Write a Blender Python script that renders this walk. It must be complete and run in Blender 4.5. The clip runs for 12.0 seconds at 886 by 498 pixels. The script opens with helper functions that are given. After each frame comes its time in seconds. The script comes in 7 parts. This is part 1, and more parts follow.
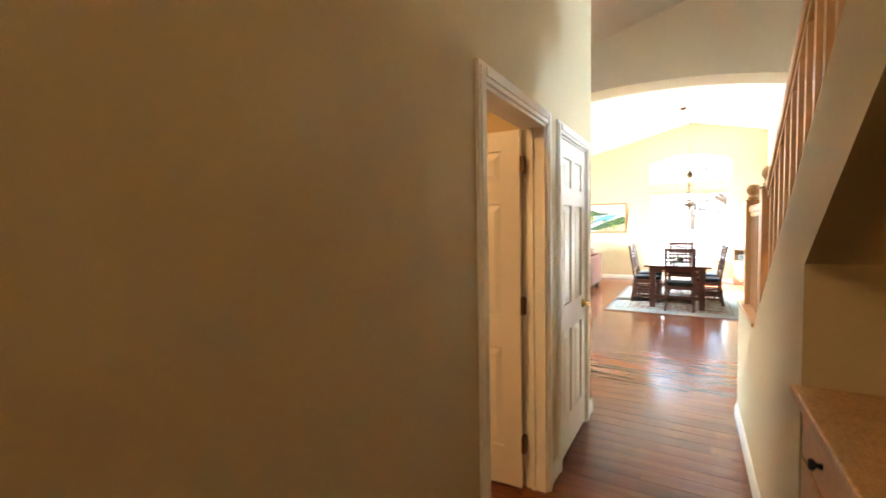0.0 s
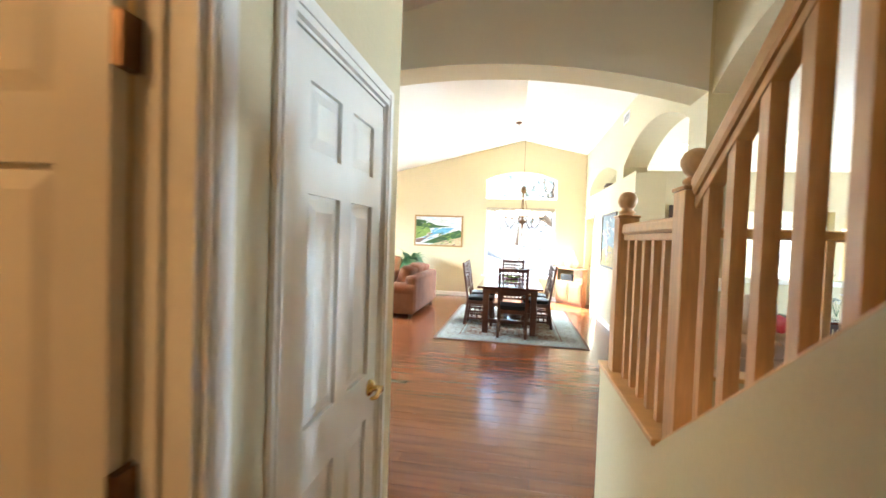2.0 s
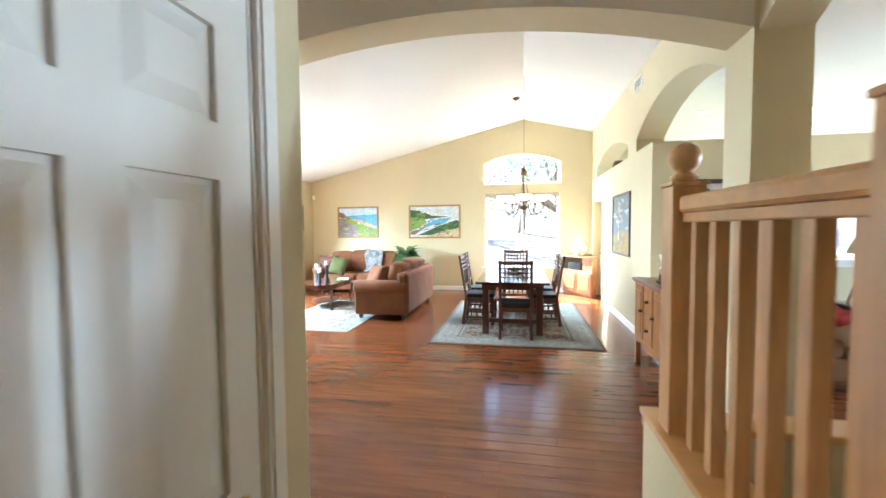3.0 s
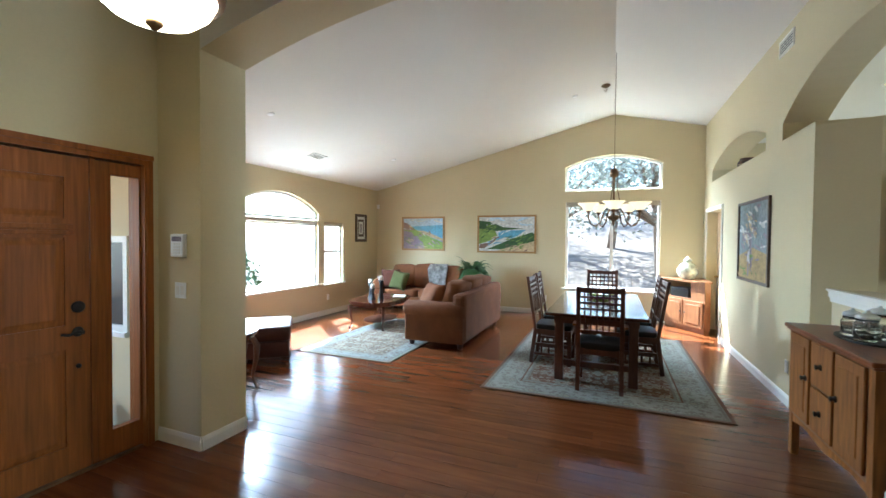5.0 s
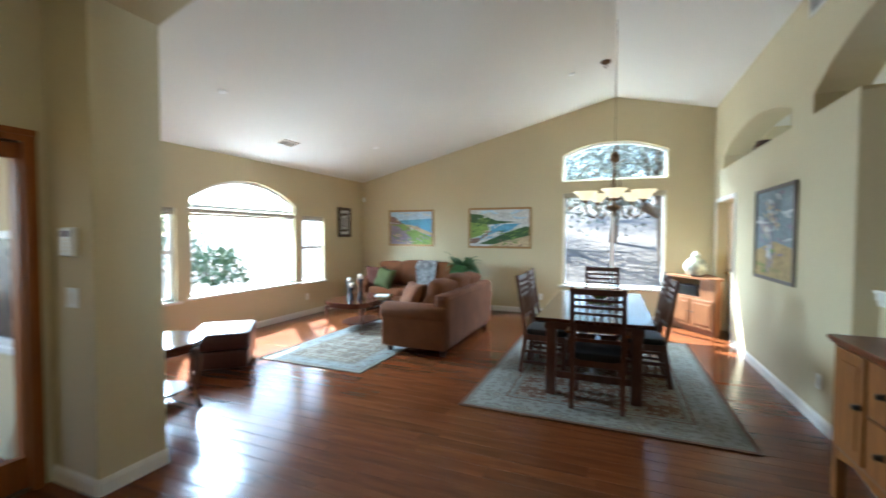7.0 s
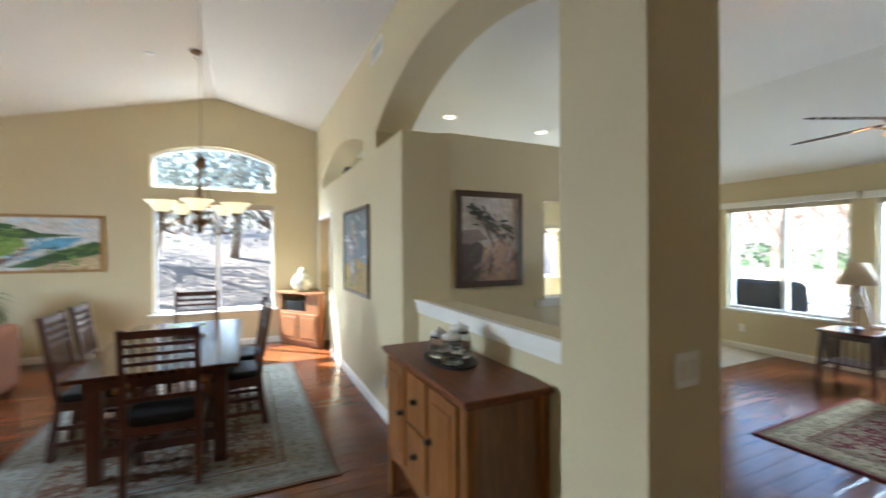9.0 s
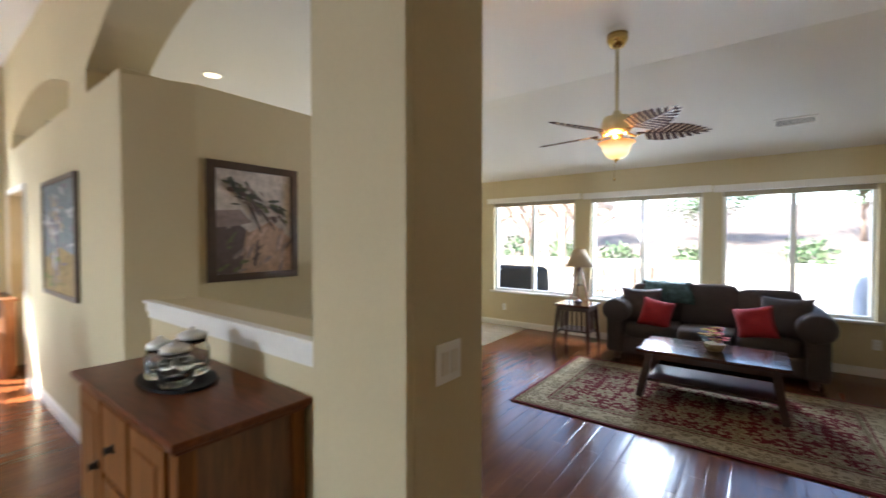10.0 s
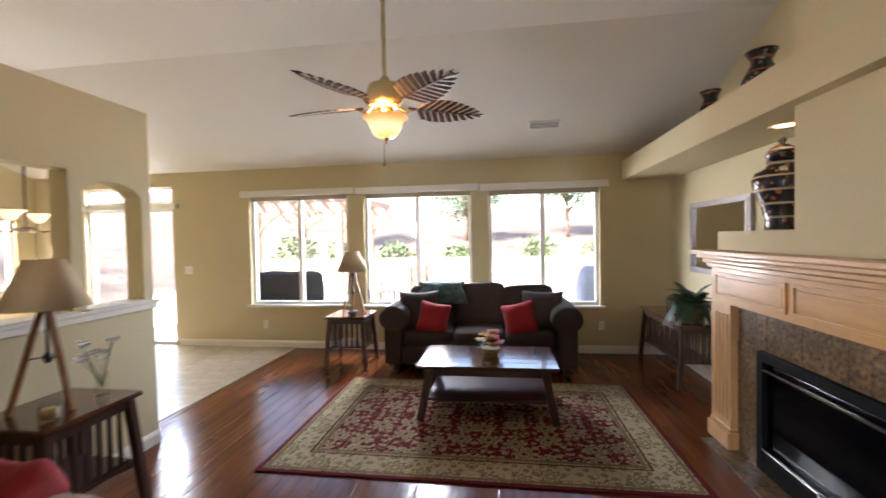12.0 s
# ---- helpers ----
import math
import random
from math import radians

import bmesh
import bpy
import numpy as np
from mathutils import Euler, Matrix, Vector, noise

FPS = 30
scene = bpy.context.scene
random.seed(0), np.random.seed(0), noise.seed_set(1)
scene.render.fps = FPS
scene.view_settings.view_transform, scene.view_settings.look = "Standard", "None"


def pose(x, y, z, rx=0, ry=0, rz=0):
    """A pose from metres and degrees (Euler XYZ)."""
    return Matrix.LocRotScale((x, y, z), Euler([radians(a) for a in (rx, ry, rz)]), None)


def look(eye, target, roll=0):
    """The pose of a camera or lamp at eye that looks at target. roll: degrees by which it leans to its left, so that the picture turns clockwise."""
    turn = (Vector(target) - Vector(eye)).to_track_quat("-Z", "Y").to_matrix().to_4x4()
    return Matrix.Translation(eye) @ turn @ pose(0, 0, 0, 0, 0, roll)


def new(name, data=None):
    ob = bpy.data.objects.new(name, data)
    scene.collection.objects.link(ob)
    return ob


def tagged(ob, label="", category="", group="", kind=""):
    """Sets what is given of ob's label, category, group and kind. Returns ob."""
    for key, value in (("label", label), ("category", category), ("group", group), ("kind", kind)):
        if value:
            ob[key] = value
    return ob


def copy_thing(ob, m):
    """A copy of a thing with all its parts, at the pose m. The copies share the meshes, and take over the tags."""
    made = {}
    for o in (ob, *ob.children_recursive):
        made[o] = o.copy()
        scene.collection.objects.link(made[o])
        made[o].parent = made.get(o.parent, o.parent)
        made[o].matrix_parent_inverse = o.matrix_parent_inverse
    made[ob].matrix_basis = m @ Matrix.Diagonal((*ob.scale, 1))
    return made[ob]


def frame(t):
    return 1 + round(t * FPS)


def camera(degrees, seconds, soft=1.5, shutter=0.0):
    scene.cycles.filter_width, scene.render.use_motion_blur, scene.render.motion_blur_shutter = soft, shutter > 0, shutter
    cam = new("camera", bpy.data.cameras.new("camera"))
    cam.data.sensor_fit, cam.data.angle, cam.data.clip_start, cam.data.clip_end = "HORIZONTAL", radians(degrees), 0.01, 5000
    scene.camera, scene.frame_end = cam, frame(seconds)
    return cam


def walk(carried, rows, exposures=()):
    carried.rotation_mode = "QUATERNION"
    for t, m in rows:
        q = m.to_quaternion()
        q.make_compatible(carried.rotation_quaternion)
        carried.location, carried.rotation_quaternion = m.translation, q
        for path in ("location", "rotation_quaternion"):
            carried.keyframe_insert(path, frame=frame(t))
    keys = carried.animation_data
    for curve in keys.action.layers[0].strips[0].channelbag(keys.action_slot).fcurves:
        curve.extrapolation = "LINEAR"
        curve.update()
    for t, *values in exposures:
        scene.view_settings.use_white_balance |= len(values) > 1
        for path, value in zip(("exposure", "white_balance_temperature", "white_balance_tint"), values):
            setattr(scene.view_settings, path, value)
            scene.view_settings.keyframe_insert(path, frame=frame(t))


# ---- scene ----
LENS = 93.8
cam = camera(LENS, 12.0, 1.5, 0.5)
PATH = [
    (0, (0.623, 1.578, 1.475), (-0.408, 3.289, 1.372), -1.0),
    (0.5, (0.512, 1.936, 1.484), (-0.254, 3.78, 1.387), -0.1),
    (1, (0.456, 2.347, 1.492), (0.029, 4.299, 1.402), -0.2),
    (1.5, (0.473, 2.756, 1.501), (0.058, 4.711, 1.422), 0.6),
    (2, (0.482, 3.144, 1.501), (0.131, 5.112, 1.443), 2.0),
    (2.5, (0.504, 3.529, 1.508), (0.285, 5.514, 1.408), -0.1),
    (2.7, (0.513, 3.682, 1.505), (0.231, 5.66, 1.4), -0.2),
    (4.3, (0.54, 4.738, 1.528), (0.006, 6.664, 1.484), -0.7),
    (4.5, (0.577, 4.836, 1.533), (-0.072, 6.728, 1.496), 0.7),
    (5, (0.544, 5.043, 1.524), (-0.209, 6.895, 1.479), 0.5),
    (5.5, (0.489, 5.201, 1.522), (-0.317, 7.03, 1.463), -0.4),
    (6, (0.457, 5.357, 1.521), (-0.458, 7.133, 1.433), -0.7),
    (6.5, (0.506, 5.555, 1.525), (-0.521, 7.27, 1.454), 0.2),
    (7, (0.563, 5.705, 1.513), (-0.198, 7.554, 1.445), 0.2),
    (7.2, (0.592, 5.777, 1.506), (-0.006, 7.684, 1.441), 0.1),
    (8.8, (0.871, 6.189, 1.516), (1.546, 8.072, 1.525), -2.0),
    (9, (0.945, 6.231, 1.568), (1.805, 8.036, 1.563), -0.3),
    (9.5, (1.135, 6.329, 1.517), (2.388, 7.887, 1.463), 0.6),
    (10, (1.285, 6.402, 1.52), (2.876, 7.613, 1.474), 0.0),
    (10.5, (1.468, 6.472, 1.509), (3.184, 7.497, 1.45), -0.9),
    (11, (1.721, 6.513, 1.5), (3.51, 7.405, 1.455), 0.0),
    (11.5, (1.997, 6.59, 1.496), (3.909, 7.17, 1.436), 0.3),
    (12, (2.249, 6.615, 1.522), (4.229, 6.892, 1.469), -1.1),
]
EXPOSURES = [(0.0, 5.86, 5750, 4), (0.9, 5.80, 5700, 3), (1.5, 5.55, 5650, 2), (2.7, 5.12, 5450, 1), (4.3, 4.12, 5350, 0), (5.5, 3.6, 5300, 0), (7.2, 3.5, 5250, -1), (9.0, 3.6, 5600, 5), (10.5, 3.55, 6350, 16), (12.0, 3.52, 6900, 20)]
walk(cam, [(t, look(eye, target, roll)) for t, eye, target, roll in PATH], EXPOSURES)

# ---- world, sun and exposure ----
SUN_EL, SUN_AZ = 44.0, -48.0
world = bpy.data.worlds.new("sky")
scene.world = world
world.use_nodes = True
wn = world.node_tree.nodes
sky = wn.new("ShaderNodeTexSky")
sky.sky_type = "NISHITA"
sky.sun_disc = False
sky.sun_elevation = radians(SUN_EL)
sky.sun_rotation = radians(SUN_AZ)
wn["Background"].inputs["Strength"].default_value = 0.10
world.node_tree.links.new(sky.outputs["Color"], wn["Background"].inputs["Color"])
sun_data = bpy.data.lights.new("sun", "SUN")
sun_data.energy, sun_data.angle, sun_data.color = 3.6, radians(0.5), (1.0, 0.95, 0.86)
sun = new("sun", sun_data)
sun_from = Vector((math.sin(radians(SUN_AZ)) * math.cos(radians(SUN_EL)), math.cos(radians(SUN_AZ)) * math.cos(radians(SUN_EL)), math.sin(radians(SUN_EL))))
sun.matrix_world = look(sun_from * 60, (0, 0, 0))


def sky_lamp(name, at, toward, w, h, watts):
    """Added area lamp just above a window's head, standing in for open sky daylight."""
    d = bpy.data.lights.new(name, "AREA")
    d.shape, d.size, d.size_y, d.energy, d.color = "RECTANGLE", w, h, watts, (0.76, 0.88, 1.0)
    ob = new(name, d)
    ob.matrix_world = look(at, toward)
    return ob


sky_lamp("sky_west", (-5.25, 10.6, 2.72), (-2.6, 10.6, 0.0), 0.45, 3.6, 112.0)
sky_lamp("sky_north", (0.53, 14.5, 3.88), (0.53, 11.9, 0.8), 1.8, 0.7, 66.0)
sky_lamp("sky_nook", (8.25, 12.0, 2.45), (5.6, 12.0, 0.3), 0.4, 1.8, 40.0)
sky_lamp("sky_east", (8.25, 7.8, 2.56), (5.8, 7.8, 0.0), 0.4, 5.0, 82.0)


# ---- materials ----
def mat(name, color, rough=0.6, metal=0.0, grain=0.0, grain_scale=30.0, stain=0.0, stain_scale=2.0, bump=0.0, bump_scale=80.0, coat=0.0, stretch=(1, 1, 1), rand=0.0, specular=0.5):
    m = bpy.data.materials.new(name)
    m.use_nodes = True
    nt = m.node_tree
    n, l = nt.nodes, nt.links
    b = n["Principled BSDF"]
    b.inputs["Roughness"].default_value = rough
    b.inputs["Metallic"].default_value = metal
    b.inputs["Specular IOR Level"].default_value = specular
    b.inputs["Coat Weight"].default_value = coat
    b.inputs["Coat Roughness"].default_value = 0.12
    tc = n.new("ShaderNodeTexCoord")
    mp = n.new("ShaderNodeMapping")
    mp.inputs["Scale"].default_value = stretch
    l.new(tc.outputs["Object"], mp.inputs["Vector"])
    rgb = n.new("ShaderNodeRGB")
    rgb.outputs[0].default_value = (*color, 1)
    out = rgb.outputs[0]

    def vary(out, scale, amount, detail):
        t = n.new("ShaderNodeTexNoise")
        t.inputs["Scale"].default_value = scale
        t.inputs["Detail"].default_value = detail
        l.new(mp.outputs[0], t.inputs["Vector"])
        r = n.new("ShaderNodeMapRange")
        r.inputs["From Min"].default_value, r.inputs["From Max"].default_value = 0.3, 0.7
        r.inputs["To Min"].default_value, r.inputs["To Max"].default_value = 1 - amount, 1 + amount
        l.new(t.outputs["Fac"], r.inputs["Value"])
        h = n.new("ShaderNodeHueSaturation")
        l.new(out, h.inputs["Color"])
        l.new(r.outputs[0], h.inputs["Value"])
        return h.outputs[0]

    if grain:
        out = vary(out, grain_scale, grain, 6)
    if stain:
        out = vary(out, stain_scale, stain, 3)
    if rand:
        oi = n.new("ShaderNodeObjectInfo")
        r = n.new("ShaderNodeMapRange")
        r.inputs["To Min"].default_value, r.inputs["To Max"].default_value = 1 - rand, 1 + rand
        l.new(oi.outputs["Random"], r.inputs["Value"])
        h = n.new("ShaderNodeHueSaturation")
        l.new(out, h.inputs["Color"])
        l.new(r.outputs[0], h.inputs["Value"])
        out = h.outputs[0]
    l.new(out, b.inputs["Base Color"])
    if bump:
        t = n.new("ShaderNodeTexNoise")
        t.inputs["Scale"].default_value = bump_scale
        t.inputs["Detail"].default_value = 4
        l.new(mp.outputs[0], t.inputs["Vector"])
        bp = n.new("ShaderNodeBump")
        bp.inputs["Strength"].default_value = bump
        bp.inputs["Distance"].default_value = 0.004
        l.new(t.outputs["Fac"], bp.inputs["Height"])
        l.new(bp.outputs[0], b.inputs["Normal"])
    return m


def glow(name, color, strength, base=(0.8, 0.7, 0.5)):
    m = bpy.data.materials.new(name)
    m.use_nodes = True
    b = m.node_tree.nodes["Principled BSDF"]
    b.inputs["Base Color"].default_value = (*base, 1)
    b.inputs["Roughness"].default_value = 0.35
    b.inputs["Emission Color"].default_value = (*color, 1)
    b.inputs["Emission Strength"].default_value = strength
    return m


def glass_mat(name, tint=(1, 1, 1), thin=True):
    m = bpy.data.materials.new(name)
    m.use_nodes = True
    nt = m.node_tree
    n, l = nt.nodes, nt.links
    if not thin:
        b = n["Principled BSDF"]
        b.inputs["Base Color"].default_value = (*tint, 1)
        b.inputs["Roughness"].default_value = 0.03
        b.inputs["Transmission Weight"].default_value = 1.0
        return m
    n.remove(n["Principled BSDF"])
    tr, gl, fr, mx = n.new("ShaderNodeBsdfTransparent"), n.new("ShaderNodeBsdfGlossy"), n.new("ShaderNodeLayerWeight"), n.new("ShaderNodeMixShader")
    pw, ml = n.new("ShaderNodeMath"), n.new("ShaderNodeMath")
    pw.operation, pw.inputs[1].default_value = "POWER", 5.0
    ml.operation, ml.inputs[1].default_value, ml.inputs[2].default_value = "MULTIPLY_ADD", 0.8, 0.03
    tr.inputs["Color"].default_value = (*tint, 1)
    gl.inputs["Roughness"].default_value = 0.02
    l.new(fr.outputs["Facing"], pw.inputs[0])
    l.new(pw.outputs[0], ml.inputs[0])
    l.new(ml.outputs[0], mx.inputs[0])
    l.new(tr.outputs[0], mx.inputs[1])
    l.new(gl.outputs[0], mx.inputs[2])
    l.new(mx.outputs[0], n["Material Output"].inputs["Surface"])
    return m


WALL = mat("wall_paint", (0.605, 0.515, 0.315), 0.75, bump=0.25, bump_scale=45, stain=0.03, stain_scale=0.8, grain=0.015, grain_scale=60)
CEIL = mat("ceiling_paint", (0.74, 0.71, 0.65), 0.85, bump=0.4, bump_scale=60, stain=0.02, stain_scale=0.7)
TRIM = mat("white_trim", (0.80, 0.77, 0.70), 0.4, grain=0.02, grain_scale=40, stain=0.03)
DOORW = mat("white_door_paint", (0.78, 0.75, 0.68), 0.38, bump=0.05, bump_scale=60, stretch=(6, 6, 0.5), stain=0.02)
OAK = mat("honey_oak", (0.50, 0.29, 0.12), 0.4, grain=0.25, grain_scale=14, stretch=(8, 8, 0.7), stain=0.1, coat=0.2)
MAPLE = mat("maple", (0.60, 0.33, 0.115), 0.38, grain=0.05, grain_scale=10, stretch=(1, 6, 6), stain=0.1, coat=0.2)
FDOOR = mat("stained_fir", (0.25, 0.080, 0.015), 0.45, grain=0.22, grain_scale=7, stretch=(8, 8, 0.45), stain=0.18, specular=0.22)
CHERRY = mat("cherry_wood", (0.085, 0.026, 0.013), 0.36, grain=0.3, grain_scale=14, stretch=(7, 7, 0.8), stain=0.15, coat=0.4)
DARKW = mat("dark_walnut", (0.040, 0.015, 0.009), 0.35, grain=0.3, grain_scale=14, stretch=(1, 7, 7), stain=0.15, coat=0.4)
PINE = mat("pine", (0.22, 0.082, 0.017), 0.48, grain=0.28, grain_scale=8, stretch=(7, 7, 0.6), stain=0.25, stain_scale=5, specular=0.28)
METALK = mat("black_iron", (0.015, 0.014, 0.013), 0.5, 0.2, stain=0.2)
BRASS = mat("polished_brass", (0.75, 0.55, 0.22), 0.2, 1.0, stain=0.08, stain_scale=12)
BRONZE = mat("aged_bronze", (0.17, 0.10, 0.05), 0.4, 0.9, stain=0.25, stain_scale=15)
CHROME = mat("satin_metal", (0.6, 0.58, 0.55), 0.25, 1.0, stain=0.05)
WHITEP = mat("white_plastic", (0.86, 0.86, 0.84), 0.35, stain=0.02)
BLACKP = mat("black_plastic", (0.015, 0.015, 0.016), 0.3, stain=0.1)
VINYL = mat("white_vinyl", (0.82, 0.82, 0.80), 0.35, stain=0.03)
GLASS = glass_mat("window_glass")
JARG = glass_mat("thin_jar_glass", (0.98, 0.99, 0.985))
JARS = glass_mat("thick_jar_glass", (0.95, 0.97, 0.96), thin=False)
MIRROR = mat("mirror_glass", (0.85, 0.87, 0.86), 0.02, 1.0)
SUEDE = mat("brown_microsuede", (0.165, 0.058, 0.018), 0.95, grain=0.15, grain_scale=120, stain=0.18, stain_scale=4, bump=0.5, bump_scale=150)
DSOFA = mat("dark_chenille", (0.045, 0.030, 0.026), 0.9, grain=0.3, grain_scale=160, stain=0.15, stain_scale=5, bump=0.6, bump_scale=180)
RED = mat("red_velvet", (0.26, 0.006, 0.010), 0.85, grain=0.2, grain_scale=90, stain=0.1, bump=0.4, bump_scale=150)
GREENF = mat("green_cloth", (0.10, 0.11, 0.03), 0.85, grain=0.2, grain_scale=110, bump=0.4)
LEATHER = mat("black_leather", (0.014, 0.013, 0.013), 0.6, grain=0.1, bump=0.4, bump_scale=90, specular=0.25)
OTTO = mat("oxblood_leather", (0.075, 0.022, 0.016), 0.35, grain=0.12, stain=0.2, bump=0.5, bump_scale=70)
LEAF = mat("fern_leaf", (0.04, 0.11, 0.02), 0.5, grain=0.3, grain_scale=30, rand=0.2)
CERAM = mat("glazed_ceramic", (0.7, 0.69, 0.62), 0.2, stain=0.1, stain_scale=14, coat=0.4)


# ---- mesh helpers ----
class Mesh:
    """Collects boxes, prisms, lathes and tubes in one bmesh."""

    def __init__(self):
        self.bm = bmesh.new()

    def face(self, pts):
        return self.bm.faces.new([self.bm.verts.new(p) for p in pts])

    def box(self, x0, x1, y0, y1, z0, z1, bevel=0.0, m=None):
        r = bmesh.ops.create_cube(self.bm, size=1.0)
        vs = r["verts"]
        for v in vs:
            v.co = Vector(((x0 + x1) / 2 + v.co.x * (x1 - x0), (y0 + y1) / 2 + v.co.y * (y1 - y0), (z0 + z1) / 2 + v.co.z * (z1 - z0)))
        if bevel:
            es = list({e for v in vs for e in v.link_edges})
            r2 = bmesh.ops.bevel(self.bm, geom=es, offset=bevel, segments=2, affect="EDGES", profile=0.5)
            vs = list({v for f in r2["faces"] for v in f.verts} | {v for v in vs if v.is_valid})
        if m is not None:
            for v in vs:
                v.co = m @ v.co
        return self

    def beam(self, a, b, w, d, bevel=0.0, up=(0, 0, 1)):
        """A box of section w x d from a to b."""
        a, b = Vector(a), Vector(b)
        axis = (b - a)
        n = axis.length
        axis.normalize()
        u = Vector(up)
        if abs(axis.dot(u)) > 0.95:
            u = Vector((0, 1, 0))
        side = axis.cross(u).normalized()
        u = side.cross(axis)
        m = Matrix((side, u, axis)).transposed().to_4x4()
        m.translation = a
        return self.box(-w / 2, w / 2, -d / 2, d / 2, 0, n, bevel, m)

    def prism(self, pts, lo, hi, axis="z", m=None):
        """Polygon pts (2D) pulled along an axis from lo to hi."""
        def place(p, h):
            v = {"z": (p[0], p[1], h), "x": (h, p[0], p[1]), "y": (p[0], h, p[1])}[axis]
            return m @ Vector(v) if m is not None else Vector(v)
        a = [self.bm.verts.new(place(p, lo)) for p in pts]
        b = [self.bm.verts.new(place(p, hi)) for p in pts]
        k = len(pts)
        self.bm.faces.new(a[::-1])
        self.bm.faces.new(b)
        for i in range(k):
            self.bm.faces.new((a[i], a[(i + 1) % k], b[(i + 1) % k], b[i]))
        return self

    def lathe(self, profile, center=(0, 0, 0), seg=20, m=None):
        """profile: (radius, height) from bottom to top."""
        rings = []
        for r, h in profile:
            ring = []
            for i in range(seg):
                a = 2 * math.pi * i / seg
                v = Vector((center[0] + r * math.cos(a), center[1] + r * math.sin(a), center[2] + h))
                ring.append(self.bm.verts.new(m @ v if m is not None else v))
            rings.append(ring)
        for p, q in zip(rings, rings[1:]):
            for i in range(seg):
                self.bm.faces.new((p[i], p[(i + 1) % seg], q[(i + 1) % seg], q[i])).smooth = True
        if profile[0][0] > 0.001:
            self.bm.faces.new(rings[0][::-1])
        if profile[-1][0] > 0.001:
            self.bm.faces.new(rings[-1])
        return self

    def tube(self, pts, r, seg=8):
        """A round tube along pts; r is a number or a list."""
        pts = [Vector(p) for p in pts]
        rings = []
        for i, p in enumerate(pts):
            d = (pts[min(i + 1, len(pts) - 1)] - pts[max(i - 1, 0)]).normalized()
            u = Vector((0, 0, 1)) if abs(d.z) < 0.9 else Vector((0, 1, 0))
            s = d.cross(u).normalized()
            u = s.cross(d)
            rr = r[i] if isinstance(r, (list, tuple)) else r
            rings.append([self.bm.verts.new(p + (s * math.cos(2 * math.pi * k / seg) + u * math.sin(2 * math.pi * k / seg)) * rr) for k in range(seg)])
        for p, q in zip(rings, rings[1:]):
            for i in range(seg):
                self.bm.faces.new((p[i], p[(i + 1) % seg], q[(i + 1) % seg], q[i])).smooth = True
        self.bm.faces.new(rings[0][::-1])
        self.bm.faces.new(rings[-1])
        return self

    def pillow(self, cx, cy, cz, sx, sy, sz, m=None, e=0.35, nu=18, nv=10, sag=0.0):
        """A soft rounded block (superellipsoid) with half sizes sx, sy, sz."""
        def sp(v, p):
            return math.copysign(abs(v) ** p, v)
        rows = []
        for j in range(nv + 1):
            ph = -math.pi / 2 + math.pi * j / nv
            row = []
            for i in range(nu):
                th = 2 * math.pi * i / nu
                x, y, z = sp(math.cos(ph), e) * sp(math.cos(th), e), sp(math.cos(ph), e) * sp(math.sin(th), e), sp(math.sin(ph), e)
                co = Vector((cx + x * sx, cy + y * sy, cz + z * sz))
                if sag:
                    co += Vector(noise.noise_vector(co * 5.0)) * sag
                row.append(self.bm.verts.new(m @ co if m is not None else co))
            rows.append(row)
        for p, q in zip(rows, rows[1:]):
            for i in range(nu):
                self.bm.faces.new((p[i], p[(i + 1) % nu], q[(i + 1) % nu], q[i])).smooth = True
        return self

    def done(self, name, material, parent=None, label="", at=None):
        bmesh.ops.remove_doubles(self.bm, verts=self.bm.verts, dist=0.00005)
        bmesh.ops.recalc_face_normals(self.bm, faces=self.bm.faces)
        me = bpy.data.meshes.new(name)
        self.bm.to_mesh(me)
        self.bm.free()
        me.materials.append(material)
        ob = new(name, me)
        if parent is not None:
            ob.parent = parent
        if at is not None:
            ob.matrix_basis = at
        if label:
            ob["label"] = label
        return ob


def part(name, mesh, material, parent, label=""):
    return mesh.done(name, material, parent, label)


def thing(name, m, label, category, group=""):
    e = new(name)
    e.empty_display_size = 0.1
    e.matrix_basis = m
    return tagged(e, label, category, group)


def setting(name, mesh, material, label, category):
    return tagged(mesh.done(name, material), label, category, kind="structure")


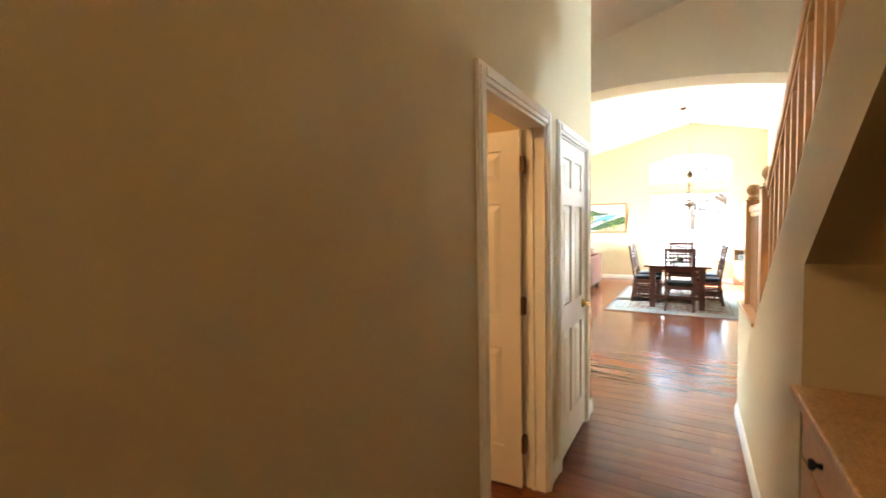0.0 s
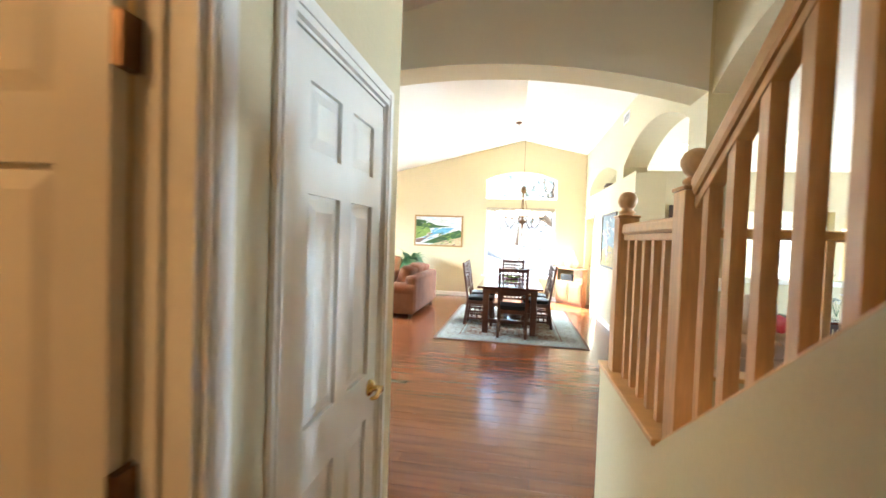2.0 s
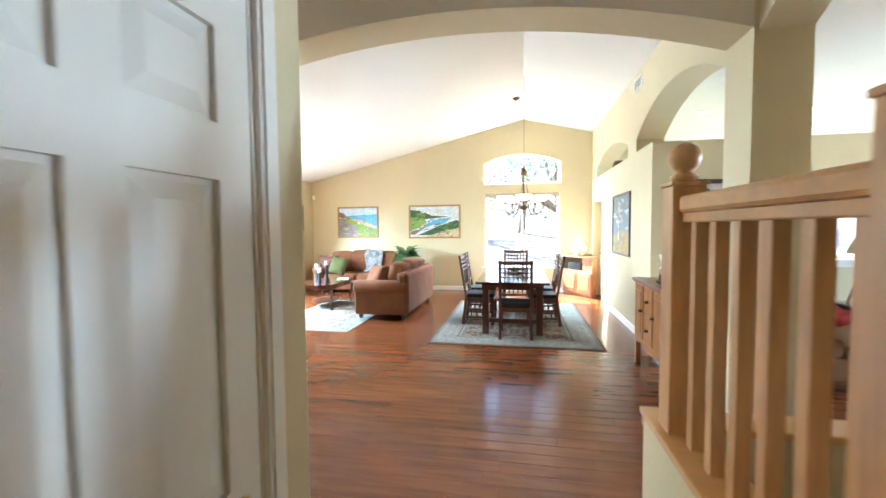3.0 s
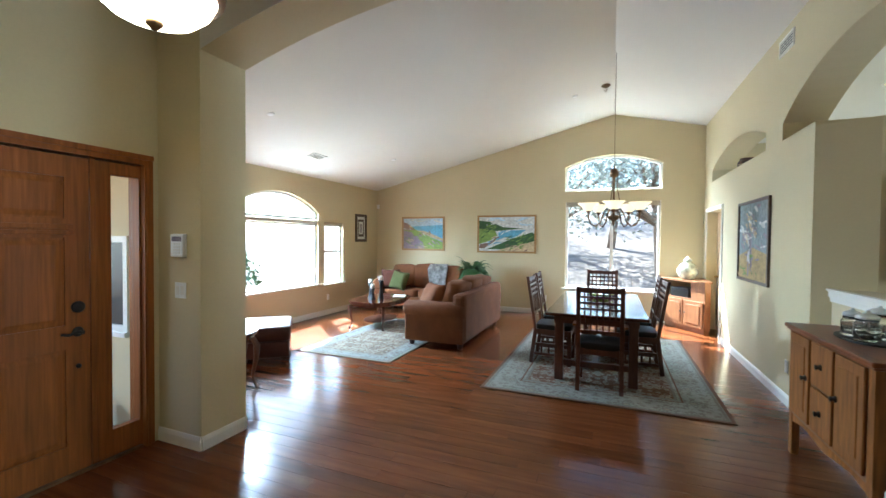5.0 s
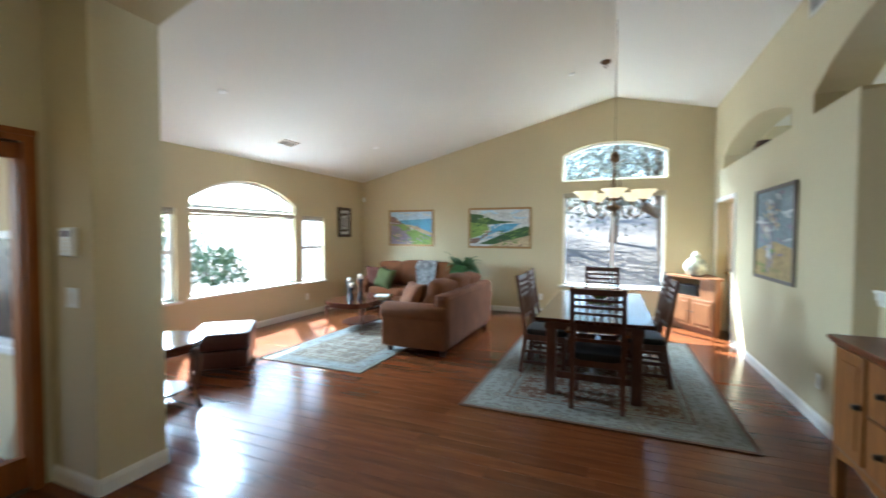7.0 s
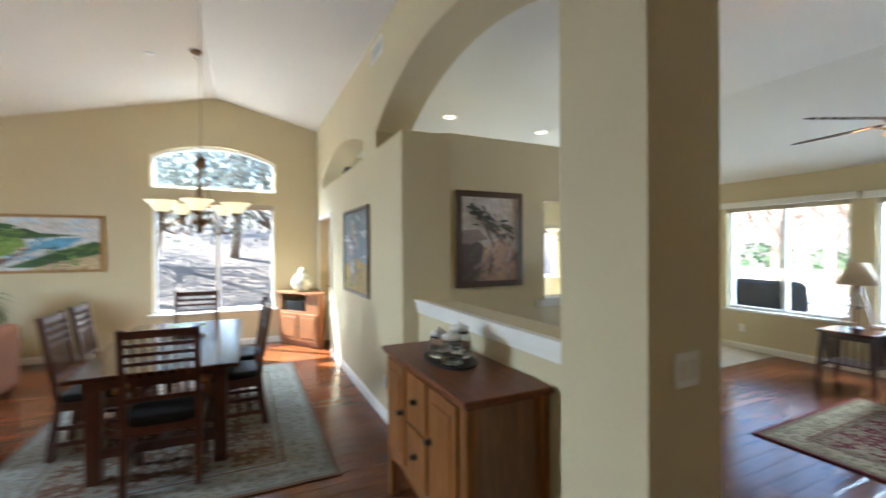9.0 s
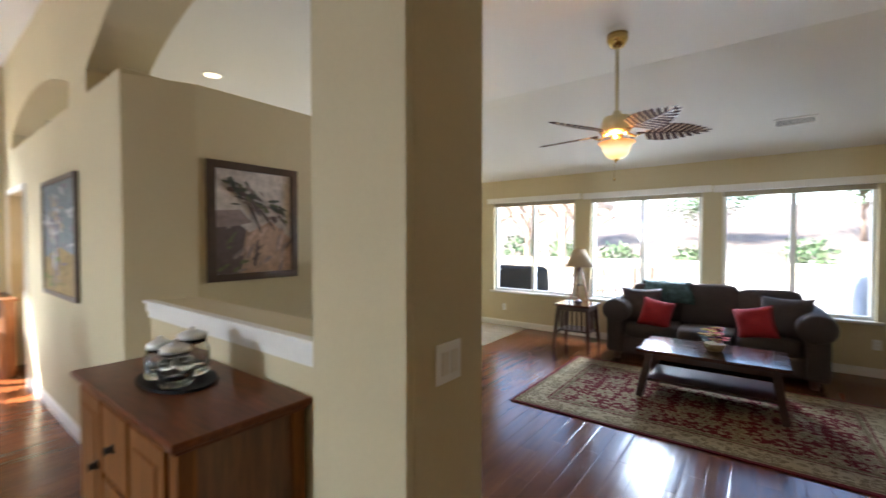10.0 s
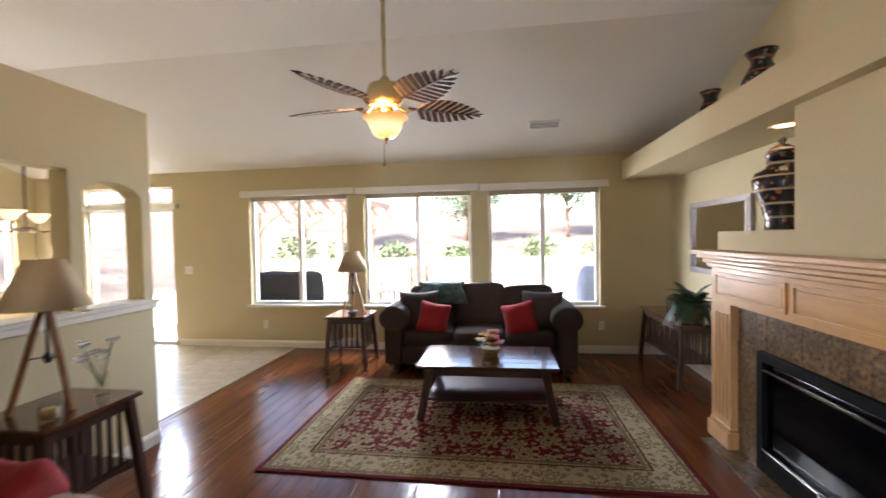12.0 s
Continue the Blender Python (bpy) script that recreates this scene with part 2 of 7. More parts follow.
def holed(axis, lo, hi, s0, s1, z0, top, openings):
    """A wall slab across axis ('x' or 'y') from lo to hi, along s0..s1, from z0 to top (a number or [(s, z), ...]),
    with openings (a, b, bottom, spring, rise): a flat or arched head."""
    tops = top if isinstance(top, list) else [(s0, top), (s1, top)]

    def ztop(s):
        for (a, za), (b, zb) in zip(tops, tops[1:]):
            if a <= s <= b:
                return za + (zb - za) * (s - a) / (b - a)
        return tops[-1][1] if s > tops[-1][0] else tops[0][1]

    def head(o, s):
        a, b, _, spring, rise = o
        if not rise:
            return spring
        w = (b - a) / 2
        radius = (w * w + rise * rise) / (2 * rise)
        return spring + math.sqrt(max(radius * radius - (s - (a + b) / 2) ** 2, 0)) - (radius - rise)

    cuts = {s0, s1, *[s for s, _ in tops if s0 < s < s1]}
    for o in openings:
        cuts |= {o[0], o[1]}
        if o[4]:
            cuts |= {o[0] + (o[1] - o[0]) * i / 20 for i in range(21)}
    cuts = sorted(c for c in cuts if s0 - 1e-6 <= c <= s1 + 1e-6)
    g = Mesh()

    def p(s, z, h):
        return (h, s, z) if axis == "x" else (s, h, z)

    for a, b in zip(cuts, cuts[1:]):
        if b - a < 1e-5:
            continue
        mid = (a + b) / 2
        here = sorted([o for o in openings if o[0] < mid < o[1]], key=lambda o: o[2])
        za, zb = z0, z0
        for o in here:
            if o[2] > max(za, zb) + 1e-4:
                for h in (lo, hi):
                    g.face([p(a, za, h), p(b, zb, h), p(b, o[2], h), p(a, o[2], h)])
                g.face([p(a, o[2], lo), p(b, o[2], lo), p(b, o[2], hi), p(a, o[2], hi)])
            za, zb = head(o, a), head(o, b)
            g.face([p(a, za, lo), p(b, zb, lo), p(b, zb, hi), p(a, za, hi)])
        ta, tb = ztop(a), ztop(b)
        for h in (lo, hi):
            g.face([p(a, za, h), p(b, zb, h), p(b, tb, h), p(a, ta, h)])
        g.face([p(a, ta, lo), p(b, tb, lo), p(b, tb, hi), p(a, ta, hi)])
    for o in openings:
        for s in (o[0], o[1]):
            if s0 + 1e-6 < s < s1 - 1e-6:
                g.face([p(s, o[2], lo), p(s, o[2], hi), p(s, head(o, s), hi), p(s, head(o, s), lo)])
    for s in (s0, s1):
        g.face([p(s, z0, lo), p(s, z0, hi), p(s, ztop(s), hi), p(s, ztop(s), lo)])
    return g


# ---- the plan (metres) ----
XH, XS = -0.055, 0.93          # hall: door wall and stair wall
XF0, XW0, XR, XK = -2.59, -4.74, 2.09, 7.78   # front door wall, living window wall, gallery wall, family window wall
YA0, YA1, YE = 7.11, 7.50, 13.785             # wide arch, far window wall
RIDGE, ZR, ZW, ZG = 0.55, 3.98, 2.69, 3.62
ZF, XC, ZK = 3.24, 5.76, 2.54  # family flat ceiling, its crease, height at the windows


def vault(x):
    return ZW + (ZR - ZW) * (x - XW0) / (RIDGE - XW0) if x < RIDGE else ZR + (ZG - ZR) * (x - RIDGE) / (XR - RIDGE)


# floors
FLOORB = mat("floor_bed", (0.05, 0.02, 0.012), 0.6, grain=0.2)
setting("floor", Mesh().box(-5.0, 7.95, -1.2, 14.0, -0.2, -0.012), FLOORB, "dark bed under the wood planks", "floor")

# ceilings
g = Mesh()
g.prism([(-5.0, vault(-5.0)), (RIDGE, ZR), (2.27, vault(2.27)), (2.27, vault(2.27) + 0.2), (RIDGE, ZR + 0.2), (-5.0, vault(-5.0) + 0.2)], -1.3, 14.0, "y")
setting("ceiling_living", g, CEIL, "white textured vaulted ceiling", "ceiling")
g = Mesh()
g.prism([(2.28, ZF), (XC, ZF), (8.0, ZK - 0.06), (8.0, ZK + 0.2), (XC, ZF + 0.25), (2.28, ZF + 0.25)], -1.3, 14.0, "y")
setting("ceiling_family", g, CEIL, "white textured ceiling with a sloping side", "ceiling")

# living room walls
setting("wall_living_west", holed("x", XW0 - 0.16, XW0, 7.3, YE + 0.16, 0, vault(XW0) + 0.05,
        [(8.80, 9.40, 0.62, 1.86, 0), (9.60, 11.60, 0.64, 2.02, 0.32), (11.78, 12.40, 0.62, 1.86, 0)]), WALL, "beige painted wall with an arched window group", "wall")
setting("wall_living_north", holed("y", YE, YE + 0.16, XW0, XR + 0.35, 0, [(XW0, vault(XW0) + 0.05), (RIDGE, ZR + 0.05), (XR + 0.35, vault(XR + 0.35) + 0.05)],
        [(-0.33, 1.39, 0.57, 2.30, 0), (-0.35, 1.41, 2.51, 3.0, 0.21)]), WALL, "beige gable wall with a tall window", "wall")
setting("wall_living_south", holed("y", YA0 + 0.01, YA1, XW0 - 0.16, XF0, 0, [(-4.9, vault(-4.9) + 0.05), (XF0, vault(XF0) + 0.05)], []), WALL, "beige painted wall beside the entry", "wall")

# wide arch between the entry and the living room
g = holed("y", YA0, YA1, XF0, XR + 0.33, 0, [(XF0, vault(XF0) + 0.03), (RIDGE, ZR + 0.03), (XR + 0.33, vault(XR + 0.33) + 0.03)],
          [(-2.145, XR - 0.03, 0, 2.84, 0.31)])
wide_arch = setting("wall_arch", g, WALL, "beige wall with a wide low arch", "wall")
wide_arch.data.materials.append(CEIL)
for f in wide_arch.data.polygons:
    if f.center.z > 2.86 and abs(f.normal.y) > 0.9 and f.center.y < YA0 + 0.05:
        f.material_index = 1



def bullnose(ob, pick, radius=0.022):
    """Rounds the plaster corners that pick(a, b) chooses by the ends of the edge."""
    bm = bmesh.new()
    bm.from_mesh(ob.data)
    es = [e for e in bm.edges if len(e.link_faces) == 2 and e.calc_face_angle() > 1.0 and pick(e.verts[0].co, e.verts[1].co)]
    r = bmesh.ops.bevel(bm, geom=es, offset=radius, segments=4, affect="EDGES", profile=0.5, clamp_overlap=True)
    for f in r["faces"]:
        f.smooth = True
    bm.to_mesh(ob.data)
    bm.free()


bullnose(wide_arch, lambda a, b: max(a.z, b.z) < 2.845 and abs(a.x - b.x) < 0.001 and abs(a.y - b.y) < 0.001 and a.x > XF0 + 0.01)

# entry walls
setting("wall_entry_front", holed("x", XF0 - 0.16, XF0, 4.8, YA0, 0, vault(XF0) + 0.03, [(5.66, 7.02, 0.0, 2.04, 0)]), WALL, "beige wall around the front door", "wall")
setting("wall_entry_back", holed("y", 4.79, 4.91, XF0, XH - 0.12, 0, [(XF0, vault(XF0) + 0.03), (XH - 0.12, vault(XH) + 0.03)], []), WALL, "beige entry closet wall", "wall")

# hall, door side
hall_wall = setting("wall_hall_doors", holed("x", XH - 0.12, XH, -1.1, 4.95, 0, vault(XH) + 0.03, [(3.01, 3.775, 0, 2.015, 0), (4.04, 4.735, 0, 2.015, 0)]), WALL, "beige hall wall with two doorways", "wall")
bullnose(hall_wall, lambda a, b: abs(a.x - b.x) < 0.001 and abs(a.y - b.y) < 0.001 and a.y > 4.94 and a.x > XH - 0.01)
setting("wall_hall_end", Mesh().box(-2.7, 2.45, -1.3, -1.1, 0, 4.1), WALL, "beige wall closing the hall", "wall")

# laundry room
WARM = mat("laundry_paint", (0.62, 0.50, 0.28), 0.75, bump=0.2, bump_scale=45, stain=0.03)
setting("wall_laundry_far", Mesh().box(-2.25, -2.13, 0.8, 4.79, 0, 2.6), WARM, "warm yellow laundry wall", "wall")
setting("wall_laundry_side", Mesh().box(-2.13, XH - 0.12, 0.7, 0.8, 0, 2.6), WARM, "warm yellow laundry wall", "wall")
setting("wall_laundry_end", Mesh().box(-2.13, -0.80, 4.68, 4.785, 0, 2.6).box(-0.80, -0.72, 4.02, 4.785, 0, 2.6).box(-0.72, XH - 0.12, 4.02, 4.10, 0, 2.6), WARM, "warm yellow laundry wall", "wall")
setting("ceiling_laundry", Mesh().box(-2.25, XH - 0.12, 0.7, 4.785, 2.6, 2.7), CEIL, "white laundry ceiling", "ceiling")

# stair wall with its sloping top and the desk nook below
SL = 0.714
def stair_top(y):
    return 0.87 if y > 4.53 else 0.87 + SL * (4.53 - y)
g = Mesh()
pts = [(5.385, 0), (5.385, 0.87), (4.53, 0.87), (1.2, stair_top(1.2)), (-1.1, stair_top(1.2)), (-1.1, 2.27), (1.2, 2.27), (2.0, 2.25), (3.30, 1.34), (3.30, 0)]
g.prism(pts, XS, XS + 0.12, "x")
setting("wall_stair", g, WALL, "beige wall under the stair", "wall")
setting("wall_nook", Mesh().box(1.55, 1.62, -1.1, 3.4, 0, 2.35).box(1.05, 1.55, 3.30, 3.4, 0, 1.4), WALL, "beige nook walls", "wall")
g = Mesh()
g.prism([(3.30, 1.34), (2.0, 2.25), (-1.1, 2.25), (-1.1, 2.31), (2.0, 2.31), (3.36, 1.37)], XS + 0.005, 1.55, "x")
setting("ceiling_nook", g, WALL, "sloping underside of the stair", "ceiling")
setting("wall_stair_outer", holed("x", XR, XR + 0.33, -1.1, YA0, 0, vault(XR + 0.33) + 0.03, [(4.62, YA0 - 0.001, 0, 2.82, 0.34)]), WALL, "beige wall with an arch beside the stair", "wall")

# gallery wall: low wall, art wall and the arch above the half wall
g = holed("x", XR, XR + 0.35, 9.40, YE, 0, 2.53, [(12.45, 13.5, 0.0, 2.04, 0)])
setting("wall_gallery", g, WALL, "beige gallery wall with a patio doorway", "wall")
g = holed("x", XR, XR + 0.35, YA1, YE, 2.53, vault(XR) + 0.03, [(YA1 + 0.001, 10.12, 2.53, 2.70, 0.36), (10.6, 13.2, 2.531, 2.72, 0.22)])
setting("wall_gallery_upper", g, WALL, "beige upper wall with an arch and a plant ledge", "wall")
setting("wall_half", Mesh().box(XR + 0.12, XR + 0.34, YA1, 9.40, 0, 1.10), WALL, "beige half wall", "wall")
setting("wall_gallery_end", Mesh().prism([(XR + 0.002, 9.399), (XR + 0.35, 9.242), (XR + 0.35, 9.399)], 0, 2.499), WALL, "beige wall end beside the half wall", "wall")
setting("wall_kitchen", holed("y", 9.24, 9.38, XR + 0.35, 5.06, 0, 2.50, [(3.40, 4.46, 1.10, 1.99, 0), (4.54, 4.98, 1.10, 1.86, 0.09)]), WALL, "beige wall with a pass-through", "wall")

# family room
setting("wall_family_east", holed("x", XK, XK + 0.16, 4.3, 14.0, 0, ZK + 0.02,
        [(8.72, 10.19, 0.61, 2.17, 0), (7.00, 8.48, 0.61, 2.16, 0), (5.36, 6.78, 0.61, 2.15, 0), (11.42, 12.9, 0.0, 2.04, 0), (11.42, 12.9, 2.10, 2.36, 0)]), WALL, "yellow beige window wall", "wall")
setting("wall_kitchen_north", holed("y", YE, YE + 0.16, XR + 0.35, XK, 0, 3.3, [(6.3, 7.5, 0.9, 2.1, 0)]), WALL, "yellow beige breakfast wall", "wall")
setting("wall_family_south", Mesh().box(XR + 0.33, XK, 4.36, 4.50, 0, 3.3), WALL, "beige painted wall", "wall")


# ---- trim, windows and doors ----
def baseboard(name, pts):
    """White baseboard along a broken line; the room lies to the left of the way walked."""
    g = Mesh()
    for (x0, y0), (x1, y1) in zip(pts, pts[1:]):
        d = Vector((x1 - x0, y1 - y0, 0)).normalized()
        nrm = Vector((-d.y, d.x, 0))
        prof = [(0, 0), (0.014, 0), (0.014, 0.07), (0.010, 0.085), (0.004, 0.10), (0, 0.10)]
        a = [g.bm.verts.new(Vector((x0, y0, 0)) - d * 0.0 + nrm * p + Vector((0, 0, h))) for p, h in prof]
        b = [g.bm.verts.new(Vector((x1, y1, 0)) + nrm * p + Vector((0, 0, h))) for p, h in prof]
        for i in range(6):
            g.bm.faces.new((a[i], a[(i + 1) % 6], b[(i + 1) % 6], b[i]))
        g.bm.faces.new(a)
        g.bm.faces.new(b[::-1])
    return setting(name, g, TRIM, "white painted wooden baseboard", "baseboard")


baseboard("baseboard_hall", [(XH, 4.95), (XH, 4.80)])
baseboard("baseboard_hall_mid", [(XH, 3.975), (XH, 3.84)])
baseboard("baseboard_hall_near", [(XH, 2.945), (XH, -1.1)])
baseboard("baseboard_stair", [(XS, 3.30), (XS, 5.385), (2.0, 5.385)])
baseboard("baseboard_living", [(XR, 12.38), (XR, YA1), ][::-1])
baseboard("baseboard_north", [(XR, YE), (XW0, YE), (XW0, YA1), (-2.145, YA1)])
baseboard("baseboard_entry", [(-2.145, YA1), (-2.145, YA0), (XF0, YA0)])
baseboard("baseboard_pier", [(XR - 0.03, YA1), (XR - 0.03, YA0), (XR + 0.33, YA0), (XR + 0.33, YA1)][::-1])
baseboard("baseboard_kitchen_wall", [(5.06, 9.38), (5.06, 9.24), (2.44, 9.24)])
baseboard("baseboard_family", [(XK, 4.5), (XK, 11.36)])
baseboard("baseboard_family_south", [(5.7, 4.5), (XK, 4.5)])


def rect_frame(g, axis, pos, s0, s1, z0, z1, w, d0, d1):
    """A rectangular frame of face width w across axis, between depths d0 and d1 of pos."""
    for a, b, c, e in ((s0, s0 + w, z0, z1), (s1 - w, s1, z0, z1), (s0 + w, s1 - w, z0, z0 + w), (s0 + w, s1 - w, z1 - w, z1)):
        if axis == "x":
            g.box(pos + d0, pos + d1, a, b, c, e)
        else:
            g.box(a, b, pos + d0, pos + d1, c, e)
    return g


def pane(axis, pos, s0, s1, z0, z1, parent):
    g = Mesh()
    if axis == "x":
        g.box(pos - 0.003, pos + 0.003, s0, s1, z0, z1)
    else:
        g.box(s0, s1, pos - 0.003, pos + 0.003, z0, z1)
    ob = part("pane", g, GLASS, parent)
    ob.visible_shadow = False
    return ob


SHADE = mat("roman_shade", (0.42, 0.36, 0.26), 0.85, grain=0.2, grain_scale=70, bump=0.3)


def window(name, axis, wall, out, s0, s1, z0, z1, split=None, meet=None, sill=True, shade=0.0, label="white vinyl window with a sill"):
    """wall: plane of the room face; out: +1 or -1, the way to the open air."""
    w = tagged(new(name), label, "window", kind="structure")
    lo, hi = sorted((0.06 * out, 0.12 * out))
    part("window_frame", rect_frame(Mesh(), axis, wall, s0, s1, z0, z1, 0.045, lo, hi), VINYL, w)
    cuts = [s0 + 0.04] + ([split] if split else []) + [s1 - 0.04]
    if split:
        g = Mesh()
        a = (wall + lo, wall + hi, split - 0.03, split + 0.03)
        (g.box(*a, z0 + 0.04, z1 - 0.04) if axis == "x" else g.box(a[2], a[3], a[0], a[1], z0 + 0.04, z1 - 0.04))
        part("meeting_stile", g, VINYL, w)
    if meet:
        g = Mesh()
        (g.box(wall + lo, wall + hi, s0 + 0.04, s1 - 0.04, meet - 0.025, meet + 0.025) if axis == "x" else g.box(s0 + 0.04, s1 - 0.04, wall + lo, wall + hi, meet - 0.025, meet + 0.025))
        part("meeting_rail", g, VINYL, w)
    for a, b in zip(cuts, cuts[1:]):
        pane(axis, wall + 0.09 * out, a, b, z0 + 0.04, z1 - 0.04, w)
    if sill:
        g = Mesh()
        lo2, hi2 = sorted((-0.035 * out, 0.06 * out))
        (g.box(wall + lo2, wall + hi2, s0 - 0.06, s1 + 0.06, z0 - 0.03, z0 + 0.003, 0.006) if axis == "x" else g.box(s0 - 0.06, s1 + 0.06, wall + lo2, wall + hi2, z0 - 0.03, z0 + 0.003, 0.006))
        part("window_sill", g, TRIM, w)
    if shade:
        g = Mesh()
        for k in range(3):
            a, b = sorted(((0.005 + 0.008 * k) * out, (0.045 - 0.004 * k) * out))
            (g.box(wall + a, wall + b, s0 + 0.01, s1 - 0.01, z1 - shade * (k + 1) / 3, z1 - shade * k / 3 - 0.003, 0.004) if axis == "x" else
             g.box(s0 + 0.01, s1 - 0.01, wall + a, wall + b, z1 - shade * (k + 1) / 3, z1 - shade * k / 3 - 0.003, 0.004))
        part("blind", g, SHADE, w, "taupe roller blind drawn up")
    return w


def arched_light(name, axis, wall, out, s0, s1, z0, spring, rise, label):
    """An arched fixed window: frame and one pane."""
    w = tagged(new(name), label, "window", kind="structure")
    half = (s1 - s0) / 2
    rad = (half * half + rise * rise) / (2 * rise)
    mid = (s0 + s1) / 2

    def outline(shrink):
        pts = [(s0 + shrink, z0 + shrink), (s1 - shrink, z0 + shrink)]
        for i in range(19):
            s = s1 - shrink - (s1 - s0 - 2 * shrink) * i / 18
            pts.append((s, spring - shrink + math.sqrt(max(rad * rad - (s - mid) ** 2, 0)) - (rad - rise)))
        return pts
    a, b = outline(0.0), outline(0.045)
    g = Mesh()
    k = len(a)
    d0, d1 = wall + 0.06 * out, wall + 0.12 * out

    def p(q, h):
        return (h, q[0], q[1]) if axis == "x" else (q[0], h, q[1])
    for i in range(k):
        j = (i + 1) % k
        g.face([p(a[i], d0), p(a[j], d0), p(b[j], d0), p(b[i], d0)])
        g.face([p(a[i], d1), p(a[j], d1), p(b[j], d1), p(b[i], d1)])
        g.face([p(b[i], d0), p(b[j], d0), p(b[j], d1), p(b[i], d1)])
        g.face([p(a[i], d0), p(a[j], d0), p(a[j], d1), p(a[i], d1)])
    part("window_frame", g, VINYL, w)
    g = Mesh()
    g.prism(b, wall + 0.087 * out, wall + 0.093 * out, axis)
    part("pane", g, GLASS, w).visible_shadow = False
    return w


arched_light("window_1", "x", XW0, -1, 9.60, 11.60, 1.88, 2.02, 0.32, "white arched window above a picture window")
window("window_2", "x", XW0, -1, 9.60, 11.60, 0.64, 1.87, shade=0.10, label="large white picture window with a raised blind")
window("window_3", "x", XW0, -1, 11.78, 12.40, 0.62, 1.86, meet=1.27, shade=0.09, label="narrow white single-hung window")
window("window_4", "x", XW0, -1, 8.80, 9.40, 0.62, 1.86, meet=1.27, shade=0.09, label="narrow white single-hung window")
window("window_5", "y", YE, 1, -0.33, 1.39, 0.57, 2.30, split=0.54, shade=0.09, label="tall white sliding window with a raised blind")
arched_light("window_6", "y", YE, 1, -0.35, 1.41, 2.51, 3.0, 0.21, "white arched transom window")
for i, (a, b, z) in enumerate(((8.72, 10.19, 2.17), (7.00, 8.48, 2.16), (5.36, 6.78, 2.15))):
    w = window("window_%d" % (7 + i), "x", XK, 1, a, b, 0.61, z, split=(a + b) / 2, label="white sliding window with a box valance")
    part("valance", Mesh().box(XK - 0.07, XK - 0.002, a - 0.10, b + 0.10, z - 0.015, z + 0.07, 0.006), TRIM, w)
    part("blind", Mesh().box(XK + 0.005, XK + 0.05, a + 0.01, b - 0.01, z - 0.075, z - 0.003, 0.004), SHADE, w, "cream blind drawn up")
w = window("window_10", "x", XK, 1, 11.42, 12.9, 2.10, 2.36, sill=False, label="narrow white transom window")
w = window("door_patio", "x", XK, 1, 11.42, 12.9, 0.0, 2.04, split=12.16, sill=False, label="white sliding patio door")
part("blind", Mesh().box(XK - 0.08, XK - 0.002, 11.30, 13.0, 2.03, 2.095, 0.006), TRIM, w)
window("window_11", "y", YE, 1, 6.3, 7.5, 0.9, 2.1, split=6.9, shade=0.2, label="white breakfast nook window")


def casing(g, x0, x1, s0, s1, top, w=0.065):
    """Door casing with a stepped face across x."""
    for a, b in ((s0 - w, s0), (s1, s1 + w)):
        g.box(x0, x1, a, b, 0, top + w)
        g.box(x0, x1 + (x1 - x0) * 0.4, a + 0.012, b - 0.022, 0, top + w * 0.7)
    g.box(x0, x1, s0, s1, top, top + w)
    g.box(x0, x1 + (x1 - x0) * 0.4, s0 + 0.001, s1 - 0.001, top + 0.02, top + w - 0.012)
    return g


def panel_door(ob, width, height, thick, material, panels, hw=None, y0=0.0):
    """Leaf in the plane y=0 from x=0 (hinge) to width; panels (x0, x1, z0, z1) raised on both faces, each its own part."""
    g = Mesh()
    xs = sorted({0, width, *[p[0] for p in panels], *[p[1] for p in panels]})
    zs = sorted({0, height, *[p[2] for p in panels], *[p[3] for p in panels]})
    for a, b in zip(xs, xs[1:]):
        for c, d in zip(zs, zs[1:]):
            inside = any(p[0] <= (a + b) / 2 <= p[1] and p[2] <= (c + d) / 2 <= p[3] for p in panels)
            t = thick / 2 - (0.013 if inside else 0)
            g.box(a, b, -t, t, c, d)
    leaf = part("leaf", g, material, ob)
    for p in panels:
        g = Mesh()
        for s in (-1, 1):
            y0, y1 = s * (thick / 2 - 0.013), s * (thick / 2 - 0.002)
            o = [(p[0] + 0.012, p[2] + 0.012), (p[1] - 0.012, p[2] + 0.012), (p[1] - 0.012, p[3] - 0.012), (p[0] + 0.012, p[3] - 0.012)]
            q = [(p[0] + 0.045, p[2] + 0.045), (p[1] - 0.045, p[2] + 0.045), (p[1] - 0.045, p[3] - 0.045), (p[0] + 0.045, p[3] - 0.045)]
            for i in range(4):
                j = (i + 1) % 4
                g.face([(o[i][0], y0, o[i][1]), (o[j][0], y0, o[j][1]), (q[j][0], y1, q[j][1]), (q[i][0], y1, q[i][1])])
            g.face([(v[0], y1, v[1]) for v in q])
        part("panel", g, material, leaf)
    return leaf


def six_panels(w, h):
    m, c = w * 0.145, w * 0.13
    pw = (w - 2 * m - c) / 2
    rows = ((0.22, 0.79), (0.96, 1.59), (1.70, h - 0.105))
    return [(x, x + pw, a, b) for a, b in rows for x in (m, m + pw + c)]


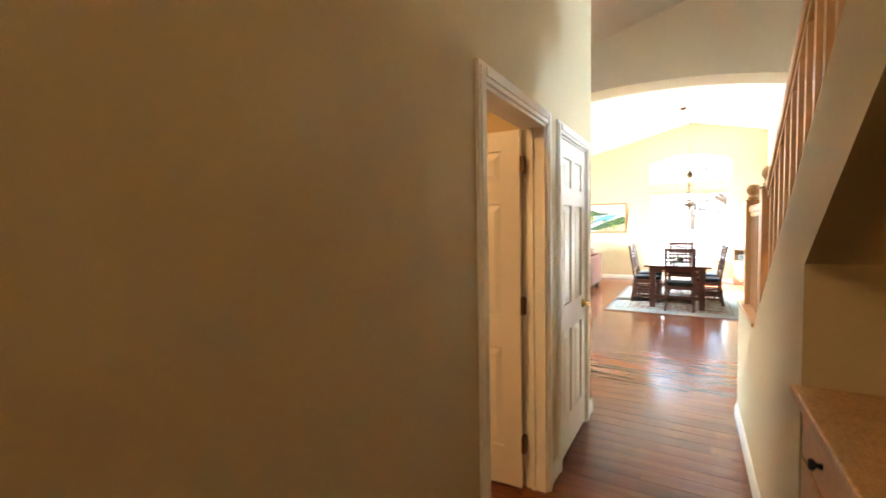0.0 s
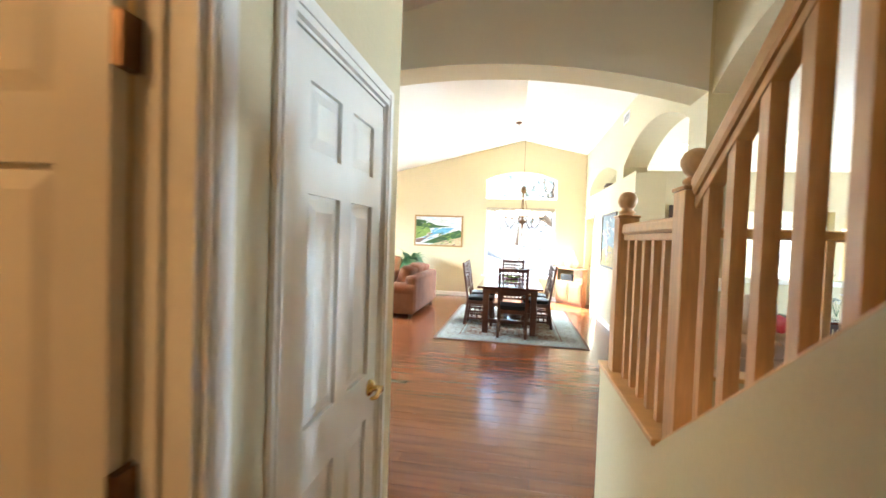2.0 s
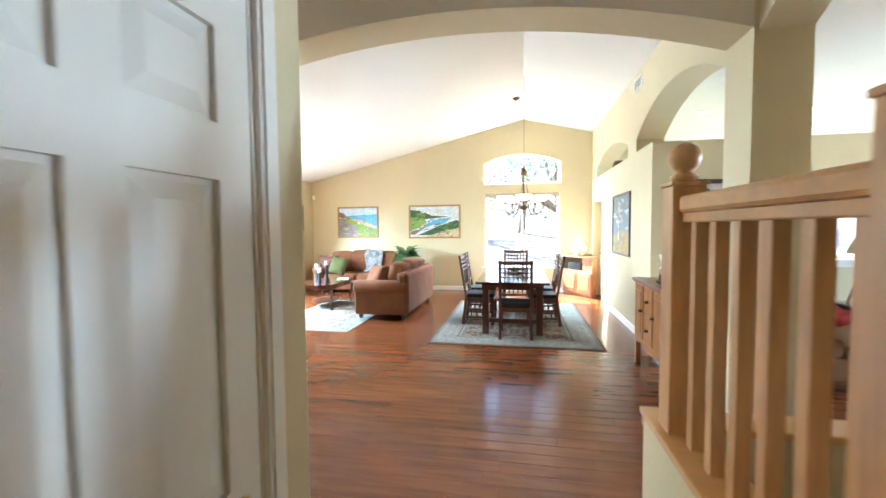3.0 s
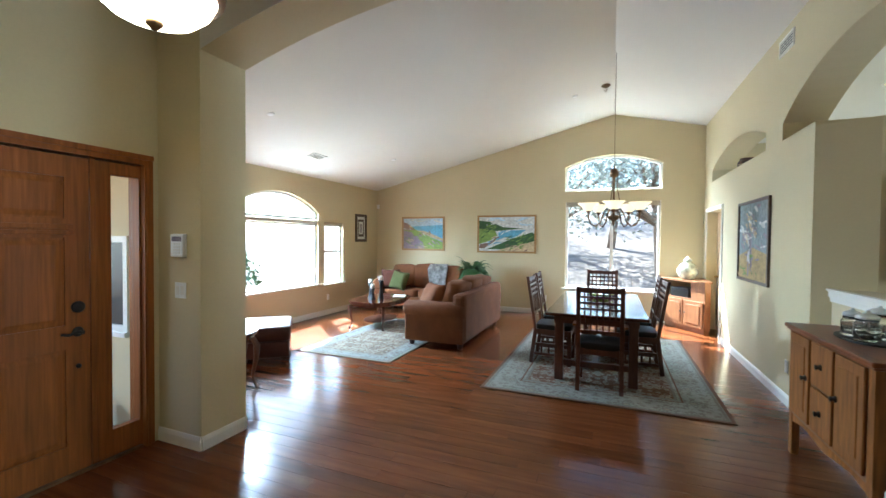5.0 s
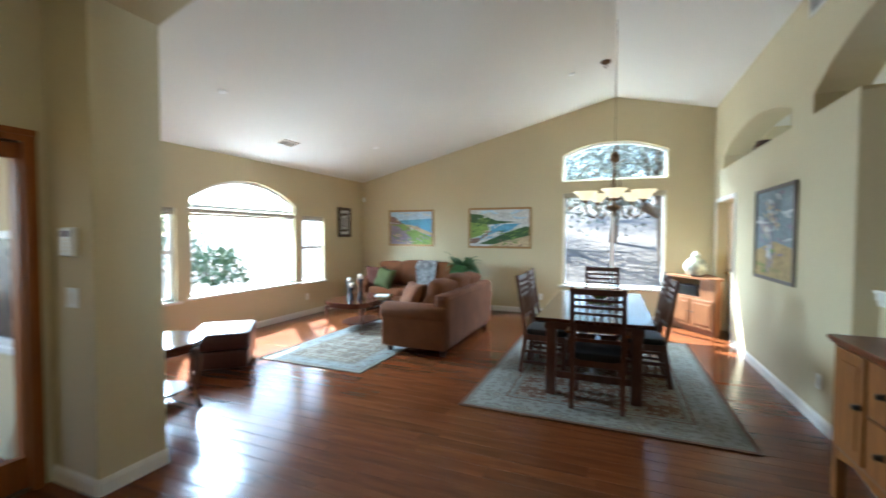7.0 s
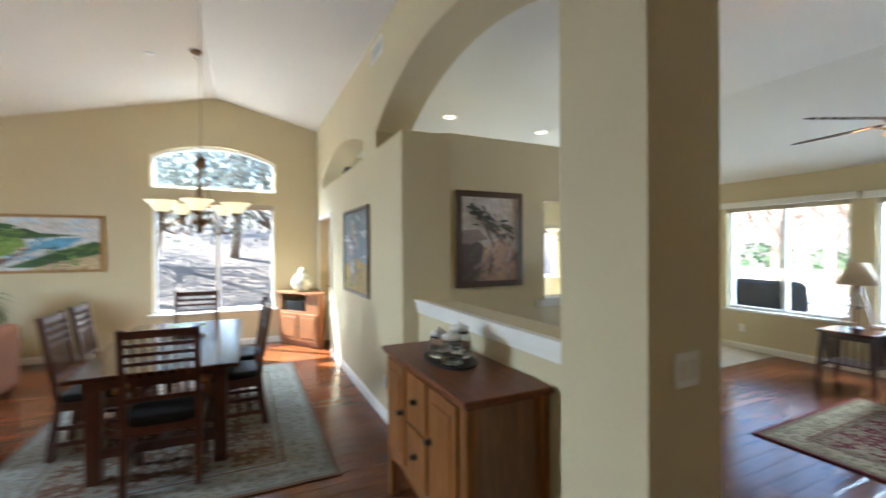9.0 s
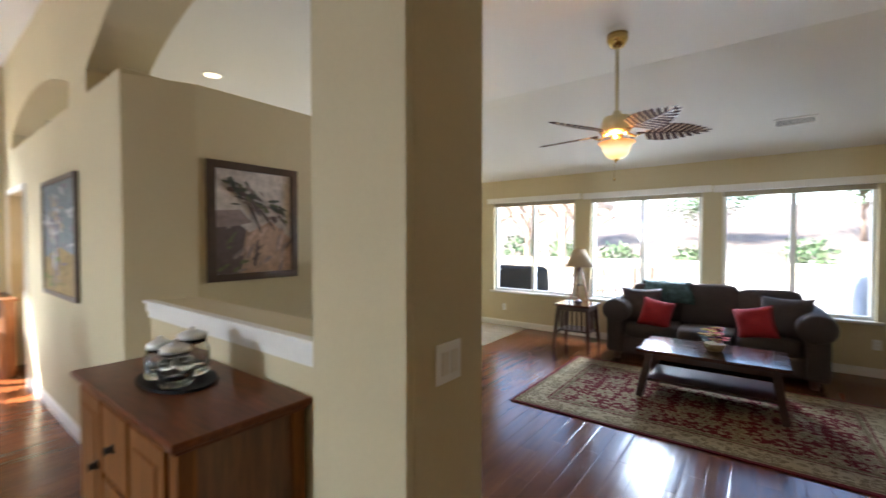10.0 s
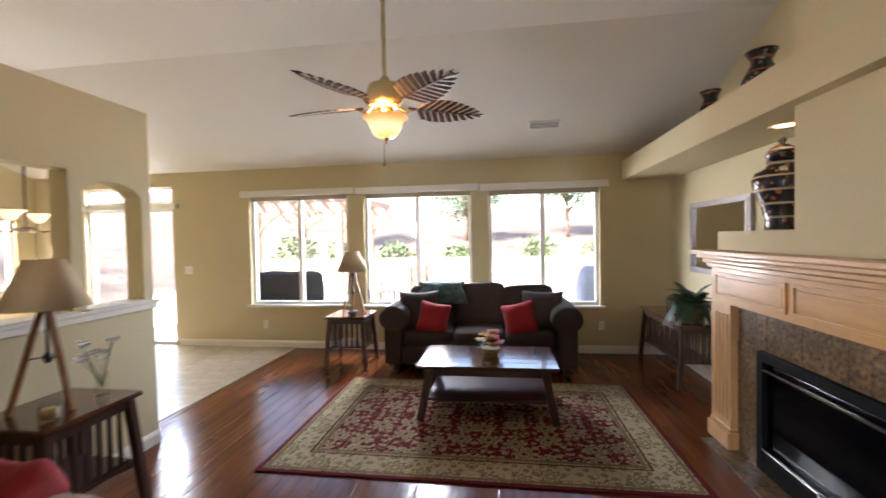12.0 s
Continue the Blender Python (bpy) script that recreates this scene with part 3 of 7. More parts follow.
def lever(parent, x, z, s, toward, material):
    """Lever handle on a face: s is the face's side in y, toward the way of the lever in x."""
    g = Mesh()
    g.lathe([(0.032, 0), (0.032, 0.006), (0.022, 0.014), (0.012, 0.02), (0.012, 0.05), (0.014, 0.055)], seg=16, m=Matrix.Translation((x, 0.0175 * s, z)) @ pose(0, 0, 0, -90 * s))
    g.tube([(x, (0.0175 + 0.05) * s, z), (x + 0.03 * toward, 0.07 * s, z + 0.006), (x + 0.07 * toward, 0.072 * s, z - 0.006), (x + 0.11 * toward, 0.068 * s, z + 0.004)], [0.011, 0.010, 0.009, 0.007])
    return part("handle", g, material, parent)


# laundry door, open into the laundry
LD0, LD1, CD0, CD1, DH = 3.01, 3.775, 4.04, 4.735, 2.015
setting("trim_laundry_door", casing(Mesh(), XH + 0.001, XH + 0.016, LD0, LD1, DH), TRIM, "white door casing", "trim")
setting("trim_laundry_jamb", Mesh().box(XH - 0.125, XH + 0.001, LD0, LD0 + 0.015, 0, DH - 0.015).box(XH - 0.125, XH + 0.001, LD1 - 0.015, LD1, 0, DH - 0.015).box(XH - 0.125, XH + 0.001, LD0, LD1, DH - 0.015, DH)
        .box(XH - 0.075, XH - 0.06, LD0 + 0.015, LD0 + 0.025, 0, DH - 0.02).box(XH - 0.075, XH - 0.06, LD1 - 0.025, LD1 - 0.015, 0, DH - 0.02), TRIM, "white door jamb", "trim")
d = tagged(new("door_laundry"), "white six-panel door standing open", "door", kind="structure")
d.matrix_basis = pose(XH - 0.125, 3.735, 0.012, 0, 0, 184)
leaf = panel_door(d, 0.70, 1.98, 0.035, DOORW, six_panels(0.70, 1.98))
lever(leaf, 0.64, 0.90, 1, -1, BRASS)
lever(leaf, 0.64, 0.90, -1, -1, BRASS)
for z in (0.2, 0.98, 1.75):
    part("hinge", Mesh().box(-0.022, 0.03, -0.022, -0.017, z, z + 0.09).lathe([(0.006, 0), (0.006, 0.095)], (-0.006, -0.022, z), 8).box(-0.02, 0.0, -0.017, 0.018, z, z + 0.09), BRONZE, d)

# closet door, shut
setting("trim_closet_door", casing(Mesh(), XH + 0.001, XH + 0.016, CD0, CD1, DH), TRIM, "white door casing", "trim")
setting("trim_closet_jamb", Mesh().box(XH - 0.12, XH + 0.001, CD0, CD0 + 0.01, 0, DH - 0.01).box(XH - 0.12, XH + 0.001, CD1 - 0.01, CD1, 0, DH - 0.01).box(XH - 0.12, XH + 0.001, CD0, CD1, DH - 0.01, DH), TRIM, "white door jamb", "trim")
d = tagged(new("door_closet"), "white six-panel closet door, shut", "door", kind="structure")
d.matrix_basis = pose(XH - 0.02, CD0 + 0.012, 0.012, 0, 0, 90)
leaf = panel_door(d, 0.671, 1.988, 0.035, DOORW, six_panels(0.671, 1.988))
lever(leaf, 0.60, 0.90, -1, -1, BRASS)
for z in (0.2, 0.98, 1.76):
    part("hinge", Mesh().box(-0.012, 0.006, -0.026, -0.018, z, z + 0.09, 0.002), BRONZE, d)

# front door with a side light
d = tagged(new("door_front"), "stained wooden front door with a side light", "door", kind="structure")
d.matrix_basis = pose(XF0, 0, 0)
g = Mesh()
for a, b in ((5.64, 5.71), (7.0, 7.06)):
    g.box(-0.16, 0.022, a, b, 0, 2.04).box(0.02, 0.03, a + 0.012, b - 0.02, 0, 2.02)
g.box(-0.16, 0.022, 5.64, 7.06, 2.04, 2.11).box(0.02, 0.032, 5.64, 7.06, 2.075, 2.11).box(-0.14, -0.02, 6.685, 6.714, 0, 2.04)
part("door_frame", g, FDOOR, d)
part("threshold", Mesh().box(-0.15, 0.01, 5.71, 6.99, 0, 0.018, 0.004), BRONZE, d)
lf = new("front_leaf")
lf.parent = d
lf.matrix_basis = pose(-0.045, 5.712, 0.015, 0, 0, 90)
pw = 0.325
panel_door(lf, 0.965, 2.015, 0.045, FDOOR, [(x, x + pw, a, b) for x in (0.13, 0.51) for a, b in ((0.18, 0.80), (0.95, 1.50), (1.62, 1.88))])
part("dentil_shelf", Mesh().box(0.08, 0.885, -0.045, -0.022, 1.52, 1.545, 0.005).box(0.09, 0.875, -0.036, -0.022, 1.555, 1.585, 0.005), FDOOR, lf)
g = Mesh().lathe([(0.036, 0), (0.036, 0.012), (0.026, 0.018), (0.012, 0.018), (0.010, 0.03)], seg=18, m=Matrix.Translation((0.90, -0.0225, 1.06)) @ pose(0, 0, 0, 90))
part("deadbolt", g, METALK, lf)
lever(lf, 0.90, 0.90, -1, -1, METALK)
part("lock_button", Mesh().lathe([(0.014, 0), (0.014, 0.01), (0.006, 0.014)], seg=12, m=Matrix.Translation((0.90, -0.0225, 0.68)) @ pose(0, 0, 0, 90)), METALK, lf)
g = Mesh()
g.box(-0.07, -0.02, 6.715, 6.805, 0.015, 2.03).box(-0.07, -0.02, 6.985, 7.0, 0.015, 2.03).box(-0.07, -0.02, 6.805, 6.985, 0.015, 0.20).box(-0.07, -0.02, 6.805, 6.985, 1.945, 2.03)
part("side_light_frame", g, FDOOR, d)
pane("x", -0.045, 6.805, 6.985, 0.20, 1.945, d)

# patio door in the gallery wall, open to the side yard
setting("trim_gallery_door", casing(Mesh(), XR - 0.001, XR - 0.018, 12.45, 13.5, 2.04, 0.06), TRIM, "white door casing", "trim")
d = tagged(new("door_gallery"), "pale wooden door in the gallery wall", "door", kind="structure")
d.matrix_basis = pose(XR + 0.17, 12.46, 0.012, 0, 0, 90)
leaf = panel_door(d, 1.03, 2.015, 0.04, mat("pale_fir", (0.62, 0.44, 0.25), 0.45, grain=0.12, grain_scale=9, stretch=(8, 8, 0.6), stain=0.08), [(0.14, 0.47, 0.2, 0.9), (0.56, 0.89, 0.2, 0.9), (0.14, 0.47, 1.05, 1.86), (0.56, 0.89, 1.05, 1.86)])
lever(leaf, 0.95, 0.92, 1, -1, BRASS)

# cap rails on the half walls
g = Mesh().box(XR + 0.085, XR + 0.135, YA1, 9.40, 1.135, 1.155, 0.004).box(XR + 0.098, XR + 0.12, YA1, 9.40, 1.085, 1.135, 0.004).box(XR + 0.108, XR + 0.12, YA1, 9.40, 1.05, 1.085)
setting("wall_half_cap", Mesh().box(XR + 0.12, XR + 0.34, YA1, 9.40, 1.10, 1.1349).box(XR + 0.136, XR + 0.345, YA1, 9.40, 1.135, 1.152, 0.003), WALL, "beige painted top of the half wall", "wall")
setting("trim_half_wall", g, TRIM, "white moulded cap rail", "trim")
g = Mesh().box(3.30, 5.08, 9.205, 9.24, 1.075, 1.10, 0.004).box(3.30, 5.08, 9.222, 9.24, 1.035, 1.075, 0.003)
setting("trim_pass_through", g, TRIM, "white moulded ledge", "trim")
setting("trim_pass_sill", Mesh().box(3.40, 4.46, 9.205, 9.40, 1.10, 1.112, 0.003).box(4.54, 4.98, 9.205, 9.40, 1.10, 1.112, 0.003), TRIM, "white ledge of the pass-through", "trim")

# ---- stair, landing and railings ----
CARPET = mat("cream_carpet", (0.55, 0.47, 0.36), 0.95, grain=0.2, grain_scale=180, bump=0.8, bump_scale=200)
LAND = 0.70
st = tagged(new("stairs"), "cream carpeted stair with a landing", "stairs", kind="structure")
part("landing", Mesh().box(XS + 0.12, XR, 4.53, 5.265, LAND - 0.2, LAND, 0.01), CARPET, st)
for i in range(10):
    y1 = 4.53 - 0.252 * i
    part("step", Mesh().box(XS + 0.12, XR - 0.001, y1 - 0.27, y1 + 0.02, LAND + 0.18 * i - 0.02, LAND + 0.18 * (i + 1), 0.012), CARPET, st)
for i in range(3):
    x0 = XR + 0.265 * i
    part("step", Mesh().box(x0 + 0.001, x0 + 0.28, 4.63, 5.265, 0, LAND - 0.175 * (i + 1), 0.012), CARPET, st)
setting("wall_landing", Mesh().box(XS + 0.12, XR, 5.265, 5.384, 0, 0.87), WALL, "beige knee wall of the landing", "wall")


def newel(parent, x, y, z0, z1):
    n = part("newel_post", Mesh().box(x - 0.045, x + 0.045, y - 0.045, y + 0.045, z0, z1, 0.004), MAPLE_V, parent)
    g = Mesh().box(x - 0.05, x + 0.05, y - 0.05, y + 0.05, z1, z1 + 0.012, 0.003)
    g.lathe([(0.024, 0.012), (0.036, 0.024), (0.036, 0.032), (0.022, 0.042), (0.034, 0.054), (0.044, 0.076), (0.044, 0.092), (0.034, 0.112), (0.016, 0.124), (0.0, 0.126)], (x, y, z1), 20)
    part("finial", g, MAPLE_V, n)
    return n


MAPLE_V = mat("maple_upright", (0.60, 0.35, 0.16), 0.38, grain=0.12, grain_scale=10, stretch=(6, 6, 0.8), stain=0.1, coat=0.2)
rl = thing("stair_railing", pose(0, 0, 0), "golden maple stair railing with square balusters", "railing")
xr = XS + 0.06
newel(rl, xr, 4.47, 0.90, 1.66)
newel(rl, xr, 5.24, 0.87, 1.62)
part("shoe_rail", Mesh().box(XS - 0.012, XS + 0.132, 4.52, 5.395, 0.87, 0.893, 0.005).box(XS - 0.004, XS + 0.12, 5.385, 5.392, 0.83, 0.87), MAPLE, rl)
g = Mesh().beam((xr, 5.195, 1.565), (xr, 4.515, 1.565), 0.062, 0.05, 0.012).beam((xr, 5.195, 1.53), (xr, 4.515, 1.53), 0.04, 0.03, 0.004)
part("handrail", g, MAPLE, rl)
for i in range(6):
    y = 5.19 - 0.7 * (i + 0.6) / 6.2
    part("baluster", Mesh().box(xr - 0.016, xr + 0.016, y - 0.016, y + 0.016, 0.892, 1.525), MAPLE_V, rl)
g = Mesh().beam((xr, 4.43, 1.66), (xr, 1.3, 1.66 + SL * 3.13), 0.062, 0.06, 0.014).beam((xr, 4.43, 1.62), (xr, 1.3, 1.62 + SL * 3.13), 0.04, 0.04, 0.004)
part("handrail", g, MAPLE, rl)
g = Mesh().beam((xr, 4.5, 0.895), (xr, 1.3, 0.895 + SL * 3.2), 0.10, 0.02, 0.003)
part("shoe_rail", g, MAPLE, rl)
for i in range(24):
    y = 4.36 - 0.126 * i
    part("baluster", Mesh().box(xr - 0.017, xr + 0.017, y - 0.017, y + 0.017, stair_top(y) + 0.01, 1.61 + SL * (4.43 - y)), MAPLE_V, rl)
# railing along the landing and down the short flight
rl = thing("landing_railing", pose(0, 0, 0), "golden maple railing along the stair landing", "railing")
yr = 5.325
newel(rl, 2.06, yr, 0.87, 1.62)
part("handrail", Mesh().beam((1.04, yr, 1.565), (2.015, yr, 1.565), 0.062, 0.05, 0.012), MAPLE, rl)
part("shoe_rail", Mesh().box(1.06, 2.09, yr - 0.065, yr + 0.066, 0.87, 0.893, 0.005), MAPLE, rl)
for i in range(7):
    x = 1.13 + 0.126 * i
    part("baluster", Mesh().box(x - 0.016, x + 0.016, yr - 0.016, yr + 0.016, 0.892, 1.54), MAPLE_V, rl)
newel(rl, 2.84, yr, 0.0, 1.05)
part("handrail", Mesh().beam((2.10, yr, 1.50), (2.80, yr, 0.99), 0.062, 0.05, 0.012), MAPLE, rl)
for i in range(5):
    x = 2.20 + 0.126 * i
    part("baluster", Mesh().box(x - 0.016, x + 0.016, yr - 0.016, yr + 0.016, 0.0, 1.41 - 0.73 * (x - 2.2)), MAPLE_V, rl)

# ---- desk in the nook ----
dk = thing("built_in_desk", pose(0, 0, 0), "built-in oak desk with pale drawers under the stair", "desk")
part("desktop", Mesh().box(XS - 0.03, 1.545, -1.0, 3.295, 0.915, 0.95, 0.006), OAK, dk)
part("body", Mesh().box(XS + 0.02, 1.545, -1.0, 3.29, 0, 0.914), OAK, dk)
for i, (a, b) in enumerate(((0.74, 0.895), (0.43, 0.725), (0.12, 0.415))):
    for k in range(4):
        y1 = 3.26 - 0.5 * k
        dr = part("drawer", Mesh().box(XS - 0.002, XS + 0.02, y1 - 0.48, y1, a, b, 0.004), MAPLE, dk)
        part("knob", Mesh().lathe([(0.008, 0), (0.007, 0.012), (0.016, 0.02), (0.014, 0.028), (0.0, 0.03)], seg=12, m=Matrix.Translation((XS - 0.002, y1 - 0.24, (a + b) / 2)) @ pose(0, 0, 0, 0, -90)), METALK, dr)

# ---- fireplace, chimney breast and plant shelf ----
setting("wall_plant_shelf", Mesh().box(XR + 0.33, XK, 4.50, 5.09, 2.21, 2.33).box(XR + 0.33, XK, 5.0, 5.09, 2.33, 2.45), WALL, "beige soffit with a plant shelf", "wall")
setting("wall_chimney", Mesh().box(2.9, 4.80, 4.50, 5.0, 1.53, 2.21).box(2.9, 4.80, 4.50, 4.999, 2.33, ZF).box(2.9, 5.62, 4.50, 5.0, 1.20, 1.53).box(5.57, 5.62, 4.5, 5.0, 0, 1.2), WALL, "beige chimney breast with a ledge", "wall")
STONE = mat("brown_granite", (0.13, 0.078, 0.034), 0.35, grain=0.85, grain_scale=38, stain=0.35, stain_scale=8, bump=0.1, coat=0.1, rand=0.12)
fp = thing("fireplace", pose(0, 0, 0), "golden maple fireplace surround with brown stone tiles", "fireplace")
FX0, FX1 = 3.1, 5.60
part("core", Mesh().box(FX0, 5.10, 4.55, 4.985, 0.78, 1.2).box(5.10, FX1 - 0.03, 4.55, 4.985, 0.0, 1.2).box(FX0, 3.6, 4.55, 4.985, 0.0, 0.78), STONE, fp)
g = Mesh().box(FX0 - 0.09, FX1 + 0.10, 4.99, 5.16, 1.365, 1.395, 0.006).box(FX0 - 0.07, FX1 + 0.075, 4.99, 5.13, 1.335, 1.365, 0.008).box(FX0 - 0.05, FX1 + 0.05, 4.99, 5.10, 1.30, 1.335, 0.010).box(FX0 - 0.03, FX1 + 0.03, 4.99, 5.075, 1.27, 1.30, 0.006)
g.box(FX1, FX1 + 0.10, 4.75, 4.99, 1.365, 1.395, 0.006).box(FX1, FX1 + 0.075, 4.75, 4.99, 1.335, 1.365, 0.008).box(FX1, FX1 + 0.05, 4.75, 4.99, 1.30, 1.335, 0.008)
part("mantel_shelf", g, MAPLE, fp)
fr = part("frieze", Mesh().box(FX0, FX1, 4.99, 5.045, 1.02, 1.27), MAPLE, fp)
n = 3
for i in range(n):
    a = FX0 + 0.05 + (FX1 - FX0 - 0.05) * i / n
    b = FX0 + (FX1 - FX0 - 0.05) * (i + 1) / n
    g = Mesh()
    rect_frame(g, "y", 5.045, a, b, 1.06, 1.235, 0.018, 0.0, 0.014)
    g.box(a + 0.03, b - 0.03, 5.045, 5.055, 1.09, 1.205, 0.006)
    part("panel", g, MAPLE, fr)
for x0, x1 in ((5.36, FX1), (FX0, 3.34)):
    lg = part("pilaster", Mesh().box(x0, x1, 4.99, 5.045, 0.12, 1.02), MAPLE_V, fp)
    for k in range(4):
        xx = x0 + 0.045 + k * 0.05
        part("fluting", Mesh().box(xx - 0.014, xx + 0.014, 5.045, 5.053, 0.2, 0.95, 0.004), MAPLE_V, lg)
    part("plinth", Mesh().box(x0 - 0.02, x1 + 0.025, 4.99, 5.075, 0.004, 0.12, 0.006).box(x0 - 0.01, x1 + 0.012, 4.99, 5.06, 0.12, 0.15, 0.008), MAPLE_V, fp)
part("side_return", Mesh().box(FX1, FX1 + 0.02, 4.75, 5.045, 0.004, 1.27), MAPLE_V, fp)
part("firebox", Mesh().box(3.6, 5.10, 4.52, 4.56, 0, 0.78).box(5.09, 5.099, 4.56, 4.98, 0.02, 0.78).box(3.601, 3.61, 4.56, 4.98, 0.02, 0.78).box(3.61, 5.09, 4.56, 4.98, 0.0, 0.02), BLACKP, fp)
g = Mesh()
rect_frame(g, "y", 4.99, 3.6, 5.10, 0.03, 0.775, 0.055, 0.0, 0.035)
g.box(3.66, 5.04, 4.99, 5.02, 0.085, 0.16)
part("insert_frame", g, mat("matte_black_steel", (0.006, 0.006, 0.006), 0.65, specular=0.12, stain=0.2), fp)
part("insert_bar", Mesh().box(3.66, 5.04, 5.02, 5.032, 0.17, 0.182).box(3.66, 5.04, 5.02, 5.032, 0.665, 0.68), CHROME, fp)
for x in (4.15, 4.52):
    part("latch", Mesh().tube([(x - 0.05, 5.034, 0.176), (x - 0.02, 5.05, 0.18), (x + 0.02, 5.05, 0.18), (x + 0.05, 5.034, 0.176)], 0.008), CHROME, fp)
part("insert_glass", Mesh().box(3.655, 5.045, 4.985, 4.992, 0.16, 0.72), mat("smoked_glass", (0.003, 0.003, 0.004), 0.06, specular=0.08), fp)
for i in range(8):
    x = 5.345 - 0.305 * (i + 1)
    if x > 3.3:
        part("tile", Mesh().box(x + 0.002, x + 0.303, 4.985, 5.0, 0.78, 1.018, 0.002), STONE, fp)
for i in range(3):
    for a, b in ((5.105, 5.355), (3.345, 3.595)):
        part("tile", Mesh().box(a, b, 4.985, 5.0, 0.26 * i + 0.004, 0.26 * (i + 1), 0.002), STONE, fp)
for i in range(9):
    x = 5.52 - 0.305 * (i + 1)
    part("hearth_tile", Mesh().box(x + 0.002, x + 0.303, 5.0, 5.17, 0.001, 0.010, 0.002), STONE, fp)


# ---- rugs ----
def rug_mat(name, hx, hy, border, field, c_border, c_motif, c_line, scale):
    """Persian rug: field with scrolling flowers, bands along the edge. hx, hy: half sizes."""
    m = bpy.data.materials.new(name)
    m.use_nodes = True
    nt = m.node_tree
    n, l = nt.nodes, nt.links
    b = n["Principled BSDF"]
    b.inputs["Roughness"].default_value = 0.95
    b.inputs["Specular IOR Level"].default_value = 0.15
    tc = n.new("ShaderNodeTexCoord")
    sep = n.new("ShaderNodeSeparateXYZ")
    l.new(tc.outputs["Object"], sep.inputs[0])

    def math_(op, a, c=None):
        k = n.new("ShaderNodeMath")
        k.operation = op
        for i, v in enumerate((a, c)):
            if v is None:
                continue
            if isinstance(v, (int, float)):
                k.inputs[i].default_value = v
            else:
                l.new(v, k.inputs[i])
        return k.outputs[0]

    def mix(f, a, c):
        k = n.new("ShaderNodeMix")
        k.data_type = "RGBA"
        l.new(f, k.inputs["Factor"])
        for s, v in (("A", a), ("B", c)):
            sock = [q for q in k.inputs if q.name == s and q.type == "RGBA"][0]
            if isinstance(v, tuple):
                sock.default_value = (*v, 1)
            else:
                l.new(v, sock)
        return [q for q in k.outputs if q.type == "RGBA"][0]

    ax, ay = math_("ABSOLUTE", sep.outputs[0]), math_("ABSOLUTE", sep.outputs[1])
    edge = math_("MINIMUM", math_("SUBTRACT", hx, ax), math_("SUBTRACT", hy, ay))
    comb = n.new("ShaderNodeCombineXYZ")
    l.new(ax, comb.inputs[0])
    l.new(ay, comb.inputs[1])
    def blossoms(size, petals, radius, seed):
        """Rosettes scattered over the pile: outline, ring and heart."""
        off = n.new("ShaderNodeVectorMath")
        off.operation = "ADD"
        off.inputs[1].default_value = (seed, seed * 1.7, 0)
        l.new(comb.outputs[0], off.inputs[0])
        vor = n.new("ShaderNodeTexVoronoi")
        vor.voronoi_dimensions = "2D"
        vor.inputs["Scale"].default_value = size
        vor.inputs["Randomness"].default_value = 0.6
        l.new(off.outputs[0], vor.inputs["Vector"])
        sub = n.new("ShaderNodeVectorMath")
        sub.operation = "SUBTRACT"
        l.new(off.outputs[0], sub.inputs[0])
        l.new(vor.outputs["Position"], sub.inputs[1])
        xyz = n.new("ShaderNodeSeparateXYZ")
        l.new(sub.outputs[0], xyz.inputs[0])
        turn = math_("ARCTAN2", xyz.outputs[1], xyz.outputs[0])
        wave = math_("ADD", 1.0, math_("MULTIPLY", math_("COSINE", math_("MULTIPLY", turn, float(petals))), 0.22))
        r = math_("DIVIDE", vor.outputs["Distance"], math_("MULTIPLY", wave, radius))
        inside = math_("LESS_THAN", r, 1.0)
        ring = math_("LESS_THAN", math_("ABSOLUTE", math_("SUBTRACT", r, 0.62)), 0.12)
        heart = math_("LESS_THAN", r, 0.28)
        return inside, ring, heart

    noi = n.new("ShaderNodeTexNoise")
    noi.inputs["Scale"].default_value = scale * 1.9
    noi.inputs["Detail"].default_value = 1
    l.new(comb.outputs[0], noi.inputs["Vector"])
    vine = math_("LESS_THAN", math_("ABSOLUTE", math_("SUBTRACT", math_("FRACT", math_("MULTIPLY", noi.outputs["Fac"], 5.0)), 0.5)), 0.055)
    fcol = mix(vine, field, c_motif)
    bcol = mix(vine, c_border, c_line)
    for size, petals, radius, seed in ((scale * 2.6, 5, 0.24, 3.1), (scale * 0.85, 8, 0.30, 0.4)):
        inside, ring, heart = blossoms(size, petals, radius, seed)
        fcol = mix(inside, fcol, c_motif)
        bcol = mix(inside, bcol, c_line)
        if petals == 8:
            fcol = mix(ring, fcol, c_line)
            bcol = mix(ring, bcol, c_border)
        fcol = mix(heart, fcol, field)
        bcol = mix(heart, bcol, c_motif)
    in_field = math_("GREATER_THAN", edge, border)
    col = mix(in_field, bcol, fcol)
    for e, w, c in ((border, 0.014, c_line), (border * 0.88, 0.008, field), (0.055, 0.012, c_line), (0.0, 0.035, field)):
        col = mix(math_("LESS_THAN", math_("ABSOLUTE", math_("SUBTRACT", edge, e)), w), col, c)
    fine = n.new("ShaderNodeTexNoise")
    fine.inputs["Scale"].default_value = 160
    l.new(tc.outputs["Object"], fine.inputs["Vector"])
    hs = n.new("ShaderNodeHueSaturation")
    l.new(col, hs.inputs["Color"])
    l.new(math_("ADD", math_("MULTIPLY", fine.outputs["Fac"], 0.7), 0.65), hs.inputs["Value"])
    l.new(hs.outputs[0], b.inputs["Base Color"])
    bp = n.new("ShaderNodeBump")
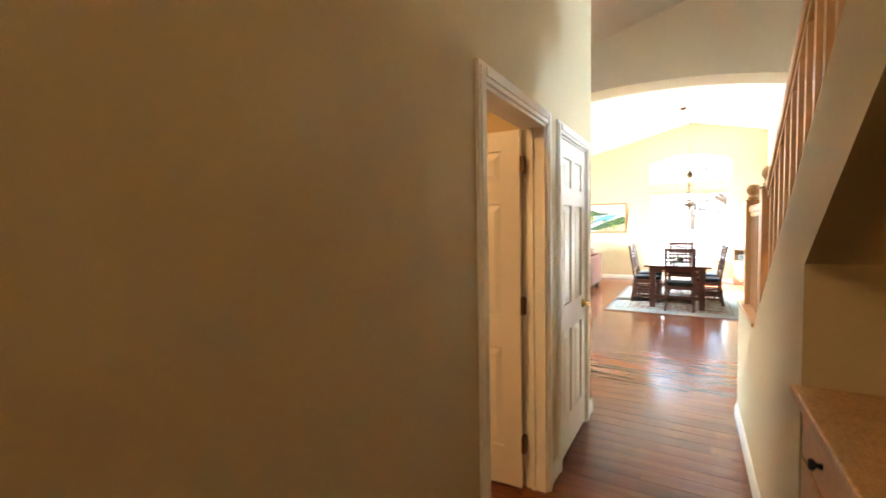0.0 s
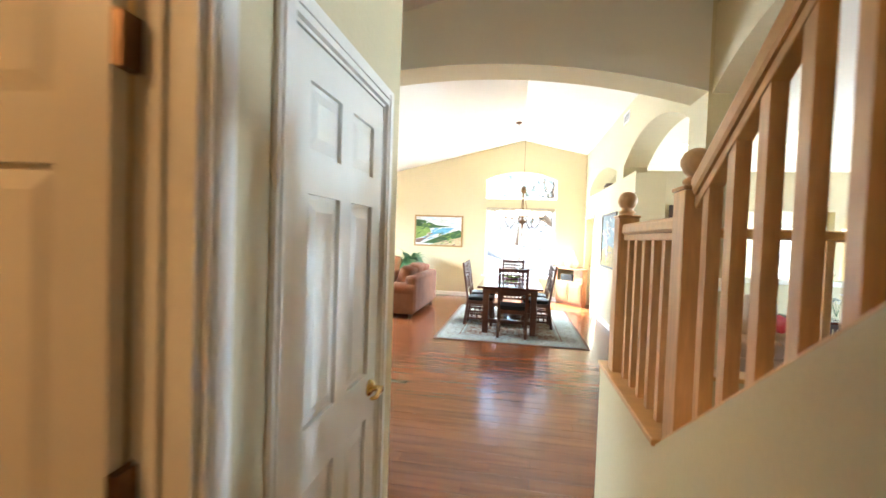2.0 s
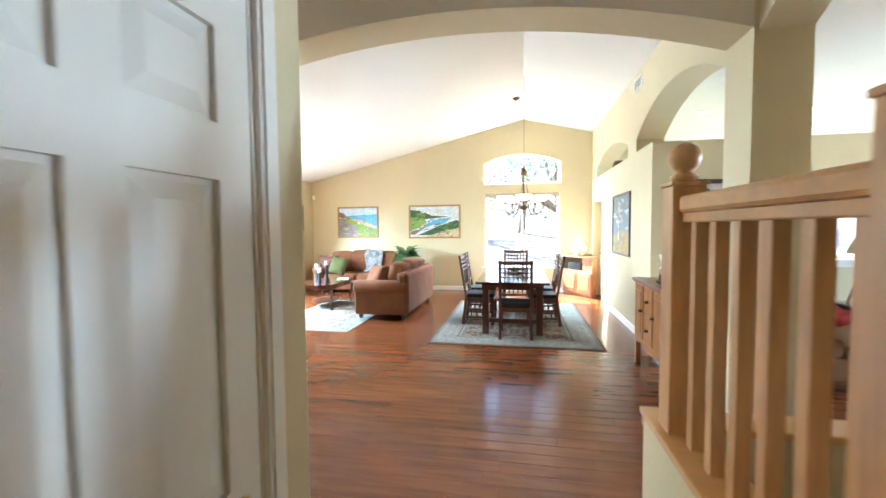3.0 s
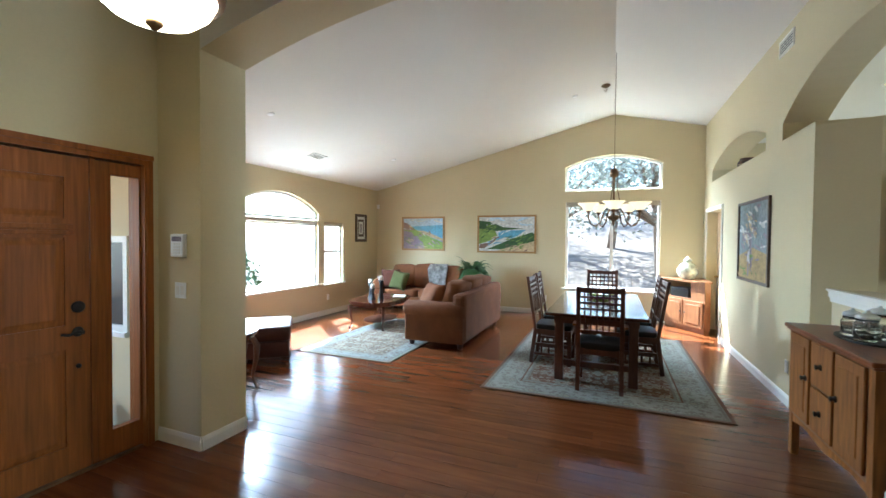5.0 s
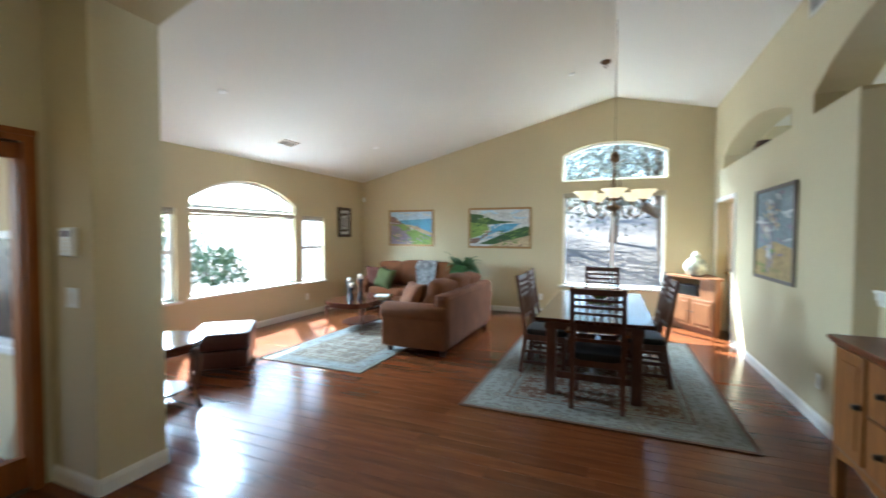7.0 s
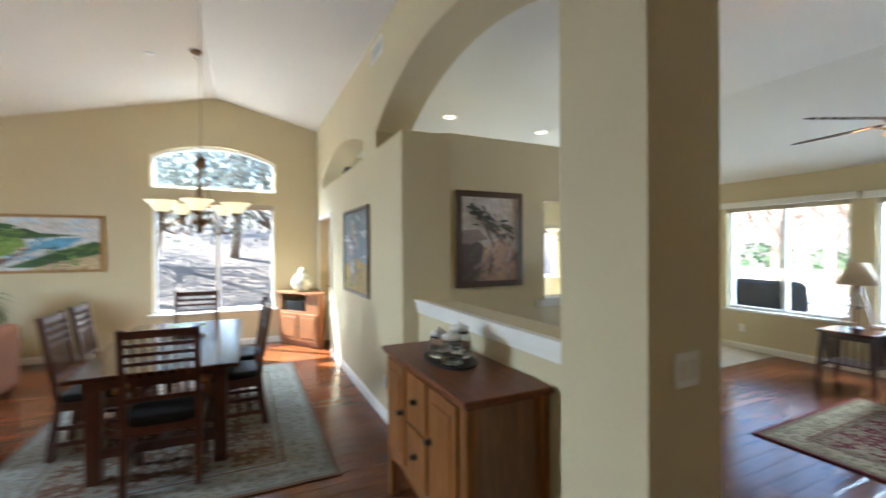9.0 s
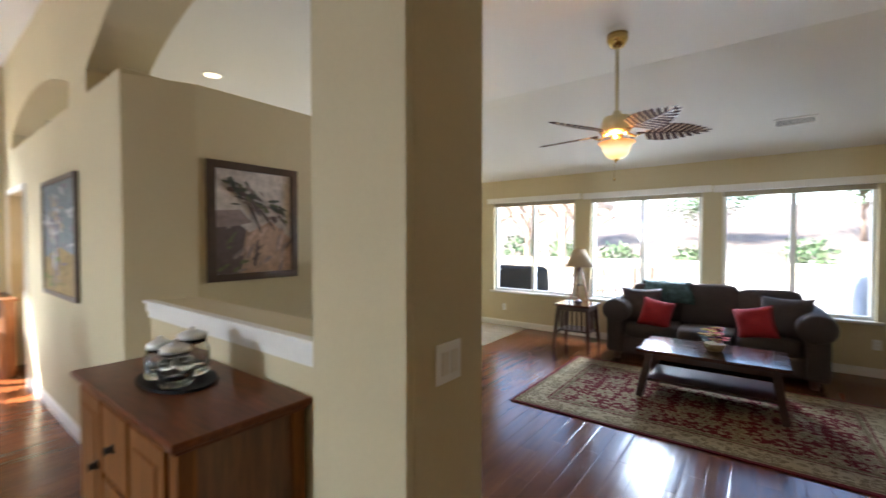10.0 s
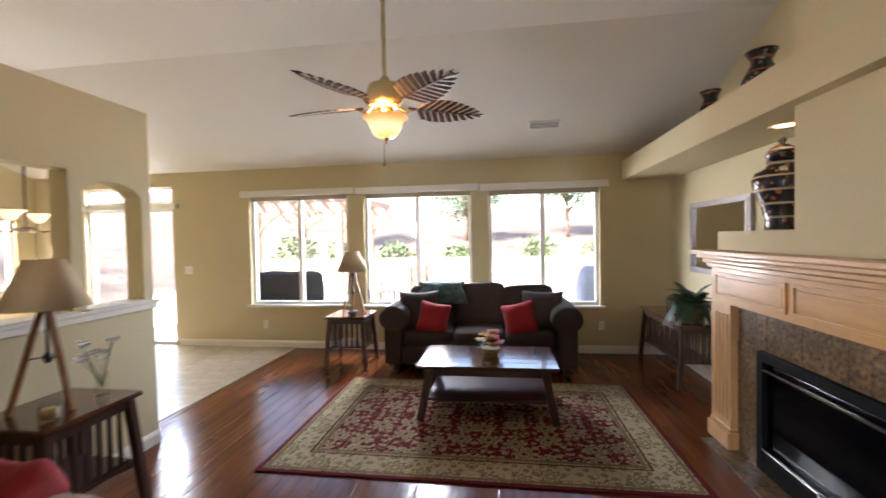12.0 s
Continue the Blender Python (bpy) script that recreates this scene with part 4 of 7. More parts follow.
    bp.inputs["Strength"].default_value = 0.6
    bp.inputs["Distance"].default_value = 0.004
    l.new(fine.outputs["Fac"], bp.inputs["Height"])
    l.new(bp.outputs[0], b.inputs["Normal"])
    return m


def rug(cx, cy, hx, hy, material, label, rot=0):
    g = Mesh().box(-hx, hx, -hy, hy, 0.001, 0.012, 0.004)
    return tagged(g.done("rug", material, at=pose(cx, cy, 0, 0, 0, rot)), label, "rug")


rug(0.425, 10.71, 1.115, 1.59, rug_mat("dining_rug", 1.115, 1.59, 0.40, (0.14, 0.075, 0.045), (0.27, 0.27, 0.235), (0.27, 0.24, 0.19), (0.185, 0.17, 0.14), 4.0), "grey-blue and brown patterned rug under the dining table")
rug(-2.68, 10.75, 0.72, 1.27, rug_mat("living_rug", 0.72, 1.27, 0.24, (0.27, 0.245, 0.19), (0.26, 0.275, 0.255), (0.13, 0.08, 0.055), (0.19, 0.18, 0.155), 5.0), "pale blue and brown patterned rug by the sofas")
rug(5.68, 6.83, 0.93, 1.42, rug_mat("family_rug", 0.93, 1.42, 0.30, (0.10, 0.007, 0.010), (0.33, 0.27, 0.17), (0.31, 0.25, 0.16), (0.14, 0.105, 0.055), 5.0), "deep red and gold floral rug under the coffee table")


# ---- dining set ----
def dining_chair(m, arms, label):
    c = thing("dining_chair", m, label, "chair", "chairs round the dining table")
    part("seat", Mesh().pillow(0, 0.0, 0.445, 0.225, 0.22, 0.038, e=0.3), LEATHER, c, "black leather seat")
    part("seat_frame", Mesh().box(-0.225, 0.225, -0.215, 0.215, 0.36, 0.425, 0.005), CHERRY, c)
    for s in (-1, 1):
        part("front_leg", Mesh().box(s * 0.205 - 0.022, s * 0.205 + 0.022, 0.175, 0.22, 0, 0.42, 0.003), CHERRY, c)
        g = Mesh().beam((s * 0.205, -0.26, 0), (s * 0.205, -0.205, 0.42), 0.04, 0.045, 0.003).beam((s * 0.205, -0.205, 0.40), (s * 0.205, -0.31, 1.06), 0.04, 0.035, 0.003)
        part("back_leg", g, CHERRY, c)
        part("stretcher", Mesh().box(s * 0.205 - 0.010, s * 0.205 + 0.010, -0.22, 0.19, 0.10, 0.13).box(s * 0.205 - 0.010, s * 0.205 + 0.010, -0.22, 0.19, 0.22, 0.25), CHERRY, c)
        for k in range(4):
            y = -0.13 + 0.085 * k
            part("spindle", Mesh().box(s * 0.205 - 0.006, s * 0.205 + 0.006, y - 0.01, y + 0.01, 0.13, 0.22), CHERRY, c)
    part("stretcher", Mesh().box(-0.19, 0.19, 0.185, 0.205, 0.13, 0.16), CHERRY, c)

    def back_y(z):
        return -0.205 - 0.105 * (z - 0.40) / 0.66
    for z, h in ((1.025, 0.05), (0.955, 0.022), (0.895, 0.022), (0.835, 0.022), (0.60, 0.03)):
        part("back_rail", Mesh().beam((-0.19, back_y(z), z), (0.19, back_y(z), z), 0.022, h, 0.002), CHERRY, c)
    for k in range(6):
        x = -0.145 + 0.058 * k
        part("back_slat", Mesh().beam((x, back_y(0.59), 0.59), (x, back_y(1.01), 1.01), 0.016, 0.012), CHERRY, c)
    if arms:
        for s in (-1, 1):
            g = Mesh().beam((s * 0.235, -0.24, 0.66), (s * 0.245, 0.20, 0.645), 0.055, 0.022, 0.006).box(s * 0.225 - 0.018, s * 0.225 + 0.018, 0.16, 0.20, 0.42, 0.64)
            part("armrest", g, PINE, c, "paler wooden armrest")
    return c


side = dining_chair(pose(-0.10, 10.42, 0.012, 0, 0, -91), False, "dark cherry side chair with a lattice back and black seat")
for x, y, r in ((-0.12, 11.08, -88), (0.83, 10.46, 92), (0.83, 11.10, 89)):
    copy_thing(side, pose(x, y, 0.012, 0, 0, r))
head = dining_chair(pose(0.45, 9.68, 0.012), True, "dark cherry armchair with a lattice back at the table's end")
copy_thing(head, pose(0.42, 11.66, 0.012, 0, 0, 180))

t = thing("dining_table", pose(0.40, 10.56, 0.012), "dark cherry rectangular dining table with a glossy top", "table")
GLOSSW = mat("polished_cherry", (0.075, 0.022, 0.011), 0.14, grain=0.3, grain_scale=12, stretch=(7, 0.8, 7), stain=0.12, coat=0.6)
part("tabletop", Mesh().box(-0.50, 0.50, -1.03, 1.03, 0.718, 0.75, 0.008), GLOSSW, t)
part("apron", Mesh().box(-0.42, 0.42, -0.92, -0.90, 0.63, 0.718).box(-0.42, 0.42, 0.90, 0.92, 0.63, 0.718).box(-0.42, -0.40, -0.90, 0.90, 0.63, 0.718).box(0.40, 0.42, -0.90, 0.90, 0.63, 0.718), CHERRY, t)
for x in (-1, 1):
    for y in (-1, 1):
        part("leg", Mesh().box(x * 0.37 - 0.045, x * 0.37 + 0.045, y * 0.84 - 0.045, y * 0.84 + 0.045, 0, 0.718, 0.006), CHERRY, t)
part("stretcher", Mesh().box(-0.34, 0.34, -0.86, -0.82, 0.16, 0.22).box(-0.34, 0.34, 0.82, 0.86, 0.16, 0.22).box(-0.03, 0.03, -0.82, 0.82, 0.16, 0.21), CHERRY, t)
b = thing("fruit_bowl", pose(0.42, 11.0, 0.762), "green glass bowl on the dining table", "bowl")
part("dish", Mesh().lathe([(0.05, 0), (0.06, 0.01), (0.13, 0.035), (0.17, 0.055), (0.165, 0.06), (0.12, 0.042), (0.0, 0.02)], seg=24), mat("green_glaze", (0.25, 0.30, 0.05), 0.25, stain=0.2, stain_scale=20), b)

# chandelier
ALAB = glow("alabaster_glass", (1.0, 0.74, 0.40), 0.11, (0.8, 0.72, 0.58))
c = thing("chandelier", pose(0.56, 10.85, 0), "bronze chandelier with lit frosted glass shades", "chandelier")
g = Mesh()
for k in range(48):
    z = 2.50 + 0.03 * k
    g.tube([(0, 0, z), (0.006 if k % 2 else 0, 0 if k % 2 else 0.006, z + 0.018), (0, 0, z + 0.036)], 0.0035, 5)
part("chain", g, BRONZE, c)
part("stem", Mesh().lathe([(0.0, 1.72), (0.012, 1.73), (0.022, 1.76), (0.012, 1.78), (0.05, 1.80), (0.075, 1.83), (0.07, 1.85), (0.03, 1.86), (0.016, 1.88), (0.022, 2.0), (0.03, 2.03), (0.014, 2.05), (0.012, 2.34), (0.05, 2.36), (0.055, 2.41), (0.04, 2.45), (0.012, 2.47), (0.008, 2.50)], seg=16), BRONZE, c)
for k in range(3):
    a = 2 * math.pi * k / 3
    part("cage_rod", Mesh().tube([(0.045 * math.cos(a), 0.045 * math.sin(a), 2.37), (0.04 * math.cos(a), 0.04 * math.sin(a), 2.2), (0.075 * math.cos(a), 0.075 * math.sin(a), 2.03)], 0.005, 6), BRONZE, c)
for k in range(5):
    a = 2 * math.pi * k / 5 - math.pi / 2
    u, v = math.cos(a), math.sin(a)
    arm = part("arm", Mesh().tube([(0.06 * u, 0.06 * v, 1.92), (0.081 * u, 0.081 * v, 1.94), (0.126 * u, 0.126 * v, 1.88), (0.163 * u, 0.163 * v, 1.77), (0.222 * u, 0.222 * v, 1.715), (0.281 * u, 0.281 * v, 1.74), (0.318 * u, 0.318 * v, 1.82), (0.318 * u, 0.318 * v, 1.89)], 0.010, 8).lathe([(0.012, 1.88), (0.03, 1.90), (0.03, 1.915), (0.014, 1.92)], (0.318 * u, 0.318 * v, 0), 12), BRONZE, c)
    part("shade", Mesh().lathe([(0.025, 1.915), (0.055, 1.925), (0.075, 1.955), (0.10, 1.985), (0.135, 2.01), (0.132, 2.014), (0.096, 1.992), (0.068, 1.957), (0.02, 1.925)], (0.318 * u, 0.318 * v, 0), 20), ALAB, arm, "lit frosted glass shade")
cn = thing("ceiling_canopy", pose(0.42, 12.0, 3.945), "small bronze ceiling canopy with a hook", "canopy")
part("plate", Mesh().lathe([(0.07, 0.0), (0.07, -0.012), (0.05, -0.03), (0.015, -0.045), (0.0, -0.046)], seg=20), BRONZE, cn)
part("hook", Mesh().tube([(0, 0, -0.04), (0.02, 0, -0.07), (0.0, 0, -0.10), (-0.02, 0, -0.075)], 0.005, 6), BRONZE, cn)

# corner cabinet and vase
CABW = mat("cabinet_alder", (0.25, 0.105, 0.040), 0.45, grain=0.2, grain_scale=9, stretch=(7, 7, 0.7), stain=0.15, coat=0.08)
cb = thing("corner_cabinet", pose(0, 0, 0), "honey pine corner cabinet with an open shelf", "cabinet")
foot = [(1.46, 13.77), (1.46, 13.62), (1.96, 12.87), (2.06, 12.95), (2.06, 13.77)]
part("body", Mesh().prism(foot, 0.06, 0.56), CABW, cb)
part("top", Mesh().prism([(1.42, 13.78), (1.42, 13.60), (1.95, 12.81), (2.075, 12.90), (2.075, 13.78)], 0.84, 0.87), CABW, cb)
part("side_panel", Mesh().prism([(1.46, 13.77), (1.46, 13.62), (1.475, 13.60), (1.49, 13.63), (1.49, 13.77)], 0.56, 0.84), CABW, cb)
part("side_panel", Mesh().prism([(1.80, 13.11), (1.96, 12.87), (2.06, 12.95), (2.06, 13.20)], 0.56, 0.84), CABW, cb)
part("plinth", Mesh().prism([(1.48, 13.76), (1.48, 13.64), (1.96, 12.91), (2.05, 12.97), (2.05, 13.76)], 0.0, 0.06), CABW, cb)
dvec = Vector((0.5, -0.75, 0)).normalized()
nvec = Vector((-dvec.y, dvec.x, 0)) * -1.0
for k in range(2):
    p0 = Vector((1.46, 13.62, 0)) + dvec * (0.05 + 0.42 * k)
    mm = Matrix((dvec, nvec, Vector((0, 0, 1)))).transposed().to_4x4()
    mm.translation = p0
    dr = part("door", Mesh().box(0, 0.40, 0.001, 0.02, 0.09, 0.53, 0.004, mm).box(0.05, 0.35, 0.02, 0.028, 0.15, 0.47, 0.004, mm), CABW, cb)
    part("knob", Mesh().lathe([(0.007, 0), (0.014, 0.015), (0.0, 0.024)], seg=10, m=mm @ Matrix.Translation((0.36 if k == 0 else 0.04, 0.02, 0.32)) @ pose(0, 0, 0, -90)), METALK, dr)
bx = thing("media_box", pose(1.76, 13.42, 0.56, 0, 0, -56), "black media box on the cabinet's open shelf", "box")
part("case", Mesh().box(-0.2, 0.2, -0.12, 0.12, 0, 0.16, 0.006), BLACKP, bx)
v = thing("glass_vase", pose(1.78, 13.35, 0.87), "round white and green glazed vase on the cabinet", "vase")
part("body", Mesh().lathe([(0.07, 0), (0.12, 0.03), (0.165, 0.11), (0.165, 0.17), (0.12, 0.25), (0.065, 0.29), (0.055, 0.31), (0.07, 0.33), (0.062, 0.335), (0.045, 0.31)], seg=24), mat("pale_green_glaze", (0.55, 0.60, 0.50), 0.2, grain=0.35, grain_scale=16, stain=0.3, stain_scale=7, coat=0.4), v)
part("lid", Mesh().lathe([(0.06, 0.332), (0.055, 0.35), (0.03, 0.375), (0.012, 0.385), (0.02, 0.40), (0.0, 0.41)], seg=18), CERAM, v)


# ---- sofas ----
def sofa(m, width, depth, material, label, seats, backs, back_z=0.86, arm_z=0.62, name="sofa", roll_arm=0.13):
    """Front toward -y, centred on x, y=0 at the middle."""
    s = thing(name, m, label, "sofa")
    w, d = width / 2, depth / 2
    g = Mesh().box(-w + 0.05, w - 0.05, -d + 0.06, d - 0.04, 0.09, 0.30, 0.03)
    part("base", g, material, s)
    g = Mesh().box(-w + 0.04, w - 0.04, d - 0.20, d, 0.09, back_z - 0.10, 0.06)
    part("backrest", g, material, s)
    for k in (-1, 1):
        g = Mesh().box(k * (w - 0.11) - 0.10, k * (w - 0.11) + 0.10, -d + 0.03, d - 0.02, 0.09, arm_z - 0.08, 0.03)
        rr = roll_arm
        g.lathe([(rr * 0.2, 0.0), (rr * 0.82, 0.004), (rr * 0.96, 0.02), (rr, 0.05), (rr * 1.02, depth * 0.5), (rr, depth - 0.07), (rr * 0.8, depth - 0.02), (0.0, depth - 0.02)], seg=24,
                m=Matrix.Translation((k * (w - 0.12), -d + 0.01, arm_z - rr + 0.02)) @ pose(0, 0, 0, -90) @ Matrix.Diagonal((1.05, 0.92, 1.0, 1.0)))
        part("arm", g, material, s)
        for y in (-d + 0.1, d - 0.1):
            part("foot", Mesh().lathe([(0.03, 0), (0.04, 0.05), (0.045, 0.095)], (k * (w - 0.13), y, 0), 10), DARKW, s)
    iw = (width - 0.42) / seats
    for k in range(seats):
        x = -w + 0.21 + iw * (k + 0.5)
        part("seat_cushion", Mesh().pillow(x, -0.06, 0.375, iw / 2 - 0.004, d - 0.12, 0.095, e=0.3, sag=0.012), material, s)
    iw = (width - 0.42) / backs
    for k in range(backs):
        x = -w + 0.21 + iw * (k + 0.5)
        part("back_cushion", Mesh().pillow(0, 0, 0, iw / 2 + 0.02, 0.12, 0.24 + (0.03 if backs == 3 and k == 1 else 0.0), Matrix.Translation((x, d - 0.27, back_z - 0.20)) @ pose(0, 0, 0, -12), e=0.33, sag=0.02), material, s)
    return s


def cushion(m, size, material, label):
    c = thing("throw_pillow", m, label, "pillow")
    g = Mesh()
    k = 14
    for side in (-1, 1):
        rows = []
        for i in range(k + 1):
            u = 2 * i / k - 1
            row = []
            for j in range(k + 1):
                v = 2 * j / k - 1
                puff = side * 0.105 * math.sqrt(max((1 - u ** 4) * (1 - v ** 4), 0.0))
                x, z = size * 1.1 * u * (1 - 0.10 * (1 - v * v)), size * 1.1 * v * (1 - 0.10 * (1 - u * u))
                row.append(g.bm.verts.new((x, puff * (1 + 0.12 * noise.noise(Vector((x * 9, side, z * 9)))), z)))
            rows.append(row)
        for p, q in zip(rows, rows[1:]):
            for j in range(k):
                g.bm.faces.new((p[j], p[j + 1], q[j + 1], q[j])).smooth = True
    part("cover", g, material, c)
    return c


def drape(m, profile, width, material, label, seed):
    """A throw laid over a back: profile (y, z) from behind to the front, width along x."""
    t = thing("throw_blanket", m, label, "blanket")
    g = Mesh()
    fine = []
    for (y0, z0), (y1, z1) in zip(profile, profile[1:]):
        fine += [(y0 + (y1 - y0) * i / 4, z0 + (z1 - z0) * i / 4) for i in range(4)]
    fine.append(profile[-1])
    layers = []
    for lift in (0.010, 0.0):
        rows = []
        for j, (y, z) in enumerate(fine):
            row = []
            for i in range(17):
                x = width * (i / 16 - 0.5) * (1 + 0.10 * math.sin(j * 0.5 + seed))
                w = 0.012 * noise.noise(Vector((x * 9 + seed, j * 0.35, 0))) + 0.012
                row.append(g.bm.verts.new((x + 0.08 * j / len(fine), y - w - lift, z + w + lift)))
            rows.append(row)
        for p, q in zip(rows, rows[1:]):
            for i in range(16):
                g.bm.faces.new((p[i], p[i + 1], q[i + 1], q[i])).smooth = True
        layers.append(rows)
    top, low = layers
    for j in range(len(fine) - 1):
        for i in (0, 16):
            g.bm.faces.new((top[j][i], top[j + 1][i], low[j + 1][i], low[j][i]))
    for j in (0, len(fine) - 1):
        for i in range(16):
            g.bm.faces.new((top[j][i], top[j][i + 1], low[j][i + 1], low[j][i]))
    part("cloth", g, material, t)
    return t


sofa(pose(-1.75, 11.34, 0, 0, 0, -90), 2.08, 0.94, SUEDE, "brown suede sofa with its back to the dining table", 2, 3, 0.88, 0.64)
sofa(pose(-3.25, 13.27, 0), 2.05, 0.92, SUEDE, "brown suede loveseat against the wall", 2, 3, 0.91, 0.66)
cushion(pose(-3.95, 13.02, 0.66, -18, 0, 12), 0.20, mat("rust_cloth", (0.10, 0.028, 0.014), 0.85, grain=0.2, grain_scale=100, bump=0.4), "rust brown throw pillow on the loveseat")
cushion(pose(-3.68, 12.95, 0.64, -20, 8, -10), 0.19, GREENF, "olive green throw pillow on the loveseat")
cushion(pose(-1.90, 10.62, 0.66, -25, 0, -40), 0.22, SUEDE, "brown throw pillow at the sofa's arm")
drape(pose(-2.98, 13.27, 0), [(0.36, 0.84), (0.27, 0.965), (0.16, 0.96), (0.06, 0.86), (0.02, 0.66), (-0.02, 0.50), (-0.14, 0.485)], 0.42, mat("throw_cloth", (0.26, 0.25, 0.24), 0.9, grain=0.5, grain_scale=14, stain=0.4, stain_scale=5, bump=0.5), "grey and blue throw blanket over the loveseat", 2)

# ottoman and end table by the window
o = thing("ottoman", pose(-3.60, 9.16, 0, 0, 0, 131), "oxblood leather storage ottoman", "ottoman")
part("body", Mesh().box(-0.37, 0.37, -0.29, 0.29, 0.05, 0.25, 0.025), OTTO, o)
part("cushion", Mesh().pillow(0, 0, 0.345, 0.39, 0.31, 0.095, e=0.2, nu=32, nv=14), OTTO, o)
for x in (-1, 1):
    for y in (-1, 1):
        part("foot", Mesh().lathe([(0.025, 0), (0.035, 0.055)], (x * 0.30, y * 0.22, 0), 10), DARKW, o)


def cabriole(x, y, h, u, v):
    return Mesh().tube([(x - 0.0 * u, y, h), (x + 0.035 * u, y + 0.035 * v, h * 0.86), (x + 0.03 * u, y + 0.03 * v, h * 0.6), (x - 0.0 * u, y, h * 0.25), (x + 0.03 * u, y + 0.03 * v, h * 0.04), (x + 0.045 * u, y + 0.045 * v, 0.0)], [0.028, 0.034, 0.024, 0.015, 0.017, 0.022], 10)


def oval(rx, ry, k=28, e=1.0):
    pts = []
    for i in range(k):
        c, s = math.cos(2 * math.pi * i / k), math.sin(2 * math.pi * i / k)
        pts.append((rx * math.copysign(abs(c) ** e, c), ry * math.copysign(abs(s) ** e, s)))
    return pts


def leg_table(m, rx, ry, h, label, shelf, e=1.0):
    t = thing("end_table" if rx < 0.4 else "coffee_table", m, label, "table")
    part("top", Mesh().prism(oval(rx, ry, 48, e), h - 0.028, h).prism(oval(rx - 0.012, ry - 0.012, 48, e), h - 0.04, h - 0.028).prism(oval(rx - 0.03, ry - 0.03, 48, e), h - 0.085, h - 0.04), GLOSSW, t)
    for u in (-1, 1):
        for v in (-1, 1):
            part("leg", cabriole(u * rx * 0.72, v * ry * 0.72, h - 0.05, u, v), CHERRY, t)
    if shelf:
        part("shelf", Mesh().prism(oval(rx * 0.62, ry * 0.62), 0.10, 0.12), CHERRY, t)
    return t


leg_table(pose(-3.24, 11.43, 0.012), 0.405, 0.60, 0.47, "cherry coffee table with rounded ends and curved legs", True, 0.55)
leg_table(pose(-3.20, 8.12, 0, 0, 0, -33), 0.38, 0.38, 0.56, "round cherry end table with curved legs", True)
WAX = mat("cream_wax", (0.75, 0.70, 0.60), 0.5, stain=0.05)
for i, (x, y, h) in enumerate(((-3.34, 11.26, 0.27), (-3.24, 11.16, 0.20), (-3.16, 11.30, 0.33))):
    k = thing("candle_holder", pose(x, y, 0.482), "dark metal candle holder with a cream candle", "candle holder", "candle holders on the coffee table")
    part("stand", Mesh().lathe([(0.05, 0), (0.05, 0.012), (0.034, h * 0.25), (0.022, h * 0.55), (0.030, h * 0.8), (0.045, h)], seg=14), METALK, k)
    part("candle", Mesh().lathe([(0.036, h), (0.036, h + 0.07), (0.03, h + 0.072), (0.0, h + 0.066)], seg=14), WAX, k)
mg = thing("magazine", pose(-3.05, 11.78, 0.483, 0, 0, 20), "white magazine on the coffee table", "magazine")
part("pages", Mesh().box(-0.11, 0.11, -0.14, 0.14, 0, 0.008, 0.002), mat("paper", (0.7, 0.68, 0.62), 0.6, grain=0.3, grain_scale=9), mg)

# fern on a stand between the sofas
ps = thing("plant_stand", pose(-2.06, 13.12, 0), "dark wooden plant stand in the corner of the sofas", "stand")
part("top", Mesh().prism(oval(0.2, 0.2, 20), 0.62, 0.65), DARKW, ps)
for k in range(3):
    a = 2 * math.pi * k / 3
    part("leg", Mesh().beam((0.1 * math.cos(a), 0.1 * math.sin(a), 0.62), (0.17 * math.cos(a), 0.17 * math.sin(a), 0), 0.03, 0.03), DARKW, ps)


def frond(g, base, az, length, droop, width, rise=1.1):
    """A fern frond: an arching stem with leaflets on both sides."""
    u = Vector((math.cos(az), math.sin(az), 0))
    side = Vector((-u.y, u.x, 0))
    k = 14
    pts = [Vector(base) + u * (length * t) + Vector((0, 0, length * (rise * t - droop * t * t))) for t in [i / k for i in range(k + 1)]]
    g.tube(pts, [0.004 * (1 - 0.7 * i / k) for i in range(k + 1)], 4)
    for i in range(1, k + 1):
        w = width * math.sin(math.pi * min(i / k * 0.85 + 0.15, 1)) + 0.01
        d = (pts[i] - pts[i - 1])
        for s in (-1, 1):
            tip = pts[i] + side * s * w + d * 0.6 - Vector((0, 0, 0.15 * w))
            g.face([pts[i - 1], pts[i - 1] + (tip - pts[i - 1]) * 0.5 - d * 0.25, tip, pts[i]])


def fern(m, n, length, label, seed, rise=1.1, leaf=None):
    rng = random.Random(seed)
    f = thing("potted_fern", m, label, "plant")
    part("pot", Mesh().lathe([(0.09, 0), (0.12, 0.10), (0.14, 0.16), (0.13, 0.165), (0.11, 0.13), (0.0, 0.13)], seg=20), mat("pot_glaze", (0.12, 0.06, 0.03), 0.4, stain=0.2), f)
    g = Mesh()
    for i in range(n):
        frond(g, (rng.uniform(-0.05, 0.05), rng.uniform(-0.05, 0.05), 0.13), 2 * math.pi * i / n * 2.4 + rng.uniform(-0.3, 0.3), length * rng.uniform(0.7, 1.1), rng.uniform(0.7, 1.5) * rise / 1.1, 0.06, rise * rng.uniform(0.7, 1.3))
    part("fronds", g, leaf or LEAF, f)
    return f


fern(pose(-2.06, 13.12, 0.65), 95, 0.36, "green fern in a dark pot on the stand", 4, 1.75)

